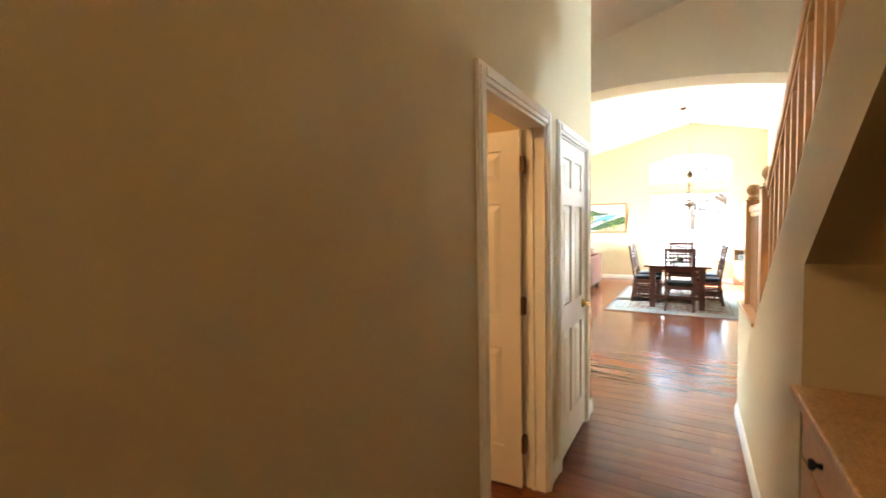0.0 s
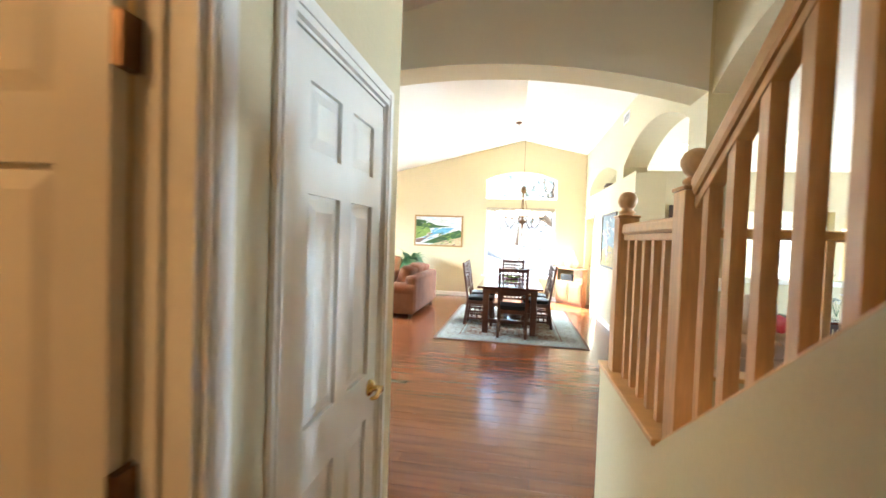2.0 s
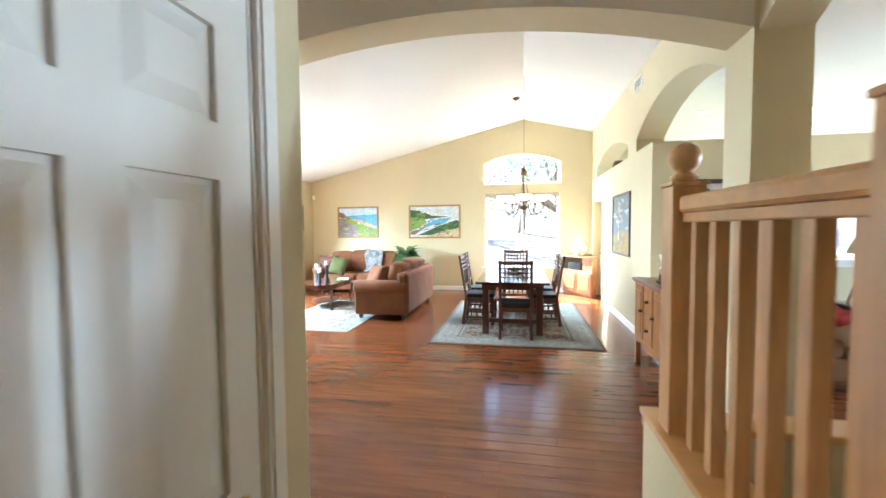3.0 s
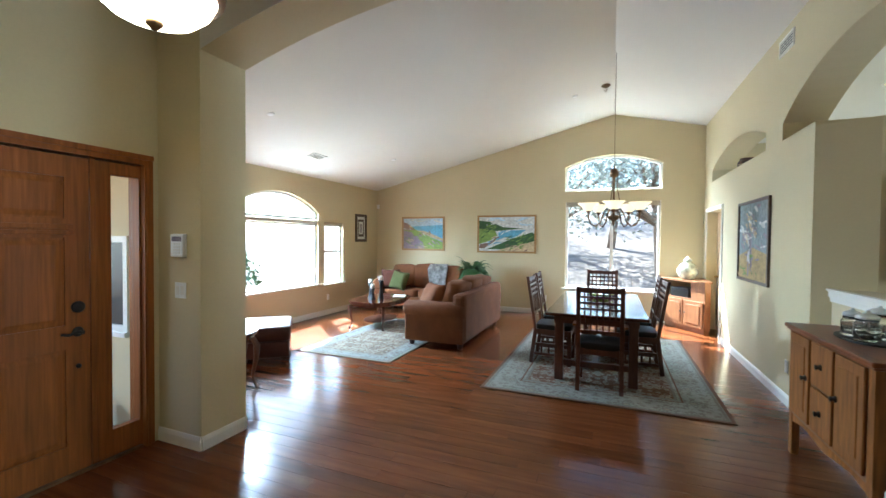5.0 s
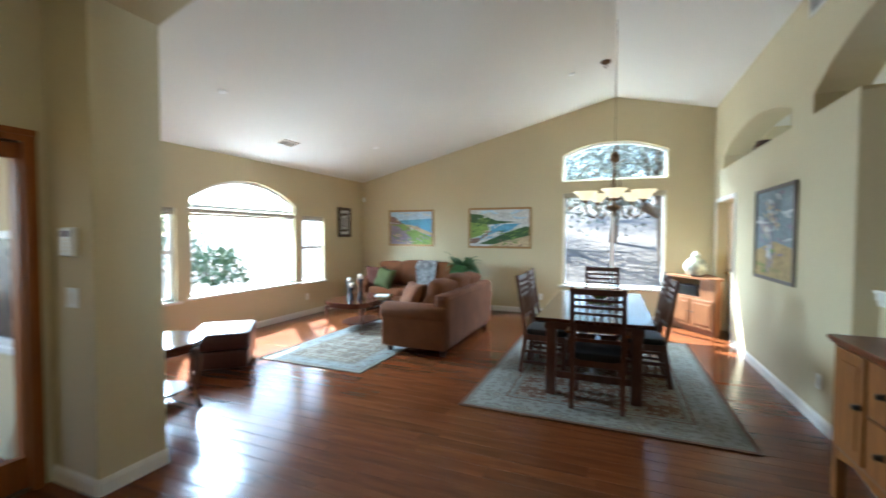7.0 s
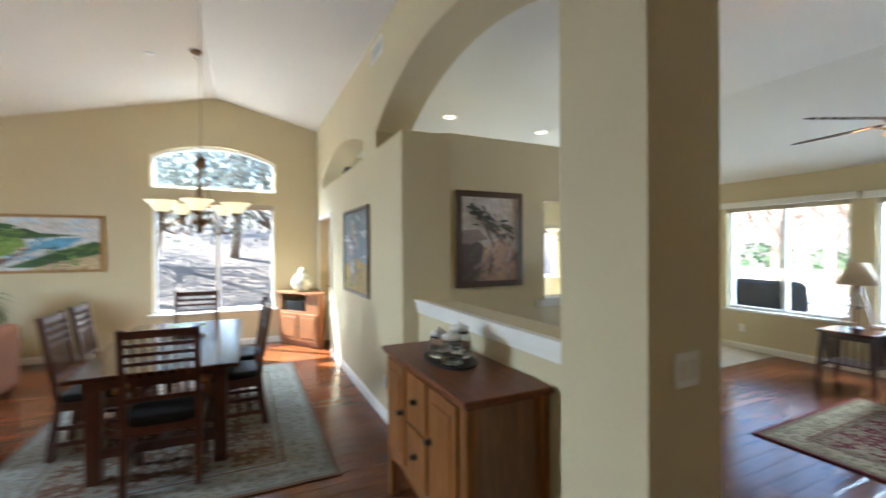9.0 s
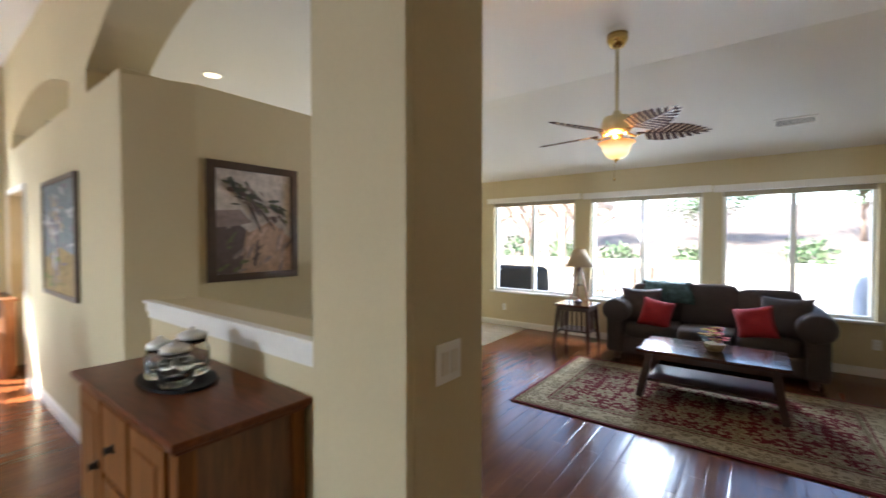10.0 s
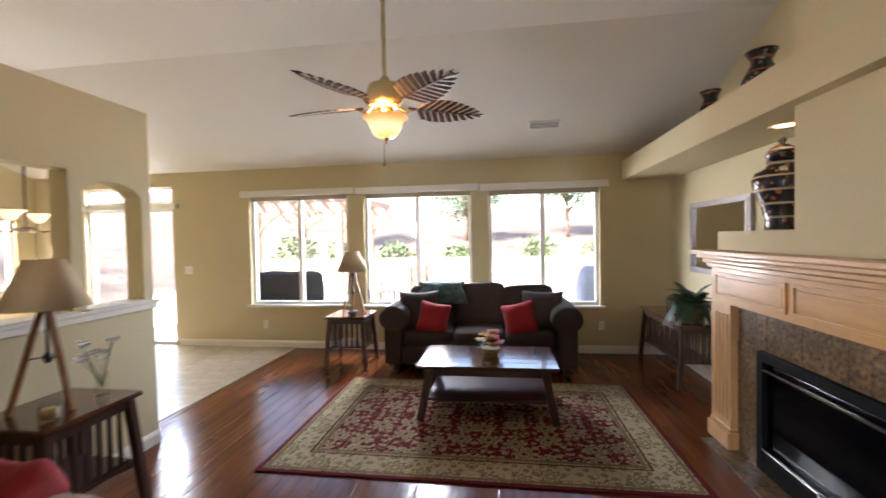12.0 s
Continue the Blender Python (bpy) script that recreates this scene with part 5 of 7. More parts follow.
# ---- sideboard with jars ----
sb = thing("sideboard", pose(0, 0, 0), "pine sideboard with a dark top and iron pulls", "sideboard")
part("top", Mesh().box(1.735, 2.20, 7.70, 8.82, 0.912, 0.94, 0.008).box(1.748, 2.19, 7.715, 8.805, 0.898, 0.912, 0.004), mat("sideboard_top", (0.15, 0.045, 0.016), 0.3, grain=0.25, grain_scale=10, stretch=(7, 0.8, 7), stain=0.15, specular=0.25), sb)
part("body", Mesh().box(1.765, 2.186, 7.744, 8.776, 0.30, 0.897), mat("sideboard_wood", (0.17, 0.065, 0.022), 0.35, grain=0.3, grain_scale=12, stretch=(7, 7, 0.7), stain=0.12, coat=0.3), sb)
part("apron", Mesh().prism([(7.78, 0.30), (7.78, 0.24), (7.95, 0.27), (8.26, 0.235), (8.57, 0.27), (8.74, 0.24), (8.74, 0.30)], 1.77, 1.785, "x"), PINE, sb)
for y in (7.762, 8.758):
    for x in (1.79, 2.165):
        part("leg", Mesh().beam((x, y, 0.31), (x, y, 0.0), 0.05, 0.05, 0.006).box(x - 0.026, x + 0.026, y - 0.026, y + 0.026, 0.30, 0.8975), PINE, sb)


def pull(parent, x, y, z):
    part("pull", Mesh().lathe([(0.02, 0), (0.016, 0.008), (0.008, 0.012), (0.018, 0.026), (0.0, 0.032)], seg=12, m=Matrix.Translation((x, y, z)) @ pose(0, 0, 0, 0, -90)), METALK, parent)


for y0, y1, doors in ((7.80, 8.10, True), (8.13, 8.41, False), (8.44, 8.73, True)):
    if doors:
        dr = part("door", Mesh().box(1.748, 1.765, y0, y1, 0.33, 0.89, 0.004).box(1.742, 1.75, y0 + 0.05, y1 - 0.05, 0.39, 0.83, 0.005), PINE, sb)
        pull(dr, 1.745, y1 - 0.03 if y0 < 8 else y0 + 0.03, 0.63)
    else:
        for a, b in ((0.33, 0.60), (0.62, 0.89)):
            dr = part("drawer", Mesh().box(1.748, 1.765, y0, y1, a, b, 0.004), PINE, sb)
            pull(dr, 1.748, (y0 + y1) / 2, (a + b) / 2)
LIDM = mat("satin_lid", (0.72, 0.72, 0.70), 0.3, 0.35, stain=0.06, stain_scale=20)
tr = thing("tray", pose(1.97, 8.30, 0.94), "black oval tray on the sideboard", "tray")
part("plate", Mesh().prism(oval(0.12, 0.20), 0, 0.008).prism(oval(0.13, 0.21), 0.008, 0.014), mat("black_lacquer_tray", (0.010, 0.009, 0.009), 0.5, specular=0.2, stain=0.2), tr)
for x, y, h, r in ((1.93, 8.20, 0.13, 0.062), (2.03, 8.30, 0.15, 0.064), (1.93, 8.36, 0.12, 0.055)):
    j = thing("glass_jar", pose(x, y, 0.955), "clear glass jar with a lid on the tray", "jar", "jars on the tray")
    part("jar_body", Mesh().lathe([(r * 0.9, 0), (r, 0.01), (r, h * 0.75), (r * 0.8, h * 0.85), (r * 0.8, h), (r * 0.76, h), (r * 0.76, h * 0.85), (r * 0.94, h * 0.74), (r * 0.94, 0.014), (0.0, 0.012)], seg=24), JARS, j)
    part("lid", Mesh().lathe([(r * 0.86, h), (r * 0.86, h + 0.018), (r * 0.5, h + 0.03), (0.012, h + 0.034), (0.012, h + 0.045), (0.0, h + 0.05)], seg=20), LIDM, j)


# ---- family room ----
sf = sofa(pose(7.24, 6.88, 0, 0, 0, -90), 2.16, 0.95, DSOFA, "dark brown chenille sofa with rolled arms under the windows", 3, 3, 0.88, 0.755, "sofa", 0.16)
cushion(pose(6.96, 7.40, 0.60, -20, 10, -90), 0.17, RED, "bright red throw pillow on the dark sofa")
cushion(pose(6.96, 6.42, 0.60, -20, -12, -90), 0.17, RED, "bright red throw pillow on the dark sofa")
cushion(pose(7.10, 7.60, 0.66, -18, 0, -80), 0.22, DSOFA, "dark throw pillow at the sofa's arm")
cushion(pose(7.10, 6.16, 0.66, -18, 0, -100), 0.22, DSOFA, "dark throw pillow at the sofa's arm")
TEAL = mat("teal_throw", (0.03, 0.06, 0.055), 0.9, grain=0.5, grain_scale=20, bump=0.5)
drape(pose(7.24, 7.40, 0, 0, 0, -90), [(0.43, 0.70), (0.38, 0.86), (0.27, 0.945), (0.15, 0.93), (0.07, 0.82), (0.04, 0.70)], 0.55, TEAL, "dark green patterned throw over the sofa back", 5)

# coffee table
ct = thing("coffee_table", pose(5.915, 6.75, 0.012), "dark walnut coffee table with a plank top and shelf", "table")
for k in range(5):
    x = -0.335 + 0.134 * k
    part("plank", Mesh().box(x + 0.002, x + 0.132, -0.58, 0.58, 0.43, 0.46, 0.004), mat("walnut_plank", (0.06, 0.026, 0.018), 0.16, grain=0.3, grain_scale=12, stretch=(7, 0.8, 7), coat=0.5, rand=0.15) if k == 0 else bpy.data.materials["walnut_plank"], ct)
part("apron", Mesh().box(-0.29, 0.29, -0.52, -0.50, 0.37, 0.43).box(-0.29, 0.29, 0.50, 0.52, 0.37, 0.43).box(-0.29, -0.27, -0.5, 0.5, 0.37, 0.43).box(0.27, 0.29, -0.5, 0.5, 0.37, 0.43), DARKW, ct)
for u in (-1, 1):
    for v in (-1, 1):
        part("leg", Mesh().beam((u * 0.27, v * 0.47, 0.43), (u * 0.31, v * 0.55, 0.0), 0.075, 0.06, 0.006), DARKW, ct)
part("shelf", Mesh().box(-0.28, 0.28, -0.50, 0.50, 0.15, 0.175, 0.004), DARKW, ct)
fl = thing("flower_basket", pose(5.92, 6.72, 0.472), "small basket of red and yellow flowers on the table", "flowers")
part("basket", Mesh().lathe([(0.055, 0), (0.075, 0.03), (0.085, 0.07), (0.08, 0.072), (0.06, 0.06), (0.0, 0.06)], seg=18), mat("wicker", (0.30, 0.20, 0.08), 0.8, grain=0.4, grain_scale=60, bump=0.8), fl)
rng = random.Random(3)
for i in range(34):
    a, r, h = rng.uniform(0, 6.28), rng.uniform(0.0, 0.095), rng.uniform(0.08, 0.20)
    color = ("petal_red", (0.45, 0.02, 0.02)) if i % 3 else ("petal_yellow", (0.55, 0.35, 0.03))
    mm = bpy.data.materials.get(color[0]) or mat(color[0], color[1], 0.7, grain=0.2)
    g = Mesh()
    c0 = Vector((r * math.cos(a), r * math.sin(a), h))
    for k in range(6):
        b = k * 1.047 + a
        e = Vector((math.cos(b), math.sin(b), 0.35)) * 0.046
        s = Vector((-math.sin(b), math.cos(b), 0)) * 0.021
        g.face([c0, c0 + e * 0.6 + s, c0 + e, c0 + e * 0.6 - s])
    part("flower", g, mm, fl)
g = Mesh()
for i in range(26):
    a, r, h = rng.uniform(0, 6.28), rng.uniform(0.03, 0.11), rng.uniform(0.05, 0.13)
    p = Vector((r * math.cos(a), r * math.sin(a), h))
    e = Vector((math.cos(a), math.sin(a), 0.1)) * 0.045
    s = Vector((-math.sin(a), math.cos(a), 0)) * 0.014
    g.face([p, p + e * 0.5 + s, p + e, p + e * 0.5 - s])
part("leaves", g, LEAF, fl)


def slat_table(name, m, w, d, h, label, category="table"):
    """Mission table: splayed legs, slats on the sides, a low shelf."""
    t = thing(name, m, label, category)
    part("top", Mesh().box(-w / 2, w / 2, -d / 2, d / 2, h - 0.028, h, 0.006), GLOSSW, t)
    a, b = w / 2 - 0.05, d / 2 - 0.05
    for u in (-1, 1):
        for v in (-1, 1):
            part("leg", Mesh().beam((u * a, v * b, h - 0.03), (u * (a + 0.045), v * (b + 0.045), 0), 0.045, 0.045, 0.004), DARKW, t)
    part("apron", Mesh().box(-a, a, -b - 0.012, -b + 0.006, h - 0.09, h - 0.03).box(-a, a, b - 0.006, b + 0.012, h - 0.09, h - 0.03).box(-a - 0.012, -a + 0.006, -b, b, h - 0.09, h - 0.03).box(a - 0.006, a + 0.012, -b, b, h - 0.09, h - 0.03), DARKW, t)
    z = h * 0.42
    part("shelf", Mesh().box(-a, a, -b, b, z - 0.02, z, 0.003), DARKW, t)
    for v in (-1, 1):
        k = max(int(w / 0.075) - 1, 3)
        for i in range(k):
            x = -a + 2 * a * (i + 1) / (k + 1)
            part("slat", Mesh().box(x - 0.011, x + 0.011, v * b - 0.006, v * b + 0.006, z, h - 0.09), DARKW, t)
        part("lower_rail", Mesh().prism([(-a, z - 0.02), (a, z - 0.02), (a, z - 0.06), (0.4 * a, z - 0.038), (-0.4 * a, z - 0.038), (-a, z - 0.06)], v * b - 0.008, v * b + 0.008, "y"), DARKW, t)
    for u in (-1, 1):
        k = max(int(d / 0.075) - 1, 3)
        for i in range(k):
            y = -b + 2 * b * (i + 1) / (k + 1)
            part("slat", Mesh().box(u * a - 0.006, u * a + 0.006, y - 0.011, y + 0.011, z, h - 0.09), DARKW, t)
    return t


slat_table("side_table", pose(7.10, 8.44, 0), 0.48, 0.50, 0.62, "dark mission side table with slatted sides beside the sofa")
slat_table("end_table", pose(4.135, 8.97, 0), 0.54, 0.50, 0.66, "dark mission end table with slatted sides by the pass-through")
slat_table("console_table", pose(7.06, 4.73, 0), 1.15, 0.40, 0.64, "dark mission console table below the mirror")

LINEN = glow("linen_shade", (1.0, 0.75, 0.45), 0.0, (0.50, 0.38, 0.24))
LINEN.node_tree.nodes["Principled BSDF"].inputs["Roughness"].default_value = 0.9


def tripod_lamp(m, s, label):
    """Table lamp on three wooden legs with a coolie shade; s: total height."""
    t = thing("tripod_lamp", m, label, "lamp")
    k = s / 0.78
    for i in range(3):
        a = 2 * math.pi * i / 3 + 0.4
        u, v = math.cos(a), math.sin(a)
        part("leg", Mesh().beam((0.012 * k * u, 0.012 * k * v, 0.55 * k), (0.155 * k * u, 0.155 * k * v, 0.0), 0.026 * k, 0.018 * k, 0.003), PINE, t)
        part("brace", Mesh().tube([(0, 0, 0.27 * k), (0.085 * k * u, 0.085 * k * v, 0.27 * k)], 0.004 * k, 6), METALK, t)
    part("column", Mesh().lathe([(0.012 * k, 0.24 * k), (0.02 * k, 0.26 * k), (0.02 * k, 0.28 * k), (0.008 * k, 0.30 * k), (0.008 * k, 0.50 * k), (0.035 * k, 0.53 * k), (0.035 * k, 0.56 * k), (0.012 * k, 0.57 * k), (0.010 * k, 0.62 * k)], seg=12), METALK, t)
    part("shade", Mesh().lathe([(0.19 * k, 0.53 * k), (0.085 * k, 0.78 * k), (0.083 * k, 0.78 * k), (0.187 * k, 0.53 * k)], seg=32), LINEN, t, "tan linen shade")
    return t


tripod_lamp(pose(7.12, 8.42, 0.62), 0.76, "wooden tripod lamp with a tan shade on the side table")
tripod_lamp(pose(4.12, 9.0, 0.66), 0.79, "wooden tripod lamp with a tan shade on the end table")
# small things on the tables
v = thing("bud_vase", pose(4.31, 8.89, 0.66), "clear glass vase with white blossoms", "vase")
part("glass", Mesh().lathe([(0.035, 0), (0.04, 0.02), (0.028, 0.07), (0.03, 0.13), (0.027, 0.13), (0.025, 0.07), (0.034, 0.022), (0.0, 0.012)], seg=16), JARG, v)
PETAL = mat("white_petal", (0.8, 0.8, 0.76), 0.6, grain=0.05)
rng = random.Random(8)
for i in range(7):
    a, r = rng.uniform(0, 6.28), rng.uniform(0.04, 0.15)
    p = Vector((r * math.cos(a), r * math.sin(a), rng.uniform(0.20, 0.33)))
    st_ = part("sprig", Mesh().tube([(0, 0, 0.04), p * 0.55 + Vector((0, 0, 0.04)), p], 0.0025, 5), LEAF, v)
    g = Mesh()
    for k in range(4):
        q = p + Vector((rng.uniform(-0.02, 0.02), rng.uniform(-0.02, 0.02), rng.uniform(-0.02, 0.02)))
        for j in range(5):
            b = j * 1.257 + k
            e, s = Vector((math.cos(b), math.sin(b), 0.4)) * 0.033, Vector((-math.sin(b), math.cos(b), 0)) * 0.016
            g.face([q, q + e * 0.6 + s, q + e, q + e * 0.6 - s])
    part("blossom", g, PETAL, st_)
for x, y, z in ((3.98, 8.83, 0.66),):
    k = thing("candle_jar", pose(x, y, z), "glass jar candle with amber wax", "candle")
    part("glass", Mesh().lathe([(0.04, 0), (0.042, 0.01), (0.042, 0.085), (0.039, 0.085), (0.039, 0.012), (0, 0.010)], seg=18), JARG, k)
    part("wax", Mesh().lathe([(0.036, 0.013), (0.036, 0.06), (0.0, 0.058)], seg=18), mat("amber_wax", (0.5, 0.33, 0.12), 0.5, stain=0.1), k)
k = thing("potpourri_bowl", pose(6.98, 8.38, 0.62), "small dark bowl on the side table", "bowl")
part("dish", Mesh().lathe([(0.03, 0), (0.05, 0.02), (0.06, 0.05), (0.055, 0.052), (0.04, 0.03), (0.03, 0.06), (0.0, 0.075)], seg=16), mat("dark_dish", (0.05, 0.03, 0.03), 0.4, grain=0.5, grain_scale=40), k)
k = thing("candle_lantern", pose(7.12, 4.74, 0.64), "black iron lantern on the console table", "lantern")
part("lantern_frame", Mesh().box(-0.05, 0.05, -0.05, 0.05, 0, 0.012, 0.003).box(-0.05, 0.05, -0.05, 0.05, 0.15, 0.17, 0.003).box(-0.05, -0.04, -0.05, -0.04, 0.01, 0.15).box(0.04, 0.05, -0.05, -0.04, 0.01, 0.15).box(-0.05, -0.04, 0.04, 0.05, 0.01, 0.15).box(0.04, 0.05, 0.04, 0.05, 0.01, 0.15), METALK, k)
part("candle", Mesh().lathe([(0.028, 0.012), (0.028, 0.10), (0.0, 0.098)], seg=14), WAX, k)
fern(pose(6.62, 4.76, 0.64), 90, 0.22, "leafy green plant on the console table", 9, 1.7, mat("dark_leaf", (0.018, 0.045, 0.014), 0.5, grain=0.3, grain_scale=30))

# armchair with a red throw
TAN = mat("tan_suede", (0.30, 0.19, 0.12), 0.9, grain=0.15, grain_scale=120, stain=0.15, stain_scale=4, bump=0.5, bump_scale=150)
sofa(pose(3.14, 8.55, 0, 0, 0, 0), 0.95, 0.90, TAN, "tan suede armchair with a red throw", 1, 1, 0.88, 0.60, "armchair")
th = thing("throw_blanket", pose(3.48, 8.46, 0.625), "red throw blanket over the armchair's arm", "blanket")
part("cloth", Mesh().pillow(0, 0, 0, 0.13, 0.22, 0.065, e=0.45, nu=36, nv=16, sag=0.05), RED, th)

# mirror, big urn, pots on the shelf
mr = thing("wall_mirror", pose(0, 0, 0), "rectangular mirror in a silver grey frame", "mirror")
g = Mesh()
rect_frame(g, "y", 4.502, 6.07, 7.20, 1.10, 1.85, 0.055, 0.0, 0.03)
rect_frame(g, "y", 4.502, 6.10, 7.17, 1.13, 1.82, 0.02, 0.03, 0.038)
part("mirror_frame", g, mat("silver_frame", (0.35, 0.32, 0.32), 0.35, 0.7, grain=0.2, grain_scale=40), mr)
part("glass", Mesh().box(6.12, 7.15, 4.506, 4.514, 1.15, 1.80), MIRROR, mr)


def painted(name, cols, scale, rough=0.22):
    """Glazed pottery with bands of motifs round the pot."""
    m = bpy.data.materials.new(name)
    m.use_nodes = True
    n, l = m.node_tree.nodes, m.node_tree.links
    b = n["Principled BSDF"]
    b.inputs["Roughness"].default_value = rough
    b.inputs["Coat Weight"].default_value = 0.4
    tc, sep = n.new("ShaderNodeTexCoord"), n.new("ShaderNodeSeparateXYZ")
    l.new(tc.outputs["Object"], sep.inputs[0])
    v = n.new("ShaderNodeTexVoronoi")
    v.inputs["Scale"].default_value = scale
    l.new(tc.outputs["Object"], v.inputs["Vector"])
    r = n.new("ShaderNodeValToRGB")
    r.color_ramp.interpolation = "CONSTANT"
    r.color_ramp.elements[0].color = (*cols[0], 1)
    r.color_ramp.elements[1].position, r.color_ramp.elements[1].color = 0.32, (*cols[1], 1)
    l.new(v.outputs["Distance"], r.inputs[0])
    w = n.new("ShaderNodeMath")
    w.operation = "PINGPONG"
    w.inputs[1].default_value = 0.045
    l.new(sep.outputs[2], w.inputs[0])
    g = n.new("ShaderNodeMath")
    g.operation = "LESS_THAN"
    g.inputs[1].default_value = 0.007
    l.new(w.outputs[0], g.inputs[0])
    k = n.new("ShaderNodeMix")
    k.data_type = "RGBA"
    l.new(g.outputs[0], k.inputs["Factor"])
    socks = [q for q in k.inputs if q.type == "RGBA"]
    l.new(r.outputs[0], socks[0])
    socks[1].default_value = (*cols[2], 1)
    l.new([q for q in k.outputs if q.type == "RGBA"][0], b.inputs["Base Color"])
    return m


URN = painted("talavera_glaze", ((0.42, 0.16, 0.05), (0.012, 0.014, 0.03), (0.55, 0.45, 0.30)), 22)
u = thing("ginger_jar", pose(5.33, 4.74, 1.53), "tall dark blue and orange painted lidded urn", "urn")
part("body", Mesh().lathe([(0.09, 0), (0.095, 0.02), (0.09, 0.06), (0.12, 0.18), (0.16, 0.28), (0.172, 0.34), (0.15, 0.39), (0.09, 0.42), (0.085, 0.44)], seg=28), URN, u)
part("lid", Mesh().lathe([(0.085, 0.45), (0.085, 0.49), (0.095, 0.50), (0.07, 0.55), (0.03, 0.575), (0.015, 0.58), (0.024, 0.60), (0.012, 0.625), (0.0, 0.63)], seg=24), URN, u)
for x, h, r in ((6.05, 0.38, 0.10), (5.36, 0.41, 0.12)):
    p = thing("pottery_vase", pose(x, 4.85, 2.331), "dark painted pottery vase on the plant shelf", "vase", "pots on the plant shelf")
    part("body", Mesh().lathe([(r * 0.6, 0), (r, h * 0.3), (r * 0.95, h * 0.55), (r * 0.55, h * 0.78), (r * 0.5, h * 0.85), (r * 0.8, h), (r * 0.72, h), (r * 0.42, h * 0.86), (0.0, h * 0.8)], seg=22), painted("pot_glaze_%d" % int(h * 100), ((0.2, 0.18, 0.15), (0.02, 0.02, 0.025), (0.25, 0.09, 0.04)), 24), p)
p = thing("basket_pot", pose(2.30, 12.1, 2.53), "small dark woven pot on the plant ledge", "pot")
part("body", Mesh().lathe([(0.06, 0), (0.10, 0.03), (0.125, 0.10), (0.10, 0.15), (0.085, 0.16), (0.095, 0.18), (0.08, 0.178), (0.0, 0.14)], seg=20), painted("basket_weave", ((0.25, 0.10, 0.04), (0.06, 0.03, 0.02), (0.35, 0.25, 0.14)), 30, 0.6), p)

# ---- ceiling fan ----
fn = thing("ceiling_fan", pose(4.98, 7.37, 0), "brass ceiling fan with palm-leaf blades and a lit amber bowl", "ceiling fan")
part("canopy", Mesh().lathe([(0.012, ZF - 0.12), (0.055, ZF - 0.10), (0.085, ZF - 0.05), (0.085, ZF)], seg=24), BRASS, fn)
FANCR = mat("antique_cream", (0.55, 0.45, 0.24), 0.35, 0.4, stain=0.1)
part("downrod", Mesh().lathe([(0.014, 2.58), (0.014, ZF - 0.10)], seg=12), FANCR, fn)
part("motor", Mesh().lathe([(0.05, 2.40), (0.085, 2.41), (0.12, 2.44), (0.125, 2.50), (0.105, 2.55), (0.04, 2.57), (0.03, 2.60), (0.016, 2.61)], seg=28), FANCR, fn)
part("fitter", Mesh().lathe([(0.03, 2.31), (0.035, 2.36), (0.05, 2.38), (0.06, 2.41)], seg=24), BRASS, fn)
AMBER = glow("amber_bowl", (1.0, 0.5, 0.12), 0.12, (0.75, 0.45, 0.2))
# The bulb's hot band and orange rim are painted into the emission by height.
an, al = AMBER.node_tree.nodes, AMBER.node_tree.links
atc, asx, amr, arp = an.new("ShaderNodeTexCoord"), an.new("ShaderNodeSeparateXYZ"), an.new("ShaderNodeMapRange"), an.new("ShaderNodeValToRGB")
amr.inputs["From Min"].default_value, amr.inputs["From Max"].default_value = 2.20, 2.335
arp.color_ramp.elements[0].position, arp.color_ramp.elements[0].color = 0.0, (0.9, 0.55, 0.16, 1)
arp.color_ramp.elements[1].position, arp.color_ramp.elements[1].color = 1.0, (0.7, 0.22, 0.03, 1)
hot = arp.color_ramp.elements.new(0.42)
hot.color = (1.0, 0.86, 0.48, 1)
al.new(atc.outputs["Object"], asx.inputs[0])
al.new(asx.outputs["Z"], amr.inputs["Value"])
al.new(amr.outputs[0], arp.inputs[0])
al.new(arp.outputs[0], an["Principled BSDF"].inputs["Emission Color"])
fan_bulb = bpy.data.lights.new("fan_bulb", "POINT")
fan_bulb.energy, fan_bulb.color, fan_bulb.shadow_soft_size = 0.9, (1.0, 0.55, 0.22), 0.015
new("fan_bulb", fan_bulb).location = (4.91, 7.37, 2.365)
part("bowl", Mesh().lathe([(0.02, 2.20), (0.055, 2.205), (0.085, 2.23), (0.105, 2.27), (0.12, 2.31), (0.15, 2.335), (0.147, 2.34), (0.10, 2.32), (0.0, 2.30)], seg=32), AMBER, fn, "lit amber glass bowl")
part("finial", Mesh().lathe([(0.0, 2.16), (0.006, 2.165), (0.008, 2.18), (0.022, 2.195), (0.022, 2.205)], seg=12), BRASS, fn)
part("pull_chain", Mesh().tube([(0.05, 0.03, 2.34), (0.051, 0.03, 2.05)], 0.002, 5).lathe([(0.0, 2.02), (0.008, 2.03), (0.008, 2.045), (0.0, 2.055)], (0.051, 0.03, 0), 8), BRASS, fn)
BLADE = mat("carved_palm_blade", (0.032, 0.011, 0.006), 0.6, grain=0.3, grain_scale=12, specular=0.2)
RIB = mat("blade_rib", (0.50, 0.38, 0.26), 0.4, grain=0.2, coat=0.2)


def leaf_half(t):
    """Half width of the leaf at t from 0 at the stem to 1 at the tip."""
    return 0.145 * math.sin(math.pi * t ** 0.8) ** 0.75 * (1 - 0.25 * t) + 0.006


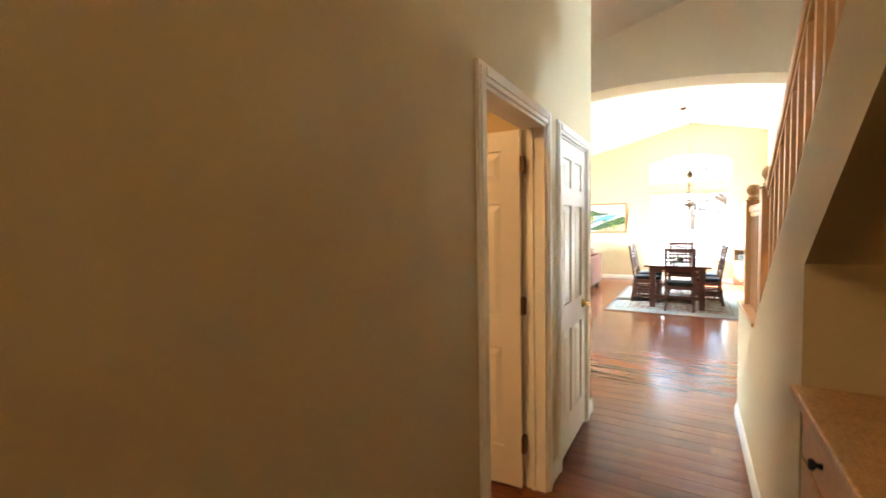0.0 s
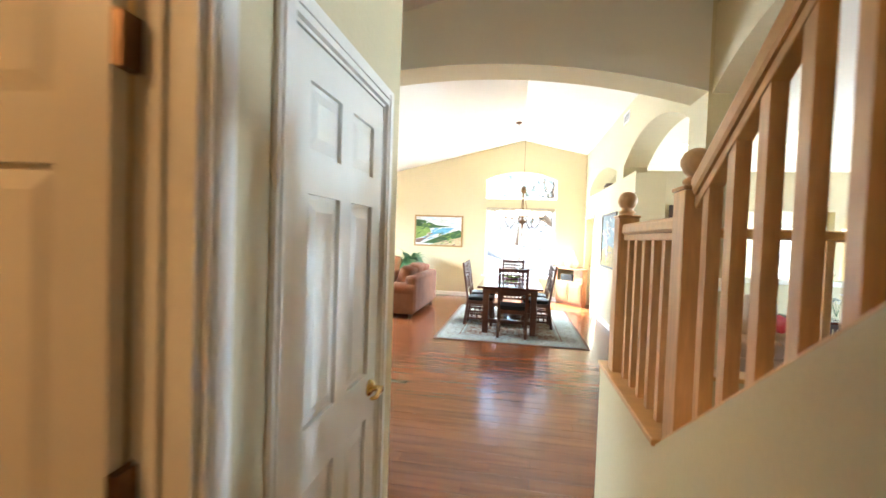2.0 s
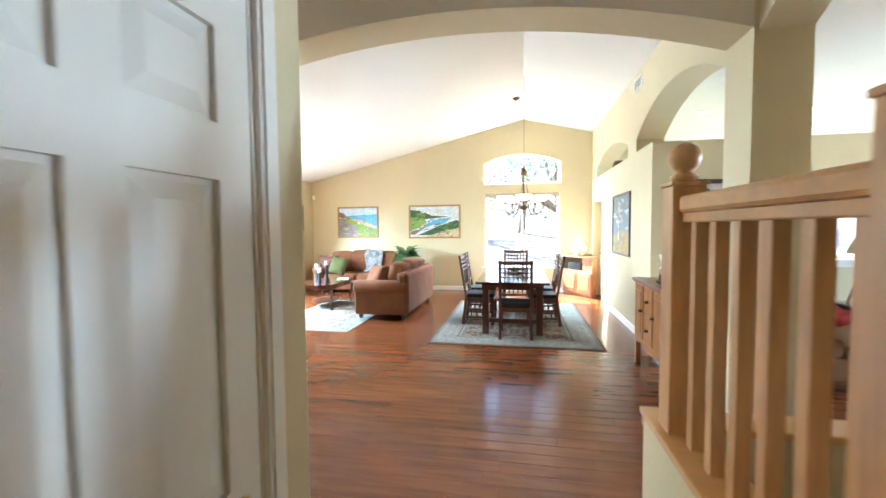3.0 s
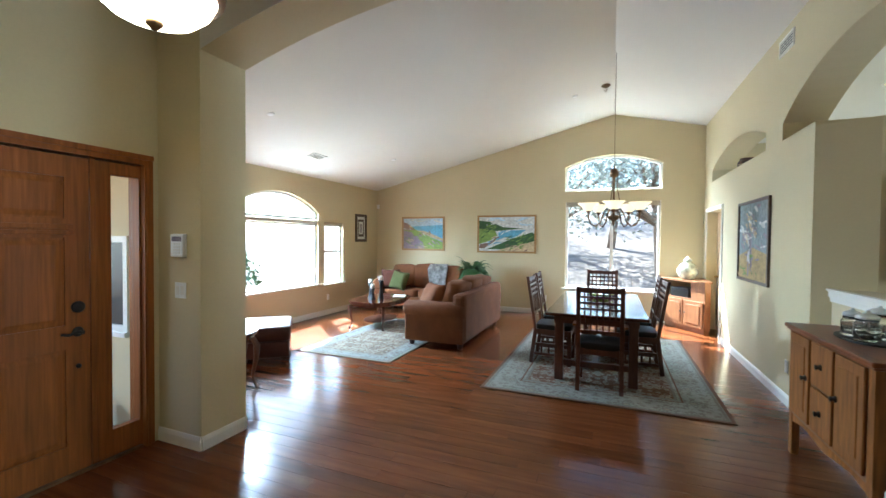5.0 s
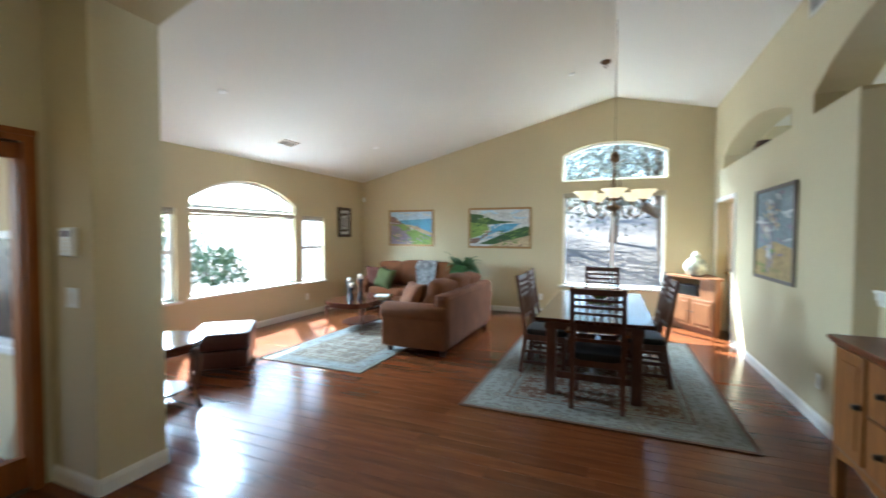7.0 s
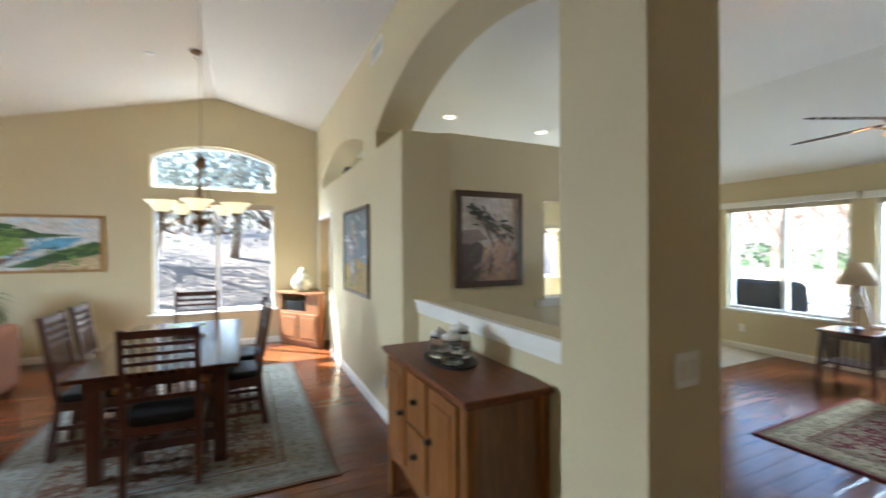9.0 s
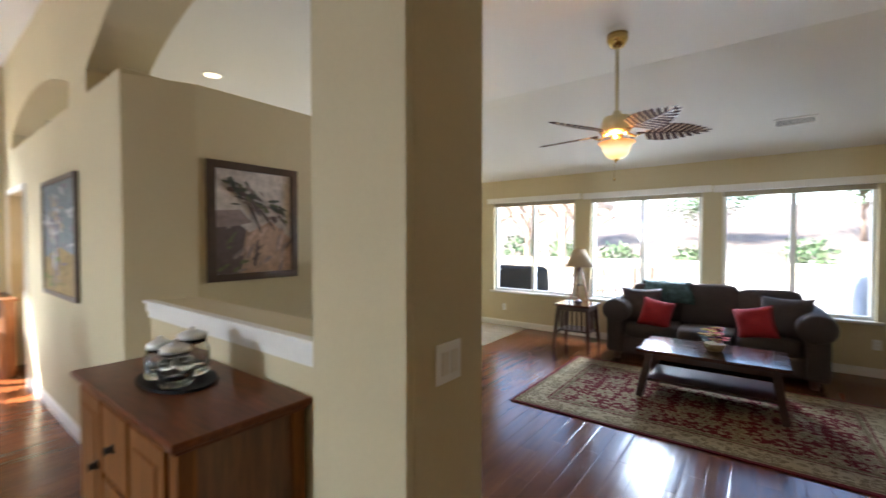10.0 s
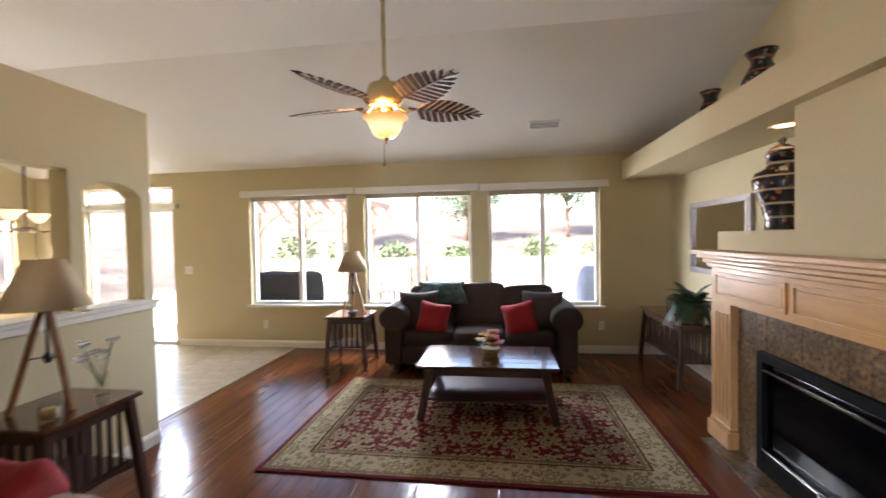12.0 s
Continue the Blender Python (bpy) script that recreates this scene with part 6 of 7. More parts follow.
for i in range(5):
    m = pose(0, 0, 2.415, 0, 0, 11 + 72 * i) @ pose(0, 0, 0, -15, 0, 0)
    iron = part("blade_iron", Mesh().tube([m @ Vector((0.07, 0, 0.01)), m @ Vector((0.15, 0, -0.03)), m @ Vector((0.20, 0, -0.006))], 0.011, 6), BRASS, fn)
    bl = part("blade", Mesh().beam(m @ Vector((0.16, 0, 0)), m @ Vector((0.70, 0, 0)), 0.022, 0.012, 0.002), BLADE, fn)
    for j in range(1, 10):
        t0, t1 = j / 10.5, min(j / 10.5 + 0.12, 0.99)
        x0, x1 = 0.17 + 0.53 * t0, 0.17 + 0.53 * t1
        for s in (-1, 1):
            w = leaf_half(t1)
            part("leaflet", Mesh().prism([(x0, s * 0.006), (x0 + 0.046, s * 0.006), (x1 + 0.044, s * w), (x1, s * w * 0.97)], -0.004, 0.004, "z", m), BLADE, bl)
    g = Mesh()
    for j in range(1, 10):
        x0, x1 = 0.172 + 0.53 * j / 10.5, 0.172 + 0.53 * min(j / 10.5 + 0.12, 0.99)
        for s in (-1, 1):
            g.beam(m @ Vector((x0, s * 0.006, 0.0)), m @ Vector((x1, s * leaf_half(min(j / 10.5 + 0.12, 0.99)), 0.0)), 0.010, 0.0095)
    part("rib", g, RIB, bl)

# ---- pictures ----
GOLDF = mat("gilt_frame", (0.35, 0.20, 0.07), 0.4, 0.3, grain=0.2, grain_scale=30)
DARKF = mat("dark_frame", (0.055, 0.028, 0.016), 0.35, grain=0.2, grain_scale=30, coat=0.2)


def paint(name, c):
    return bpy.data.materials.get(name) or mat(name, c, 0.6, grain=0.28, grain_scale=22, stain=0.12, stain_scale=5, bump=0.3, bump_scale=60)


def picture(name, axis, wall, out, s0, s1, z0, z1, frame_mat, ground, patches, label, fw=0.04):
    """Framed painting: canvas with flat brush patches; patches (material, [(u, v), ...]) in unit coordinates."""
    p = thing(name, pose(0, 0, 0), label, "painting")
    lo, hi = sorted((0.002 * out, 0.028 * out))
    part("picture_frame", rect_frame(Mesh(), axis, wall, s0, s1, z0, z1, fw, lo, hi), frame_mat, p)
    c0, c1, d0, d1 = s0 + fw - 0.004, s1 - fw + 0.004, z0 + fw - 0.004, z1 - fw + 0.004
    lo, hi = sorted((0.002 * out, 0.012 * out))
    g = Mesh()
    (g.box(wall + lo, wall + hi, c0, c1, d0, d1) if axis == "x" else g.box(c0, c1, wall + lo, wall + hi, d0, d1))
    canvas = part("canvas", g, ground, p)
    for k, (mt, pts) in enumerate(patches):
        h = wall + out * (0.0125 + 0.00015 * k)
        q = [(c0 + (c1 - c0) * a, d0 + (d1 - d0) * b) for a, b in pts]
        g = Mesh()
        g.face([(h, a, b) if axis == "x" else (a, h, b) for a, b in q])
        part("brushwork", g, mt, canvas)
    return p


SKYP, SEAP = paint("paint_sky", (0.50, 0.64, 0.76)), paint("paint_sea", (0.14, 0.36, 0.54))
GRASSP, SANDP, ROCKP, DGRP = paint("paint_grass", (0.22, 0.33, 0.06)), paint("paint_sand", (0.55, 0.42, 0.24)), paint("paint_rock", (0.22, 0.13, 0.10)), paint("paint_dark_green", (0.05, 0.11, 0.03))
PALEP, GREYP = paint("paint_pale", (0.62, 0.62, 0.60)), paint("paint_violet_grey", (0.25, 0.21, 0.25))


def dabs(mats, spots, count, size, lean, seed):
    """Loose brush strokes: spots (u, v, spread_u, spread_v) in unit coordinates of the canvas."""
    rng = random.Random(seed)
    out = []
    for k in range(count):
        u, v, du, dv = rng.choice(spots)
        u, v = u + rng.uniform(-du, du), v + rng.uniform(-dv, dv)
        n, w, ang = size * rng.uniform(0.5, 1.4), size * rng.uniform(0.14, 0.34), lean + rng.uniform(-0.5, 0.5)
        c, q = math.cos(ang), math.sin(ang)
        ring = [(-n, -w * 0.5), (-n * 0.3, -w), (n, -w * 0.3), (n * 0.8, w * 0.7), (-n * 0.4, w), (-n, w * 0.4)]
        out.append((rng.choice(mats), [(min(max(u + c * x - q * y, 0.0), 1.0), min(max(v + q * x + c * y, 0.0), 1.0)) for x, y in ring]))
    return out


PLUMP, MEADP, TEALP, FOAMP = paint("paint_plum", (0.30, 0.22, 0.30)), paint("paint_meadow", (0.16, 0.26, 0.05)), paint("paint_teal", (0.20, 0.44, 0.56)), paint("paint_foam", (0.66, 0.68, 0.66))
picture("painting_coast_road", "y", YE, -1, -4.05, -2.97, 1.27, 2.05, GOLDF, SEAP,
        [(SKYP, [(0, 0.72), (1, 0.78), (1, 1), (0, 1)]), (GRASSP, [(0, 0), (0, 0.75), (0.15, 0.78), (0.35, 0.6), (0.75, 0.35), (1, 0.22), (1, 0)]),
         (SANDP, [(0.3, 0.62), (0.55, 0.58), (1, 0.34), (1, 0.24), (0.75, 0.36)]), (GREYP, [(0, 0), (0, 0.6), (0.2, 0.55), (0.5, 0.2), (0.55, 0)]), (ROCKP, [(0, 0.62), (0, 0.86), (0.1, 0.84), (0.3, 0.62), (0.12, 0.6)])]
        + dabs((SKYP, FOAMP), [(0.5, 0.9, 0.45, 0.08)], 12, 0.09, 0.0, 1) + dabs((TEALP, SEAP), [(0.65, 0.68, 0.3, 0.06)], 14, 0.07, 0.0, 2) + dabs((GRASSP, MEADP, PLUMP, SANDP), [(0.25, 0.25, 0.25, 0.2), (0.7, 0.15, 0.3, 0.13)], 44, 0.055, -0.6, 3)
        + dabs((SANDP, ROCKP, FOAMP), [(0.55, 0.5, 0.15, 0.06), (0.12, 0.7, 0.1, 0.08)], 16, 0.05, -0.5, 4),
        "seascape painting with a coast road in a gilt frame")
picture("painting_bay", "y", YE, -1, -2.19, -0.91, 1.25, 2.06, GOLDF, PALEP,
        [(DGRP, [(0, 0.55), (0, 0.9), (0.2, 0.86), (0.45, 0.7), (0.8, 0.66), (0.4, 0.6)]), (GRASSP, [(0, 0.2), (0, 0.66), (0.3, 0.6), (0.34, 0.45), (0.2, 0.3)]), (SEAP, [(0.35, 0.42), (0.4, 0.6), (0.85, 0.62), (0.7, 0.45), (0.2, 0.1), (0.12, 0.12)]),
         (PALEP, [(0.3, 0.3), (0.5, 0.42), (0.62, 0.36), (0.25, 0.1), (0.12, 0.1)]), (DGRP, [(0.15, 0.06), (0.6, 0.36), (0.95, 0.55), (1, 0.5), (1, 0.2), (0.6, 0.05)]), (SANDP, [(0.3, 0), (0.62, 0.16), (1, 0.3), (1, 0)]), (ROCKP, [(0.02, 0.2), (0.2, 0.26), (0.36, 0.44), (0.3, 0.3), (0.1, 0.08), (0, 0.08)])]
        + dabs((SKYP, PALEP, FOAMP), [(0.6, 0.86, 0.38, 0.1)], 16, 0.09, 0.0, 5) + dabs((DGRP, MEADP, GRASSP), [(0.15, 0.72, 0.14, 0.1), (0.1, 0.5, 0.1, 0.12), (0.75, 0.34, 0.22, 0.12)], 46, 0.05, 0.5, 6)
        + dabs((TEALP, FOAMP, SEAP), [(0.55, 0.54, 0.2, 0.06), (0.3, 0.25, 0.1, 0.1)], 20, 0.05, 0.5, 7) + dabs((SANDP, ROCKP, MEADP), [(0.7, 0.1, 0.28, 0.09), (0.25, 0.36, 0.1, 0.06)], 26, 0.05, 0.4, 8),
        "seascape painting of a green bay in a gilt frame")
picture("painting_small_print", "x", XW0, 1, 12.84, 13.28, 1.46, 2.08, DARKF, PALEP, [(DARKF, [(0.15, 0.12), (0.85, 0.12), (0.85, 0.88), (0.15, 0.88)]), (PALEP, [(0.27, 0.22), (0.73, 0.22), (0.73, 0.78), (0.27, 0.78)]), (GREYP, [(0.4, 0.3), (0.6, 0.3), (0.6, 0.68), (0.4, 0.68)])],
        "small matted print in a dark frame", 0.06)
picture("painting_gallery", "x", XR, -1, 10.36, 11.50, 1.05, 2.02, DARKF, paint("paint_blue_grey", (0.22, 0.27, 0.28)),
        [(paint("paint_ochre", (0.42, 0.30, 0.12)), [(0, 0), (1, 0), (1, 0.3), (0.5, 0.42), (0, 0.34)]), (GREYP, [(0.5, 0.1), (0.58, 0.1), (0.64, 0.6), (0.55, 0.62)])]
        + dabs((paint("paint_blue_grey", (0.22, 0.27, 0.28)), GREYP, PALEP), [(0.5, 0.7, 0.45, 0.28)], 40, 0.09, 0.3, 9) + dabs((PALEP, SANDP, GREYP), [(0.6, 0.7, 0.22, 0.14), (0.75, 0.55, 0.12, 0.08), (0.45, 0.6, 0.1, 0.08)], 44, 0.06, 0.6, 10)
        + dabs((paint("paint_ochre", (0.42, 0.30, 0.12)), MEADP, GREYP), [(0.5, 0.18, 0.45, 0.14)], 34, 0.07, 0.2, 11) + dabs((GREYP, PALEP), [(0.56, 0.34, 0.03, 0.22)], 8, 0.09, 1.4, 12),
        "landscape painting with a pale tree in a dark frame", 0.035)
CANOP, CLIFF, UMBER = paint("paint_olive_dark", (0.055, 0.060, 0.035)), paint("paint_cliff", (0.44, 0.29, 0.20)), paint("paint_umber", (0.10, 0.065, 0.055))
ROSE, MAUVE, OLIVE = paint("paint_rose", (0.58, 0.40, 0.31)), paint("paint_mauve", (0.28, 0.21, 0.19)), paint("paint_olive", (0.13, 0.13, 0.055))
rng = random.Random(5)
strokes = [(UMBER, [(0, 0), (0, 0.46), (0.22, 0.52), (0.42, 0.4), (0.3, 0.0)]), (CLIFF, [(0.3, 0), (0.42, 0.4), (0.7, 0.52), (1, 0.34), (1, 0)]), (MAUVE, [(0, 0.44), (0, 0.6), (0.3, 0.62), (0.45, 0.5), (0.25, 0.46)])]


def dab(m, u, v, length, width, ang):
    c, s = math.cos(ang), math.sin(ang)
    q = [(-length, -width * 0.5), (-length * 0.3, -width), (length, -width * 0.3), (length * 0.8, width * 0.7), (-length * 0.4, width), (-length, width * 0.4)]
    strokes.append((m, [(min(max(u + c * a - s * b, 0.0), 1.0), min(max(v + s * a + c * b, 0.0), 1.0)) for a, b in q]))


for k in range(26):
    dab(rng.choice((ROSE, CLIFF, MAUVE, UMBER)), rng.uniform(0.3, 1), rng.uniform(0.02, 0.42), rng.uniform(0.05, 0.14), rng.uniform(0.012, 0.03), rng.uniform(0.4, 1.4))
for k in range(14):
    dab(rng.choice((UMBER, OLIVE, MAUVE)), rng.uniform(0, 0.35), rng.uniform(0.03, 0.5), rng.uniform(0.04, 0.1), rng.uniform(0.012, 0.03), rng.uniform(-0.3, 0.8))
dab(UMBER, 0.44, 0.62, 0.28, 0.022, -1.05)
dab(UMBER, 0.60, 0.58, 0.24, 0.020, -0.8)
for k in range(46):
    a = rng.uniform(0, 1)
    dab(rng.choice((CANOP, CANOP, OLIVE, UMBER, MAUVE)), 0.16 + 0.72 * a + rng.uniform(-0.06, 0.06), 0.84 - 0.26 * a + rng.uniform(-0.14, 0.12) * (1 - 0.3 * a), rng.uniform(0.04, 0.11), rng.uniform(0.01, 0.026), rng.uniform(-1.0, 0.1))
picture("painting_cypress", "y", 9.24, -1, 2.49, 3.14, 1.24, 2.04, DARKF, paint("paint_lilac", (0.58, 0.52, 0.47)), strokes, "painting of a coastal cypress in a dark frame", 0.05)

# ---- lamps, vents, switches ----
DOME = glow("dome_glass", (1.0, 0.84, 0.55), 1.3, (0.85, 0.8, 0.65))
fl = thing("foyer_light", pose(-1.15, 6.15, -0.36), "bronze pendant dome light, lit, in the entry", "ceiling light")
part("bowl", Mesh().lathe([(0.02, 2.735), (0.08, 2.74), (0.15, 2.765), (0.20, 2.81), (0.225, 2.86)], seg=36), DOME, fl, "lit frosted glass bowl")
part("rim", Mesh().lathe([(0.222, 2.855), (0.25, 2.86), (0.255, 2.885), (0.235, 2.91), (0.15, 2.93)], seg=36), BRONZE, fl)
part("stem", Mesh().lathe([(0.15, 2.925), (0.05, 2.95), (0.02, 3.0), (0.012, 3.05), (0.012, 3.88), (0.06, 3.90), (0.06, 3.935)], seg=20), BRONZE, fl)
part("finial", Mesh().lathe([(0.0, 2.70), (0.01, 2.705), (0.03, 2.725), (0.032, 2.735), (0.02, 2.745)], seg=16), BRONZE, fl)

CAN = glow("can_lens", (1.0, 0.78, 0.46), 0.3)
for x, y, z in ((3.31, 10.98, ZF), (4.83, 11.06, ZF), (4.57, 10.14, ZF), (5.22, 4.78, 2.21)):
    c = thing("recessed_light", pose(x, y, z), "round white recessed ceiling light, lit", "ceiling light", "recessed lights")
    part("trim_ring", Mesh().lathe([(0.075, -0.002), (0.095, -0.010), (0.10, -0.004), (0.10, -0.001)], seg=28), BRASS if z < 3 else TRIM, c)
    part("lens", Mesh().lathe([(0.0, -0.006), (0.076, -0.004), (0.076, -0.001)], seg=24), CAN, c)


def vent(m, w, h, label):
    v = thing("air_vent", m, label, "vent")
    g = Mesh()
    rect_frame(g, "y", 0, -w / 2, w / 2, -h / 2, h / 2, 0.02, -0.012, 0.0)
    part("vent_frame", g, TRIM, v)
    for k in range(5):
        z = -h / 2 + 0.03 + (h - 0.06) * k / 4
        part("louvre", Mesh().box(-w / 2 + 0.02, w / 2 - 0.02, -0.009, -0.002, z - 0.003, z + 0.003), TRIM, v)
    # Thin black sheet that puts the shade between the louvres into colour.
    part("duct", Mesh().box(-w / 2 + 0.02, w / 2 - 0.02, -0.0015, -0.0005, -h / 2 + 0.02, h / 2 - 0.02), BLACKP, v)
    return v


slope = math.degrees(math.atan((ZR - ZW) / (RIDGE - XW0)))
vent(pose(-3.96, 10.6, vault(-3.96) - 0.001, 0, -slope, 0) @ pose(0, 0, 0, 90, 0, 90), 0.32, 0.16, "white ceiling air vent in the living room")
vent(pose(XR - 0.001, 10.05, 3.45, 0, 0, -90), 0.36, 0.16, "white wall air vent high on the gallery wall")
fs = math.degrees(math.atan((ZF - ZK + 0.06) / (8.0 - XC)))
zv = ZF - (ZF - ZK + 0.06) * (7.1 - XC) / (8.0 - XC)
vent(pose(7.1, 6.11, zv - 0.001, 0, fs, 0) @ pose(0, 0, 90) @ pose(0, 0, -90, 0, 0, 90) @ pose(0, 0, 0, 90), 0.36, 0.16, "white ceiling air vent in the family room")
for x, y in ((-3.32, 8.95), (-3.32, 12.02), (-0.04, 12.01)):
    sd = thing("sprinkler_cover", pose(x, y, vault(x) - 0.002, 0, -slope), "small white sprinkler cover on the ceiling", "sprinkler", "sprinkler covers")
    part("disc", Mesh().lathe([(0.035, -0.012), (0.045, -0.006), (0.045, 0.0)], seg=18), WHITEP, sd)
ms = thing("motion_sensor", pose(-4.66, 13.70, 2.30, 0, 0, 45), "white motion sensor in the room's corner", "sensor")
part("case", Mesh().box(-0.03, 0.03, -0.02, 0.02, -0.05, 0.05, 0.008), WHITEP, ms)


def plate(name, m, w, h, kind, label):
    p = thing(name, m, label, "switch" if kind == "switch" else ("outlet" if kind == "outlet" else "keypad"))
    part("plate", Mesh().box(-w / 2, w / 2, -0.008, -0.001, -h / 2, h / 2, 0.003), WHITEP, p)
    if kind == "switch":
        k = max(int(w / 0.05), 1) if w > 0.1 else 1
        for i in range(k):
            x = (i - (k - 1) / 2) * 0.046
            part("rocker", Mesh().box(x - 0.016, x + 0.016, -0.012, -0.008, -0.033, 0.033, 0.002), TRIM, p)
    elif kind == "outlet":
        for z in (-0.02, 0.02):
            part("socket", Mesh().box(-0.016, 0.016, -0.010, -0.008, z - 0.013, z + 0.013, 0.002), TRIM, p)
    else:
        part("case", Mesh().box(-w / 2 + 0.004, w / 2 - 0.004, -0.03, -0.008, -h / 2 + 0.004, h / 2 - 0.004, 0.005), WHITEP, p)
        part("screen", Mesh().box(-w / 2 + 0.02, w / 2 - 0.02, -0.0315, -0.03, h / 2 - 0.055, h / 2 - 0.02), GREYP, p)
        for r in range(4):
            for c_ in range(3):
                part("key", Mesh().box(-0.035 + 0.026 * c_, -0.017 + 0.026 * c_, -0.033, -0.03, -0.06 + 0.022 * r, -0.046 + 0.022 * r), TRIM, p)
    return p


plate("alarm_keypad", pose(-2.35, YA0 - 0.001, 1.465), 0.14, 0.17, "keypad", "white alarm keypad beside the front door")
plate("light_switch", pose(-2.345, YA0 - 0.001, 1.14), 0.115, 0.115, "switch", "white double light switch below the keypad")
plate("light_switch", pose(2.235, YA0 - 0.001, 1.17), 0.115, 0.115, "switch", "white double light switch on the pier")
plate("light_switch", pose(XK - 0.001, 11.18, 1.12, 0, 0, -90), 0.115, 0.115, "switch", "white light switch beside the patio door")
plate("wall_outlet", pose(-0.72, YE - 0.001, 0.33), 0.07, 0.115, "outlet", "white wall outlet above the baseboard")
plate("wall_outlet", pose(XW0 + 0.001, 11.9, 0.35, 0, 0, 90), 0.07, 0.115, "outlet", "white wall outlet below the window")
plate("wall_outlet", pose(XR - 0.001, 9.85, 0.36, 0, 0, -90), 0.07, 0.115, "outlet", "white wall outlet on the gallery wall")
plate("wall_outlet", pose(XK - 0.001, 9.98, 0.33, 0, 0, -90), 0.07, 0.115, "outlet", "white wall outlet below the windows")
plate("wall_outlet", pose(XK - 0.001, 5.35, 0.36, 0, 0, -90), 0.07, 0.115, "outlet", "white wall outlet below the windows")

# kitchen nook pendant with two lit arms
pn = thing("nook_chandelier", pose(6.3, 12.0, 0), "bronze breakfast chandelier with lit glass shades", "chandelier")
part("rod", Mesh().lathe([(0.0, 1.68), (0.03, 1.70), (0.012, 1.74), (0.012, 2.96)], seg=12), BRONZE, pn)
for k in range(4):
    a = math.pi / 2 * k + 0.6
    u, w = math.cos(a), math.sin(a)
    arm = part("arm", Mesh().tube([(0, 0, 1.74), (0.15 * u, 0.15 * w, 1.68), (0.32 * u, 0.32 * w, 1.72), (0.36 * u, 0.36 * w, 1.80)], 0.009, 6), BRONZE, pn)
    part("shade", Mesh().lathe([(0.03, 1.80), (0.06, 1.83), (0.09, 1.88), (0.13, 1.91), (0.127, 1.912), (0.03, 1.81)], (0.36 * u, 0.36 * w, 0), 18), ALAB, arm, "lit frosted glass shade")

# ---- laundry ----
REDM = mat("red_enamel", (0.085, 0.004, 0.007), 0.2, stain=0.05, coat=0.5)
w = thing("washing_machine", pose(-1.45, 4.33, 0.0, 0, 0, -90), "dark red front-loading washing machine on a drawer base", "washing machine")
part("body", Mesh().box(-0.32, 0.32, -0.335, 0.335, 0.44, 1.42, 0.015), REDM, w)
drawer = part("pedestal", Mesh().box(-0.32, 0.31, -0.335, 0.335, 0.0, 0.435, 0.008), BLACKP, w)
part("drawer_handle", Mesh().box(0.31, 0.335, -0.2, 0.2, 0.33, 0.36, 0.005), CHROME, drawer)
fm = Matrix.Translation((0.32, 0, 1.06)) @ pose(0, 0, 0, 0, 90)
port = part("door_ring", Mesh().lathe([(0.19, 0.0), (0.25, 0.0), (0.25, 0.03), (0.22, 0.05), (0.19, 0.045), (0.17, 0.02)], seg=36, m=fm), CHROME, w)
part("door_glass", Mesh().lathe([(0.19, 0.02), (0.16, 0.06), (0.08, 0.075), (0.0, 0.08)], seg=30, m=fm), bpy.data.materials["smoked_glass"], port)
part("control_panel", Mesh().box(0.32, 0.332, -0.31, 0.31, 1.315, 1.405, 0.004), REDM, w)
part("dial", Mesh().lathe([(0.035, 0), (0.033, 0.025), (0.0, 0.028)], seg=20, m=Matrix.Translation((0.332, 0.03, 1.36)) @ pose(0, 0, 0, 0, 90)), CHROME, w)
for y in (0.11, 0.16, 0.21):
    part("button", Mesh().lathe([(0.01, 0), (0.009, 0.008), (0.0, 0.009)], seg=10, m=Matrix.Translation((0.332, y, 1.36)) @ pose(0, 0, 0, 0, 90)), CHROME, w)
ll = thing("laundry_light", pose(-1.1, 2.3, 2.6), "round ceiling light, lit, in the laundry", "ceiling light")
part("bowl", Mesh().lathe([(0.0, -0.09), (0.08, -0.08), (0.14, -0.04), (0.16, 0.0)], seg=28), glow("warm_bowl", (1.0, 0.52, 0.20), 2.3), ll)
# Unseen glowing bowl, added behind the camera to warm the hall walls.
hl = thing("hall_light", pose(0.43, 0.1, vault(0.43)), "added unseen bowl lamp that warms the hall's end", "ceiling light")
part("bowl", Mesh().lathe([(0.0, -0.12), (0.1, -0.10), (0.18, -0.05), (0.2, -0.001)], seg=28), glow("hall_fill_glow", (1.0, 0.60, 0.28), 1.5), hl)


# ---- the open air ----
SOIL = mat("leaf_litter", (0.10, 0.078, 0.062), 0.95, grain=0.5, grain_scale=7, stain=0.35, stain_scale=0.6, bump=0.8, bump_scale=12)
CONC = mat("patio_concrete", (0.45, 0.43, 0.40), 0.85, grain=0.12, grain_scale=14, stain=0.15, stain_scale=0.7, bump=0.2)


def hill(x, y):
    h = -0.30
    if y > 19:
        h += 0.20 * (y - 19) if y < 60 else 8.2
    if x > 21:
        h += min(0.16 * (x - 21), 7.0)
    if x < -9:
        h -= min(0.10 * (-9 - x), 9.0)
    return h + 0.12 * noise.noise(Vector((x * 0.3, y * 0.3, 0))) * (1 if y > 16 or x < -8 else 0.2)


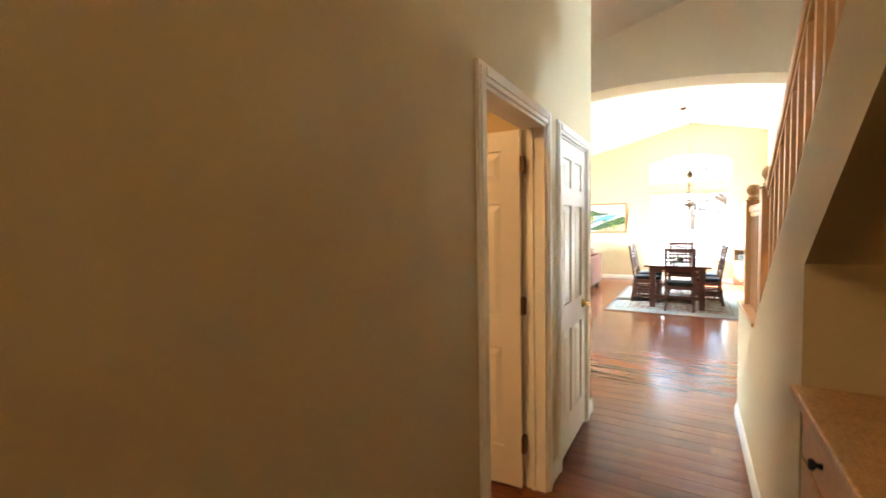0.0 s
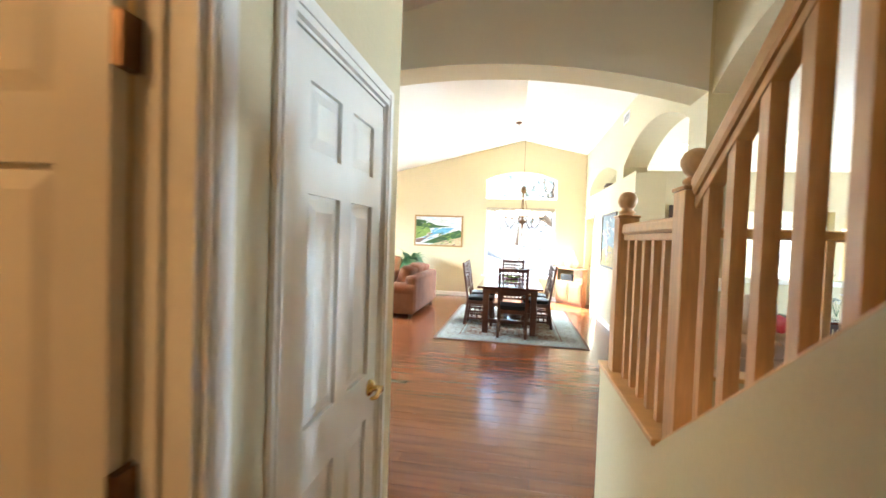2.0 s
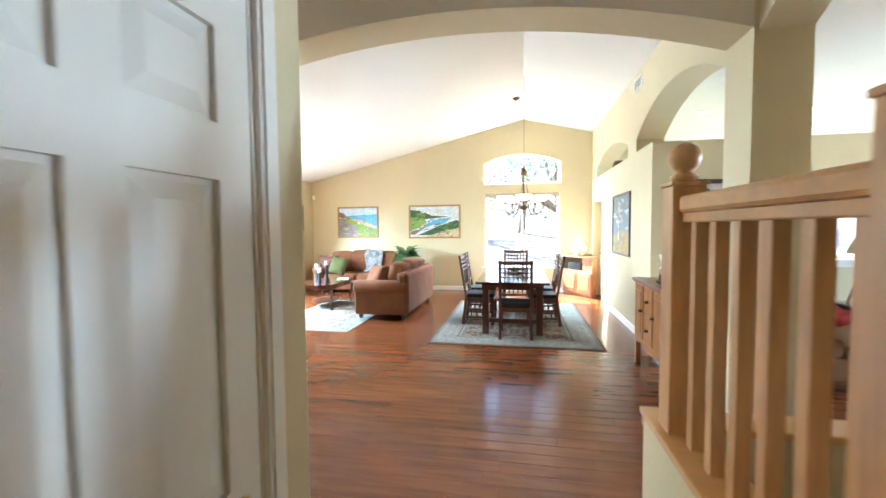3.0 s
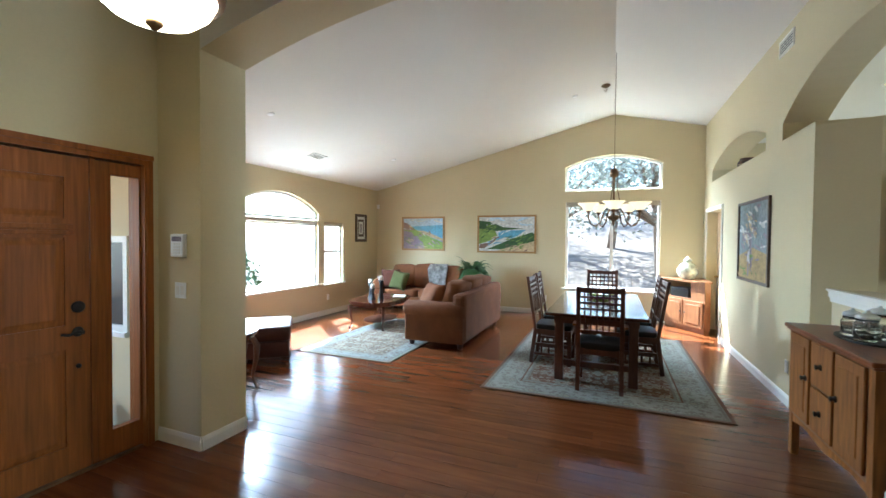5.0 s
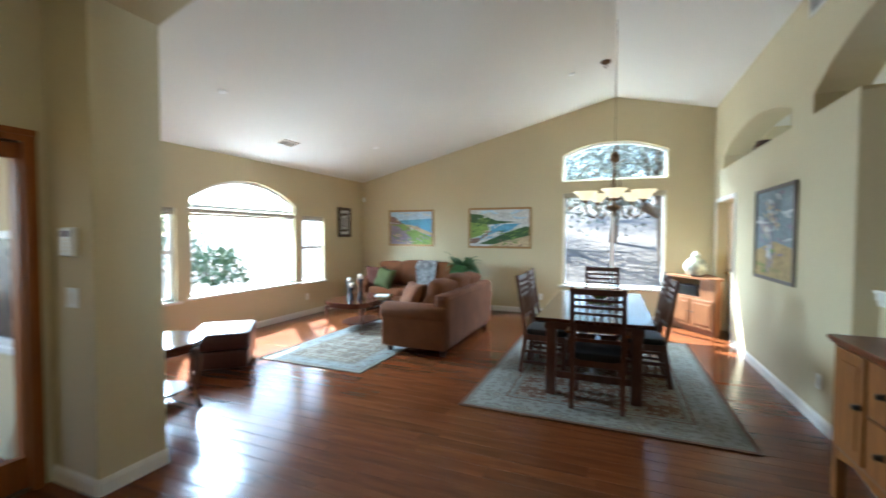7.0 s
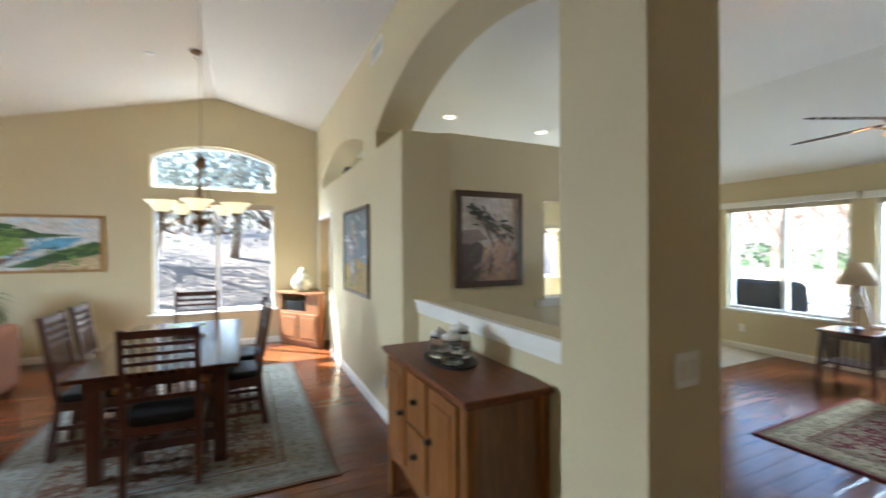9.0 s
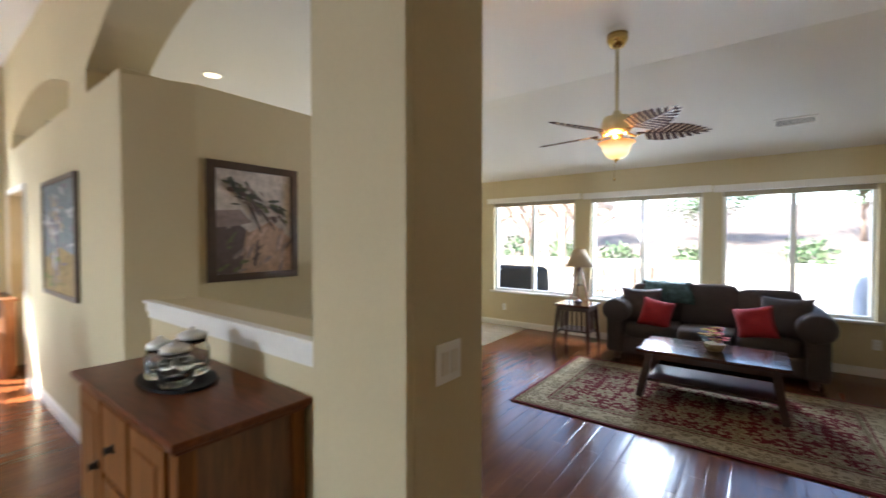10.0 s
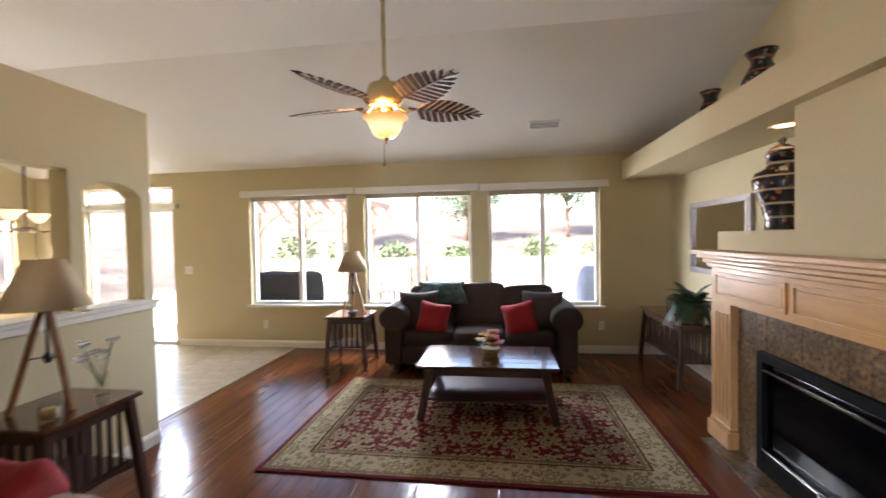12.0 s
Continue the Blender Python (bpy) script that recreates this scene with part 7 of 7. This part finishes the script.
g = Mesh()
xs = [-900, -300, -120, -60, -40, -30, -24, -18, -14, -11, -9, -7, -5] + list(range(-3, 31, 2)) + [33, 37, 42, 50, 80, 150, 400, 900]
ys = [-900, -300, -100, -40, -20, -10] + list(range(-6, 60, 2)) + [70, 100, 200, 500, 900]
grid = [[g.bm.verts.new((x, y, hill(x, y))) for x in xs] for y in ys]
for j in range(len(ys) - 1):
    for i in range(len(xs) - 1):
        g.bm.faces.new((grid[j][i], grid[j][i + 1], grid[j + 1][i + 1], grid[j + 1][i])).smooth = True
setting("ground", g, SOIL, "dry ground with leaf litter on a slope", "ground")
setting("pavement_patio", Mesh().box(XK + 0.16, 22, 0, 17, -0.28, -0.02), CONC, "pale concrete patio behind the house", "pavement")
setting("pavement_side", Mesh().box(-5.2, XK, 13.95, 16.5, -0.28, -0.03), CONC, "pale concrete walk along the house", "pavement")
setting("pavement_entry", Mesh().box(-9.5, -2.76, 3.5, 7.1, -0.28, -0.02), mat("entry_tile", (0.42, 0.27, 0.18), 0.6, grain=0.15, grain_scale=10, stain=0.15), "terracotta entry porch", "pavement")
setting("pavement_yard", Mesh().box(-9.0, -4.9, 7.1, 14.5, -0.28, -0.05), CONC, "pale concrete terrace beside the house", "pavement")
setting("roof", Mesh().prism([(-5.5, 2.95), (RIDGE, 4.35), (2.27, 3.95), (2.27, 4.1), (RIDGE, 4.5), (-5.5, 3.1)], -1.4, 14.5, "y").prism([(2.27, 3.6), (XC, 3.6), (8.5, 2.75), (8.5, 2.9), (XC, 3.75), (2.27, 3.75)], -1.4, 14.5, "y"), mat("roof_tile", (0.25, 0.14, 0.09), 0.9, grain=0.2), "brown tiled roof of the house", "roof")

OAKLEAF = mat("oak_leaf", (0.20, 0.22, 0.19), 0.7, grain=0.4, grain_scale=3, rand=0.25)
BARK = mat("oak_bark", (0.13, 0.09, 0.065), 0.9, grain=0.4, grain_scale=12, bump=0.9, bump_scale=20)


def tree(x, y, h, spread, seed, leaves=900, leaf=0.16, material=None, name="oak_tree", label="grey-green oak tree on the slope"):
    rng = random.Random(seed)
    t = thing(name, pose(x, y, hill(x, y) - 0.1), label, "tree")
    g = Mesh()
    lean = Vector((rng.uniform(-0.12, 0.12), rng.uniform(-0.12, 0.12), 1))
    top = lean * h * 0.55
    g.tube([(0, 0, 0), lean * h * 0.18, lean * h * 0.36 + Vector((rng.uniform(-.15, .15), rng.uniform(-.15, .15), 0)), top], [0.026 * h, 0.020 * h, 0.017 * h, 0.012 * h], 9)
    tips = []
    for i in range(9):
        a = 2 * math.pi * i / 9 + rng.uniform(-0.4, 0.4)
        s = lean * h * rng.uniform(0.28, 0.55)
        e = s + Vector((math.cos(a) * spread * rng.uniform(0.5, 1.0), math.sin(a) * spread * rng.uniform(0.5, 1.0), h * rng.uniform(0.12, 0.42)))
        mid = (s + e) / 2 + Vector((0, 0, h * 0.05))
        g.tube([s, mid, e], [0.016 * h, 0.010 * h, 0.004 * h], 6)
        tips += [mid, e, (mid + e) / 2]
    part("trunk", g, BARK, t)
    vs, fs = [], []
    for i in range(leaves):
        c = rng.choice(tips) + Vector((rng.gauss(0, 0.26), rng.gauss(0, 0.26), rng.gauss(0, 0.20))) * spread
        u = Vector((rng.gauss(0, 1), rng.gauss(0, 1), rng.gauss(0, 0.6))).normalized()
        v = u.cross(Vector((rng.gauss(0, 1), rng.gauss(0, 1), rng.gauss(0, 1)))).normalized()
        s = leaf * rng.uniform(0.5, 1.3)
        o = len(vs)
        vs += [c - u * s, c + v * s * 0.55, c + u * s, c - v * s * 0.55]
        fs.append((o, o + 1, o + 2, o + 3))
    me = bpy.data.meshes.new("crown")
    me.from_pydata([tuple(q) for q in vs], [], fs)
    me.materials.append(material or OAKLEAF)
    cr = new("crown", me)
    cr.parent = t
    return t


for i, (x, y, h, s) in enumerate(((-1.6, 20.5, 5.5, 2.6), (2.2, 22.0, 6.5, 3.0), (0.5, 26.5, 8.0, 3.4), (5.0, 25.0, 7.0, 3.0), (-4.5, 27.0, 7.0, 3.2), (-8.5, 24.0, 6.5, 3.0), (9.0, 29.0, 7.5, 3.4), (3.0, 34.0, 8.0, 3.8), (-2.5, 36.0, 8.0, 3.8))):
    tree(x, y, h, s, 20 + i, 5200, 0.085)
BUSHG = mat("garden_leaf", (0.075, 0.125, 0.05), 0.6, grain=0.4, grain_scale=4)


def bush(x, y, r, h, seed, material=None, label="rounded green garden shrub"):
    rng = random.Random(seed)
    t = thing("shrub", pose(x, y, max(hill(x, y), -0.3)), label, "shrub")
    g = Mesh()
    for i in range(7):
        a = i * 0.9
        g.tube([(0, 0, 0), (0.3 * r * math.cos(a), 0.3 * r * math.sin(a), h * 0.4), (0.6 * r * math.cos(a), 0.6 * r * math.sin(a), h * 0.75)], [0.025, 0.018, 0.008], 5)
    part("stems", g, BARK, t)
    vs, fs = [], []
    for i in range(520):
        a, q, z = rng.uniform(0, 6.283), math.sqrt(rng.uniform(0.05, 1)), rng.uniform(0.08, 1)
        w = r * q * (1 - 0.55 * z * z) * rng.uniform(0.75, 1.1)
        c = Vector((w * math.cos(a), w * math.sin(a), h * z * rng.uniform(0.8, 1.08)))
        u = Vector((rng.gauss(0, 1), rng.gauss(0, 1), rng.gauss(0, 1))).normalized()
        v = u.cross(Vector((rng.gauss(0, 1), rng.gauss(0, 1), rng.gauss(0, 1)))).normalized()
        s = 0.11 * rng.uniform(0.6, 1.3)
        o = len(vs)
        vs += [c - u * s, c + v * s * 0.6, c + u * s, c - v * s * 0.6]
        fs.append((o, o + 1, o + 2, o + 3))
    me = bpy.data.meshes.new("foliage")
    me.from_pydata([tuple(q) for q in vs], [], fs)
    me.materials.append(material or BUSHG)
    new("foliage", me).parent = t
    return t


for i, (x, y, r, h) in enumerate(((20.4, 16.0, 1.4, 2.0), (20.2, 13.6, 1.3, 1.8), (20.6, 11.4, 1.2, 1.6), (20.8, 8.4, 1.3, 1.5), (20.6, 5.0, 1.2, 1.8), (21.5, 2.0, 1.3, 1.9), (-13, 9.5, 1.4, 1.5), (-14, 13.0, 1.6, 1.6), (-16, 17.0, 2.0, 2.0), (-12.5, 16.2, 1.3, 1.3))):
    bush(x, y, r, h, 60 + i)
for i, (x, y, h, s) in enumerate(((31, 9.0, 5.0, 2.6), (29, 17.5, 6.5, 3.0), (32, 2.0, 5.5, 2.6), (-22, 15, 5.0, 2.6), (-26, 22, 5.5, 3.0))):
    tree(x, y, h, s, 90 + i, 4200, 0.11, BUSHG, "garden_tree", "leafy green tree beyond the garden")

# terracotta pots on the side walk
for x in (0.95, 1.32):
    p = thing("terracotta_pot", pose(x, 15.4, -0.03), "terracotta flower pot on the walk", "pot", "pots on the walk")
    part("body", Mesh().lathe([(0.14, 0), (0.20, 0.30), (0.22, 0.30), (0.22, 0.36), (0.19, 0.36), (0.17, 0.30), (0.0, 0.29)], seg=18), mat("terracotta", (0.45, 0.16, 0.08), 0.8, stain=0.15) if x < 1 else bpy.data.materials["terracotta"], p)

# wall of the terrace and the pergola
TIMBER = mat("weathered_timber", (0.28, 0.20, 0.14), 0.8, grain=0.25, grain_scale=14, stretch=(1, 6, 6), stain=0.15)
pg = thing("pergola", pose(0, 0, 0), "timber pergola with curved braces on the patio", "pergola")
for x in (13.4, 16.2):
    for y in (11.1, 13.6):
        part("post", Mesh().box(x - 0.09, x + 0.09, y - 0.09, y + 0.09, -0.02, 2.35, 0.01), TIMBER, pg)
        for s in (-1, 1):
            part("brace", Mesh().tube([(x, y + s * 0.05, 1.65), (x, y + s * 0.22, 1.98), (x, y + s * 0.55, 2.22), (x, y + s * 0.75, 2.30)], 0.05, 6), TIMBER, pg)
    part("beam", Mesh().box(x - 0.06, x + 0.06, 10.5, 14.6, 2.35, 2.58, 0.01), TIMBER, pg)
for k in range(9):
    y = 10.6 + 0.48 * k
    part("rafter", Mesh().box(12.9, 16.8, y - 0.03, y + 0.03, 2.58, 2.74, 0.005), TIMBER, pg)
cv = mat("grill_cover", (0.006, 0.006, 0.007), 0.9, specular=0.1, stain=0.2, bump=0.5, bump_scale=6)
gr = thing("covered_grill", pose(9.9, 10.85, -0.02), "barbecue grill under a black cover", "grill")
part("cover", Mesh().pillow(0, 0, 0.46, 0.36, 0.68, 0.47, e=0.2, nu=32, sag=0.03), cv, gr)
gr = thing("covered_grill", pose(10.2, 4.9, -0.02), "small grill under a blue grey cover", "grill")
part("cover", Mesh().pillow(0, 0, 0.5, 0.30, 0.32, 0.52, e=0.35, nu=24, sag=0.05), mat("blue_cover", (0.16, 0.19, 0.25), 0.7, stain=0.2, bump=0.4, bump_scale=6), gr)


def patio_chair(m):
    c = thing("patio_chair", m, "pale wooden slatted patio chair", "chair", "patio chairs")
    for u in (-1, 1):
        for v in (-1, 1):
            part("leg", Mesh().box(u * 0.25 - 0.025, u * 0.25 + 0.025, v * 0.24 - 0.025, v * 0.24 + 0.025, 0, 0.44 if v < 0 else 0.9), TIMBER, c)
    part("seat", Mesh().box(-0.27, 0.27, -0.27, 0.27, 0.42, 0.45, 0.004), TIMBER, c)
    for k in range(6):
        x = -0.20 + 0.08 * k
        part("slat", Mesh().box(x - 0.022, x + 0.022, 0.23, 0.25, 0.45, 0.9), TIMBER, c)
    return c


first_chair = patio_chair(pose(10.7, 9.2, -0.02, 0, 0, 70))
copy_thing(first_chair, pose(11.4, 8.3, -0.02, 0, 0, -40))
PLANTER = mat("stucco", (0.45, 0.38, 0.28), 0.9, grain=0.1, grain_scale=30, bump=0.5)
setting("wall_garden", Mesh().box(18.4, 18.65, 0.5, 17.0, -0.02, 0.75, 0.02), PLANTER, "low stucco garden wall round the patio", "wall")
setting("wall_porch", Mesh().box(-5.6, -5.4, 3.5, 8.0, -0.02, 0.9).box(-5.6, -5.4, 3.5, 8.0, 2.2, 2.9), PLANTER, "stucco porch wall", "wall")

# window and ornaments on the porch, seen through the side light
pw_ = tagged(new("window_porch"), "white framed window in the porch wall", "window", kind="structure")
pg_ = rect_frame(Mesh(), "y", YA0 + 0.01, -3.75, -2.93, 0.78, 1.53, 0.05, -0.03, 0.0).box(-3.75, -2.93, YA0 - 0.04, YA0 + 0.01, 0.74, 0.78, 0.004)
part("window_frame", pg_, VINYL, pw_)
part("pane", Mesh().box(-3.70, -2.98, YA0 - 0.004, YA0 + 0.008, 0.83, 1.48), mat("screened_glass", (0.05, 0.055, 0.065), 0.25, grain=0.1, grain_scale=6), pw_)
orn = thing("garden_pot", pose(-2.98, 6.93, -0.02), "small grey glazed pot beside the front door", "pot")
part("body", Mesh().lathe([(0.05, 0), (0.08, 0.03), (0.085, 0.09), (0.06, 0.13), (0.07, 0.15), (0.06, 0.148), (0.0, 0.10)], seg=18), mat("blue_grey_glaze", (0.16, 0.19, 0.22), 0.3, grain=0.4, grain_scale=20), orn)
st = thing("wooden_birdhouse", pose(-3.12, 6.98, -0.02), "small brown arched wooden ornament beside the front door", "ornament")
part("body", Mesh().prism([(-0.05, 0), (0.05, 0), (0.05, 0.2), (0.0, 0.27), (-0.05, 0.2)], -0.04, 0.04, "y"), mat("ornament_wood", (0.20, 0.12, 0.07), 0.7, grain=0.2), st)


# ---- floor boards and tiles ----
def board_mat():
    m = bpy.data.materials.new("hand_scraped_boards")
    m.use_nodes = True
    nt = m.node_tree
    n, l = nt.nodes, nt.links
    b = n["Principled BSDF"]
    tc, oi, geo = n.new("ShaderNodeTexCoord"), n.new("ShaderNodeObjectInfo"), n.new("ShaderNodeNewGeometry")
    pos = n.new("ShaderNodeMapping")
    pos.inputs["Scale"].default_value = (0.7, 6.0, 6.0)
    l.new(geo.outputs["Position"], pos.inputs["Vector"])
    rnd = n.new("ShaderNodeMath")
    rnd.operation = "ADD"
    l.new(oi.outputs["Random"], rnd.inputs[0])
    l.new(geo.outputs["Random Per Island"], rnd.inputs[1])
    fr = n.new("ShaderNodeMath")
    fr.operation = "FRACT"
    l.new(rnd.outputs[0], fr.inputs[0])
    n1 = n.new("ShaderNodeTexNoise")
    n1.noise_dimensions = "4D"
    n1.inputs["Scale"].default_value = 3.0
    n1.inputs["Detail"].default_value = 6
    l.new(pos.outputs[0], n1.inputs["Vector"])
    w = n.new("ShaderNodeMath")
    w.operation = "MULTIPLY"
    w.inputs[1].default_value = 37.0
    l.new(fr.outputs[0], w.inputs[0])
    l.new(w.outputs[0], n1.inputs["W"])
    ramp = n.new("ShaderNodeValToRGB")
    ramp.color_ramp.elements[0].position, ramp.color_ramp.elements[0].color = 0.3, (0.100, 0.029, 0.010, 1)
    ramp.color_ramp.elements[1].position, ramp.color_ramp.elements[1].color = 0.75, (0.185, 0.058, 0.019, 1)
    l.new(n1.outputs["Fac"], ramp.inputs[0])
    hs = n.new("ShaderNodeHueSaturation")
    mr = n.new("ShaderNodeMapRange")
    mr.inputs["To Min"].default_value, mr.inputs["To Max"].default_value = 0.82, 1.18
    l.new(fr.outputs[0], mr.inputs["Value"])
    l.new(mr.outputs[0], hs.inputs["Value"])
    l.new(ramp.outputs[0], hs.inputs["Color"])
    l.new(hs.outputs[0], b.inputs["Base Color"])
    wv = n.new("ShaderNodeTexWave")
    wv.bands_direction = "Y"
    wv.inputs["Scale"].default_value = 7.4
    wv.inputs["Distortion"].default_value = 0.7
    wv.inputs["Detail"].default_value = 1.0
    wv.inputs["Detail Scale"].default_value = 0.35
    sq = n.new("ShaderNodeMapping")
    sq.inputs["Scale"].default_value = (0.35, 1.0, 1.0)
    l.new(geo.outputs["Position"], sq.inputs["Vector"])
    l.new(sq.outputs[0], wv.inputs["Vector"])
    l.new(w.outputs[0], wv.inputs["Phase Offset"])
    bp = n.new("ShaderNodeBump")
    bp.inputs["Strength"].default_value = 1.0
    bp.inputs["Distance"].default_value = 0.00022
    l.new(wv.outputs["Fac"], bp.inputs["Height"])
    l.new(bp.outputs[0], b.inputs["Normal"])
    r2 = n.new("ShaderNodeMapRange")
    r2.inputs["To Min"].default_value, r2.inputs["To Max"].default_value = 0.15, 0.22
    l.new(n1.outputs["Fac"], r2.inputs["Value"])
    l.new(r2.outputs[0], b.inputs["Roughness"])
    b.inputs["Specular IOR Level"].default_value = 0.26
    return m


BOARD = board_mat()
BW = 0.125


def board_mesh(length):
    """A floor board with a gently crowned, eased top, from x=0 to length."""
    prof = [(0.0005, -0.012), (0.0005, -0.0008), (0.003, -0.0002), (0.03, 0.0), (BW / 2, 0.0002), (BW - 0.03, 0.0), (BW - 0.003, -0.0002), (BW - 0.0005, -0.0008), (BW - 0.0005, -0.012)]
    e = 0.0005
    vs, fs = [], []
    for x in (e, length - e):
        vs += [(x, y, z) for y, z in prof]
    k = len(prof)
    for i in range(k - 1):
        fs.append((i, i + 1, k + i + 1, k + i))
    fs += [tuple(range(k)), tuple(range(2 * k - 1, k - 1, -1))]
    return vs, fs


floor = bpy.data.objects["floor"]
shared = {}
rest_v, rest_f = [], []
rng = random.Random(11)
for row in range(int((YE + 1.1) / BW) + 1):
    y = -1.1 + BW * row
    x = XW0 - rng.uniform(0, 1.2)
    end = XK if y < 9.52 else XR + 0.35
    while x < end:
        length = rng.choice((0.6, 0.9, 1.2, 1.2, 1.5, 1.8))
        near = -2.2 < x + length / 2 < 1.9 and 2.6 < y < 9.0
        if near:
            if length not in shared:
                vs, fs = board_mesh(length)
                me = bpy.data.meshes.new("board")
                me.from_pydata(vs, [], fs)
                for p in me.polygons:
                    p.use_smooth = p.normal.z > 0.5
                me.materials.append(BOARD)
                shared[length] = me
            ob = new("board", shared[length])
            ob.parent = floor
            ob.location = (x, y, -rng.uniform(0.0, 0.0004))
        else:
            vs, fs = board_mesh(min(length, end - x) if end - x > 0.02 else 0.02)
            o = len(rest_v)
            dz = -rng.uniform(0.0, 0.0004)
            rest_v += [(a + x, b + y, c + dz) for a, b, c in vs]
            rest_f += [tuple(o + i for i in f) for f in fs]
        x += length
me = bpy.data.meshes.new("boards")
me.from_pydata(rest_v, [], rest_f)
for p in me.polygons:
    p.use_smooth = p.normal.z > 0.5
me.materials.append(BOARD)
rest = new("boards", me)
rest.parent = floor
tagged(rest, kind="stuff")

TILEM = mat("beige_floor_tile", (0.50, 0.42, 0.31), 0.25, grain=0.12, grain_scale=9, stain=0.12, stain_scale=2.5, rand=0.06, coat=0.2)
tiles = tagged(Mesh().box(2.44, XK, 9.528, YE, -0.012, 0.001).done("floor_kitchen", mat("grout", (0.35, 0.30, 0.23), 0.9, grain=0.1)), "beige ceramic tile floor of the kitchen", "floor", kind="structure")
g = Mesh().box(0.002, 0.448, 0.002, 0.448, 0.001, 0.006, 0.002)
first = g.done("tile", TILEM, tiles)
first.location = (XK - 0.45, 9.528, 0)
for i in range(12):
    for j in range(9):
        if i or j:
            ob = new("tile", first.data)
            ob.parent = tiles
            ob.location = (XK - 0.45 * (i + 1), 9.528 + 0.45 * j, 0)
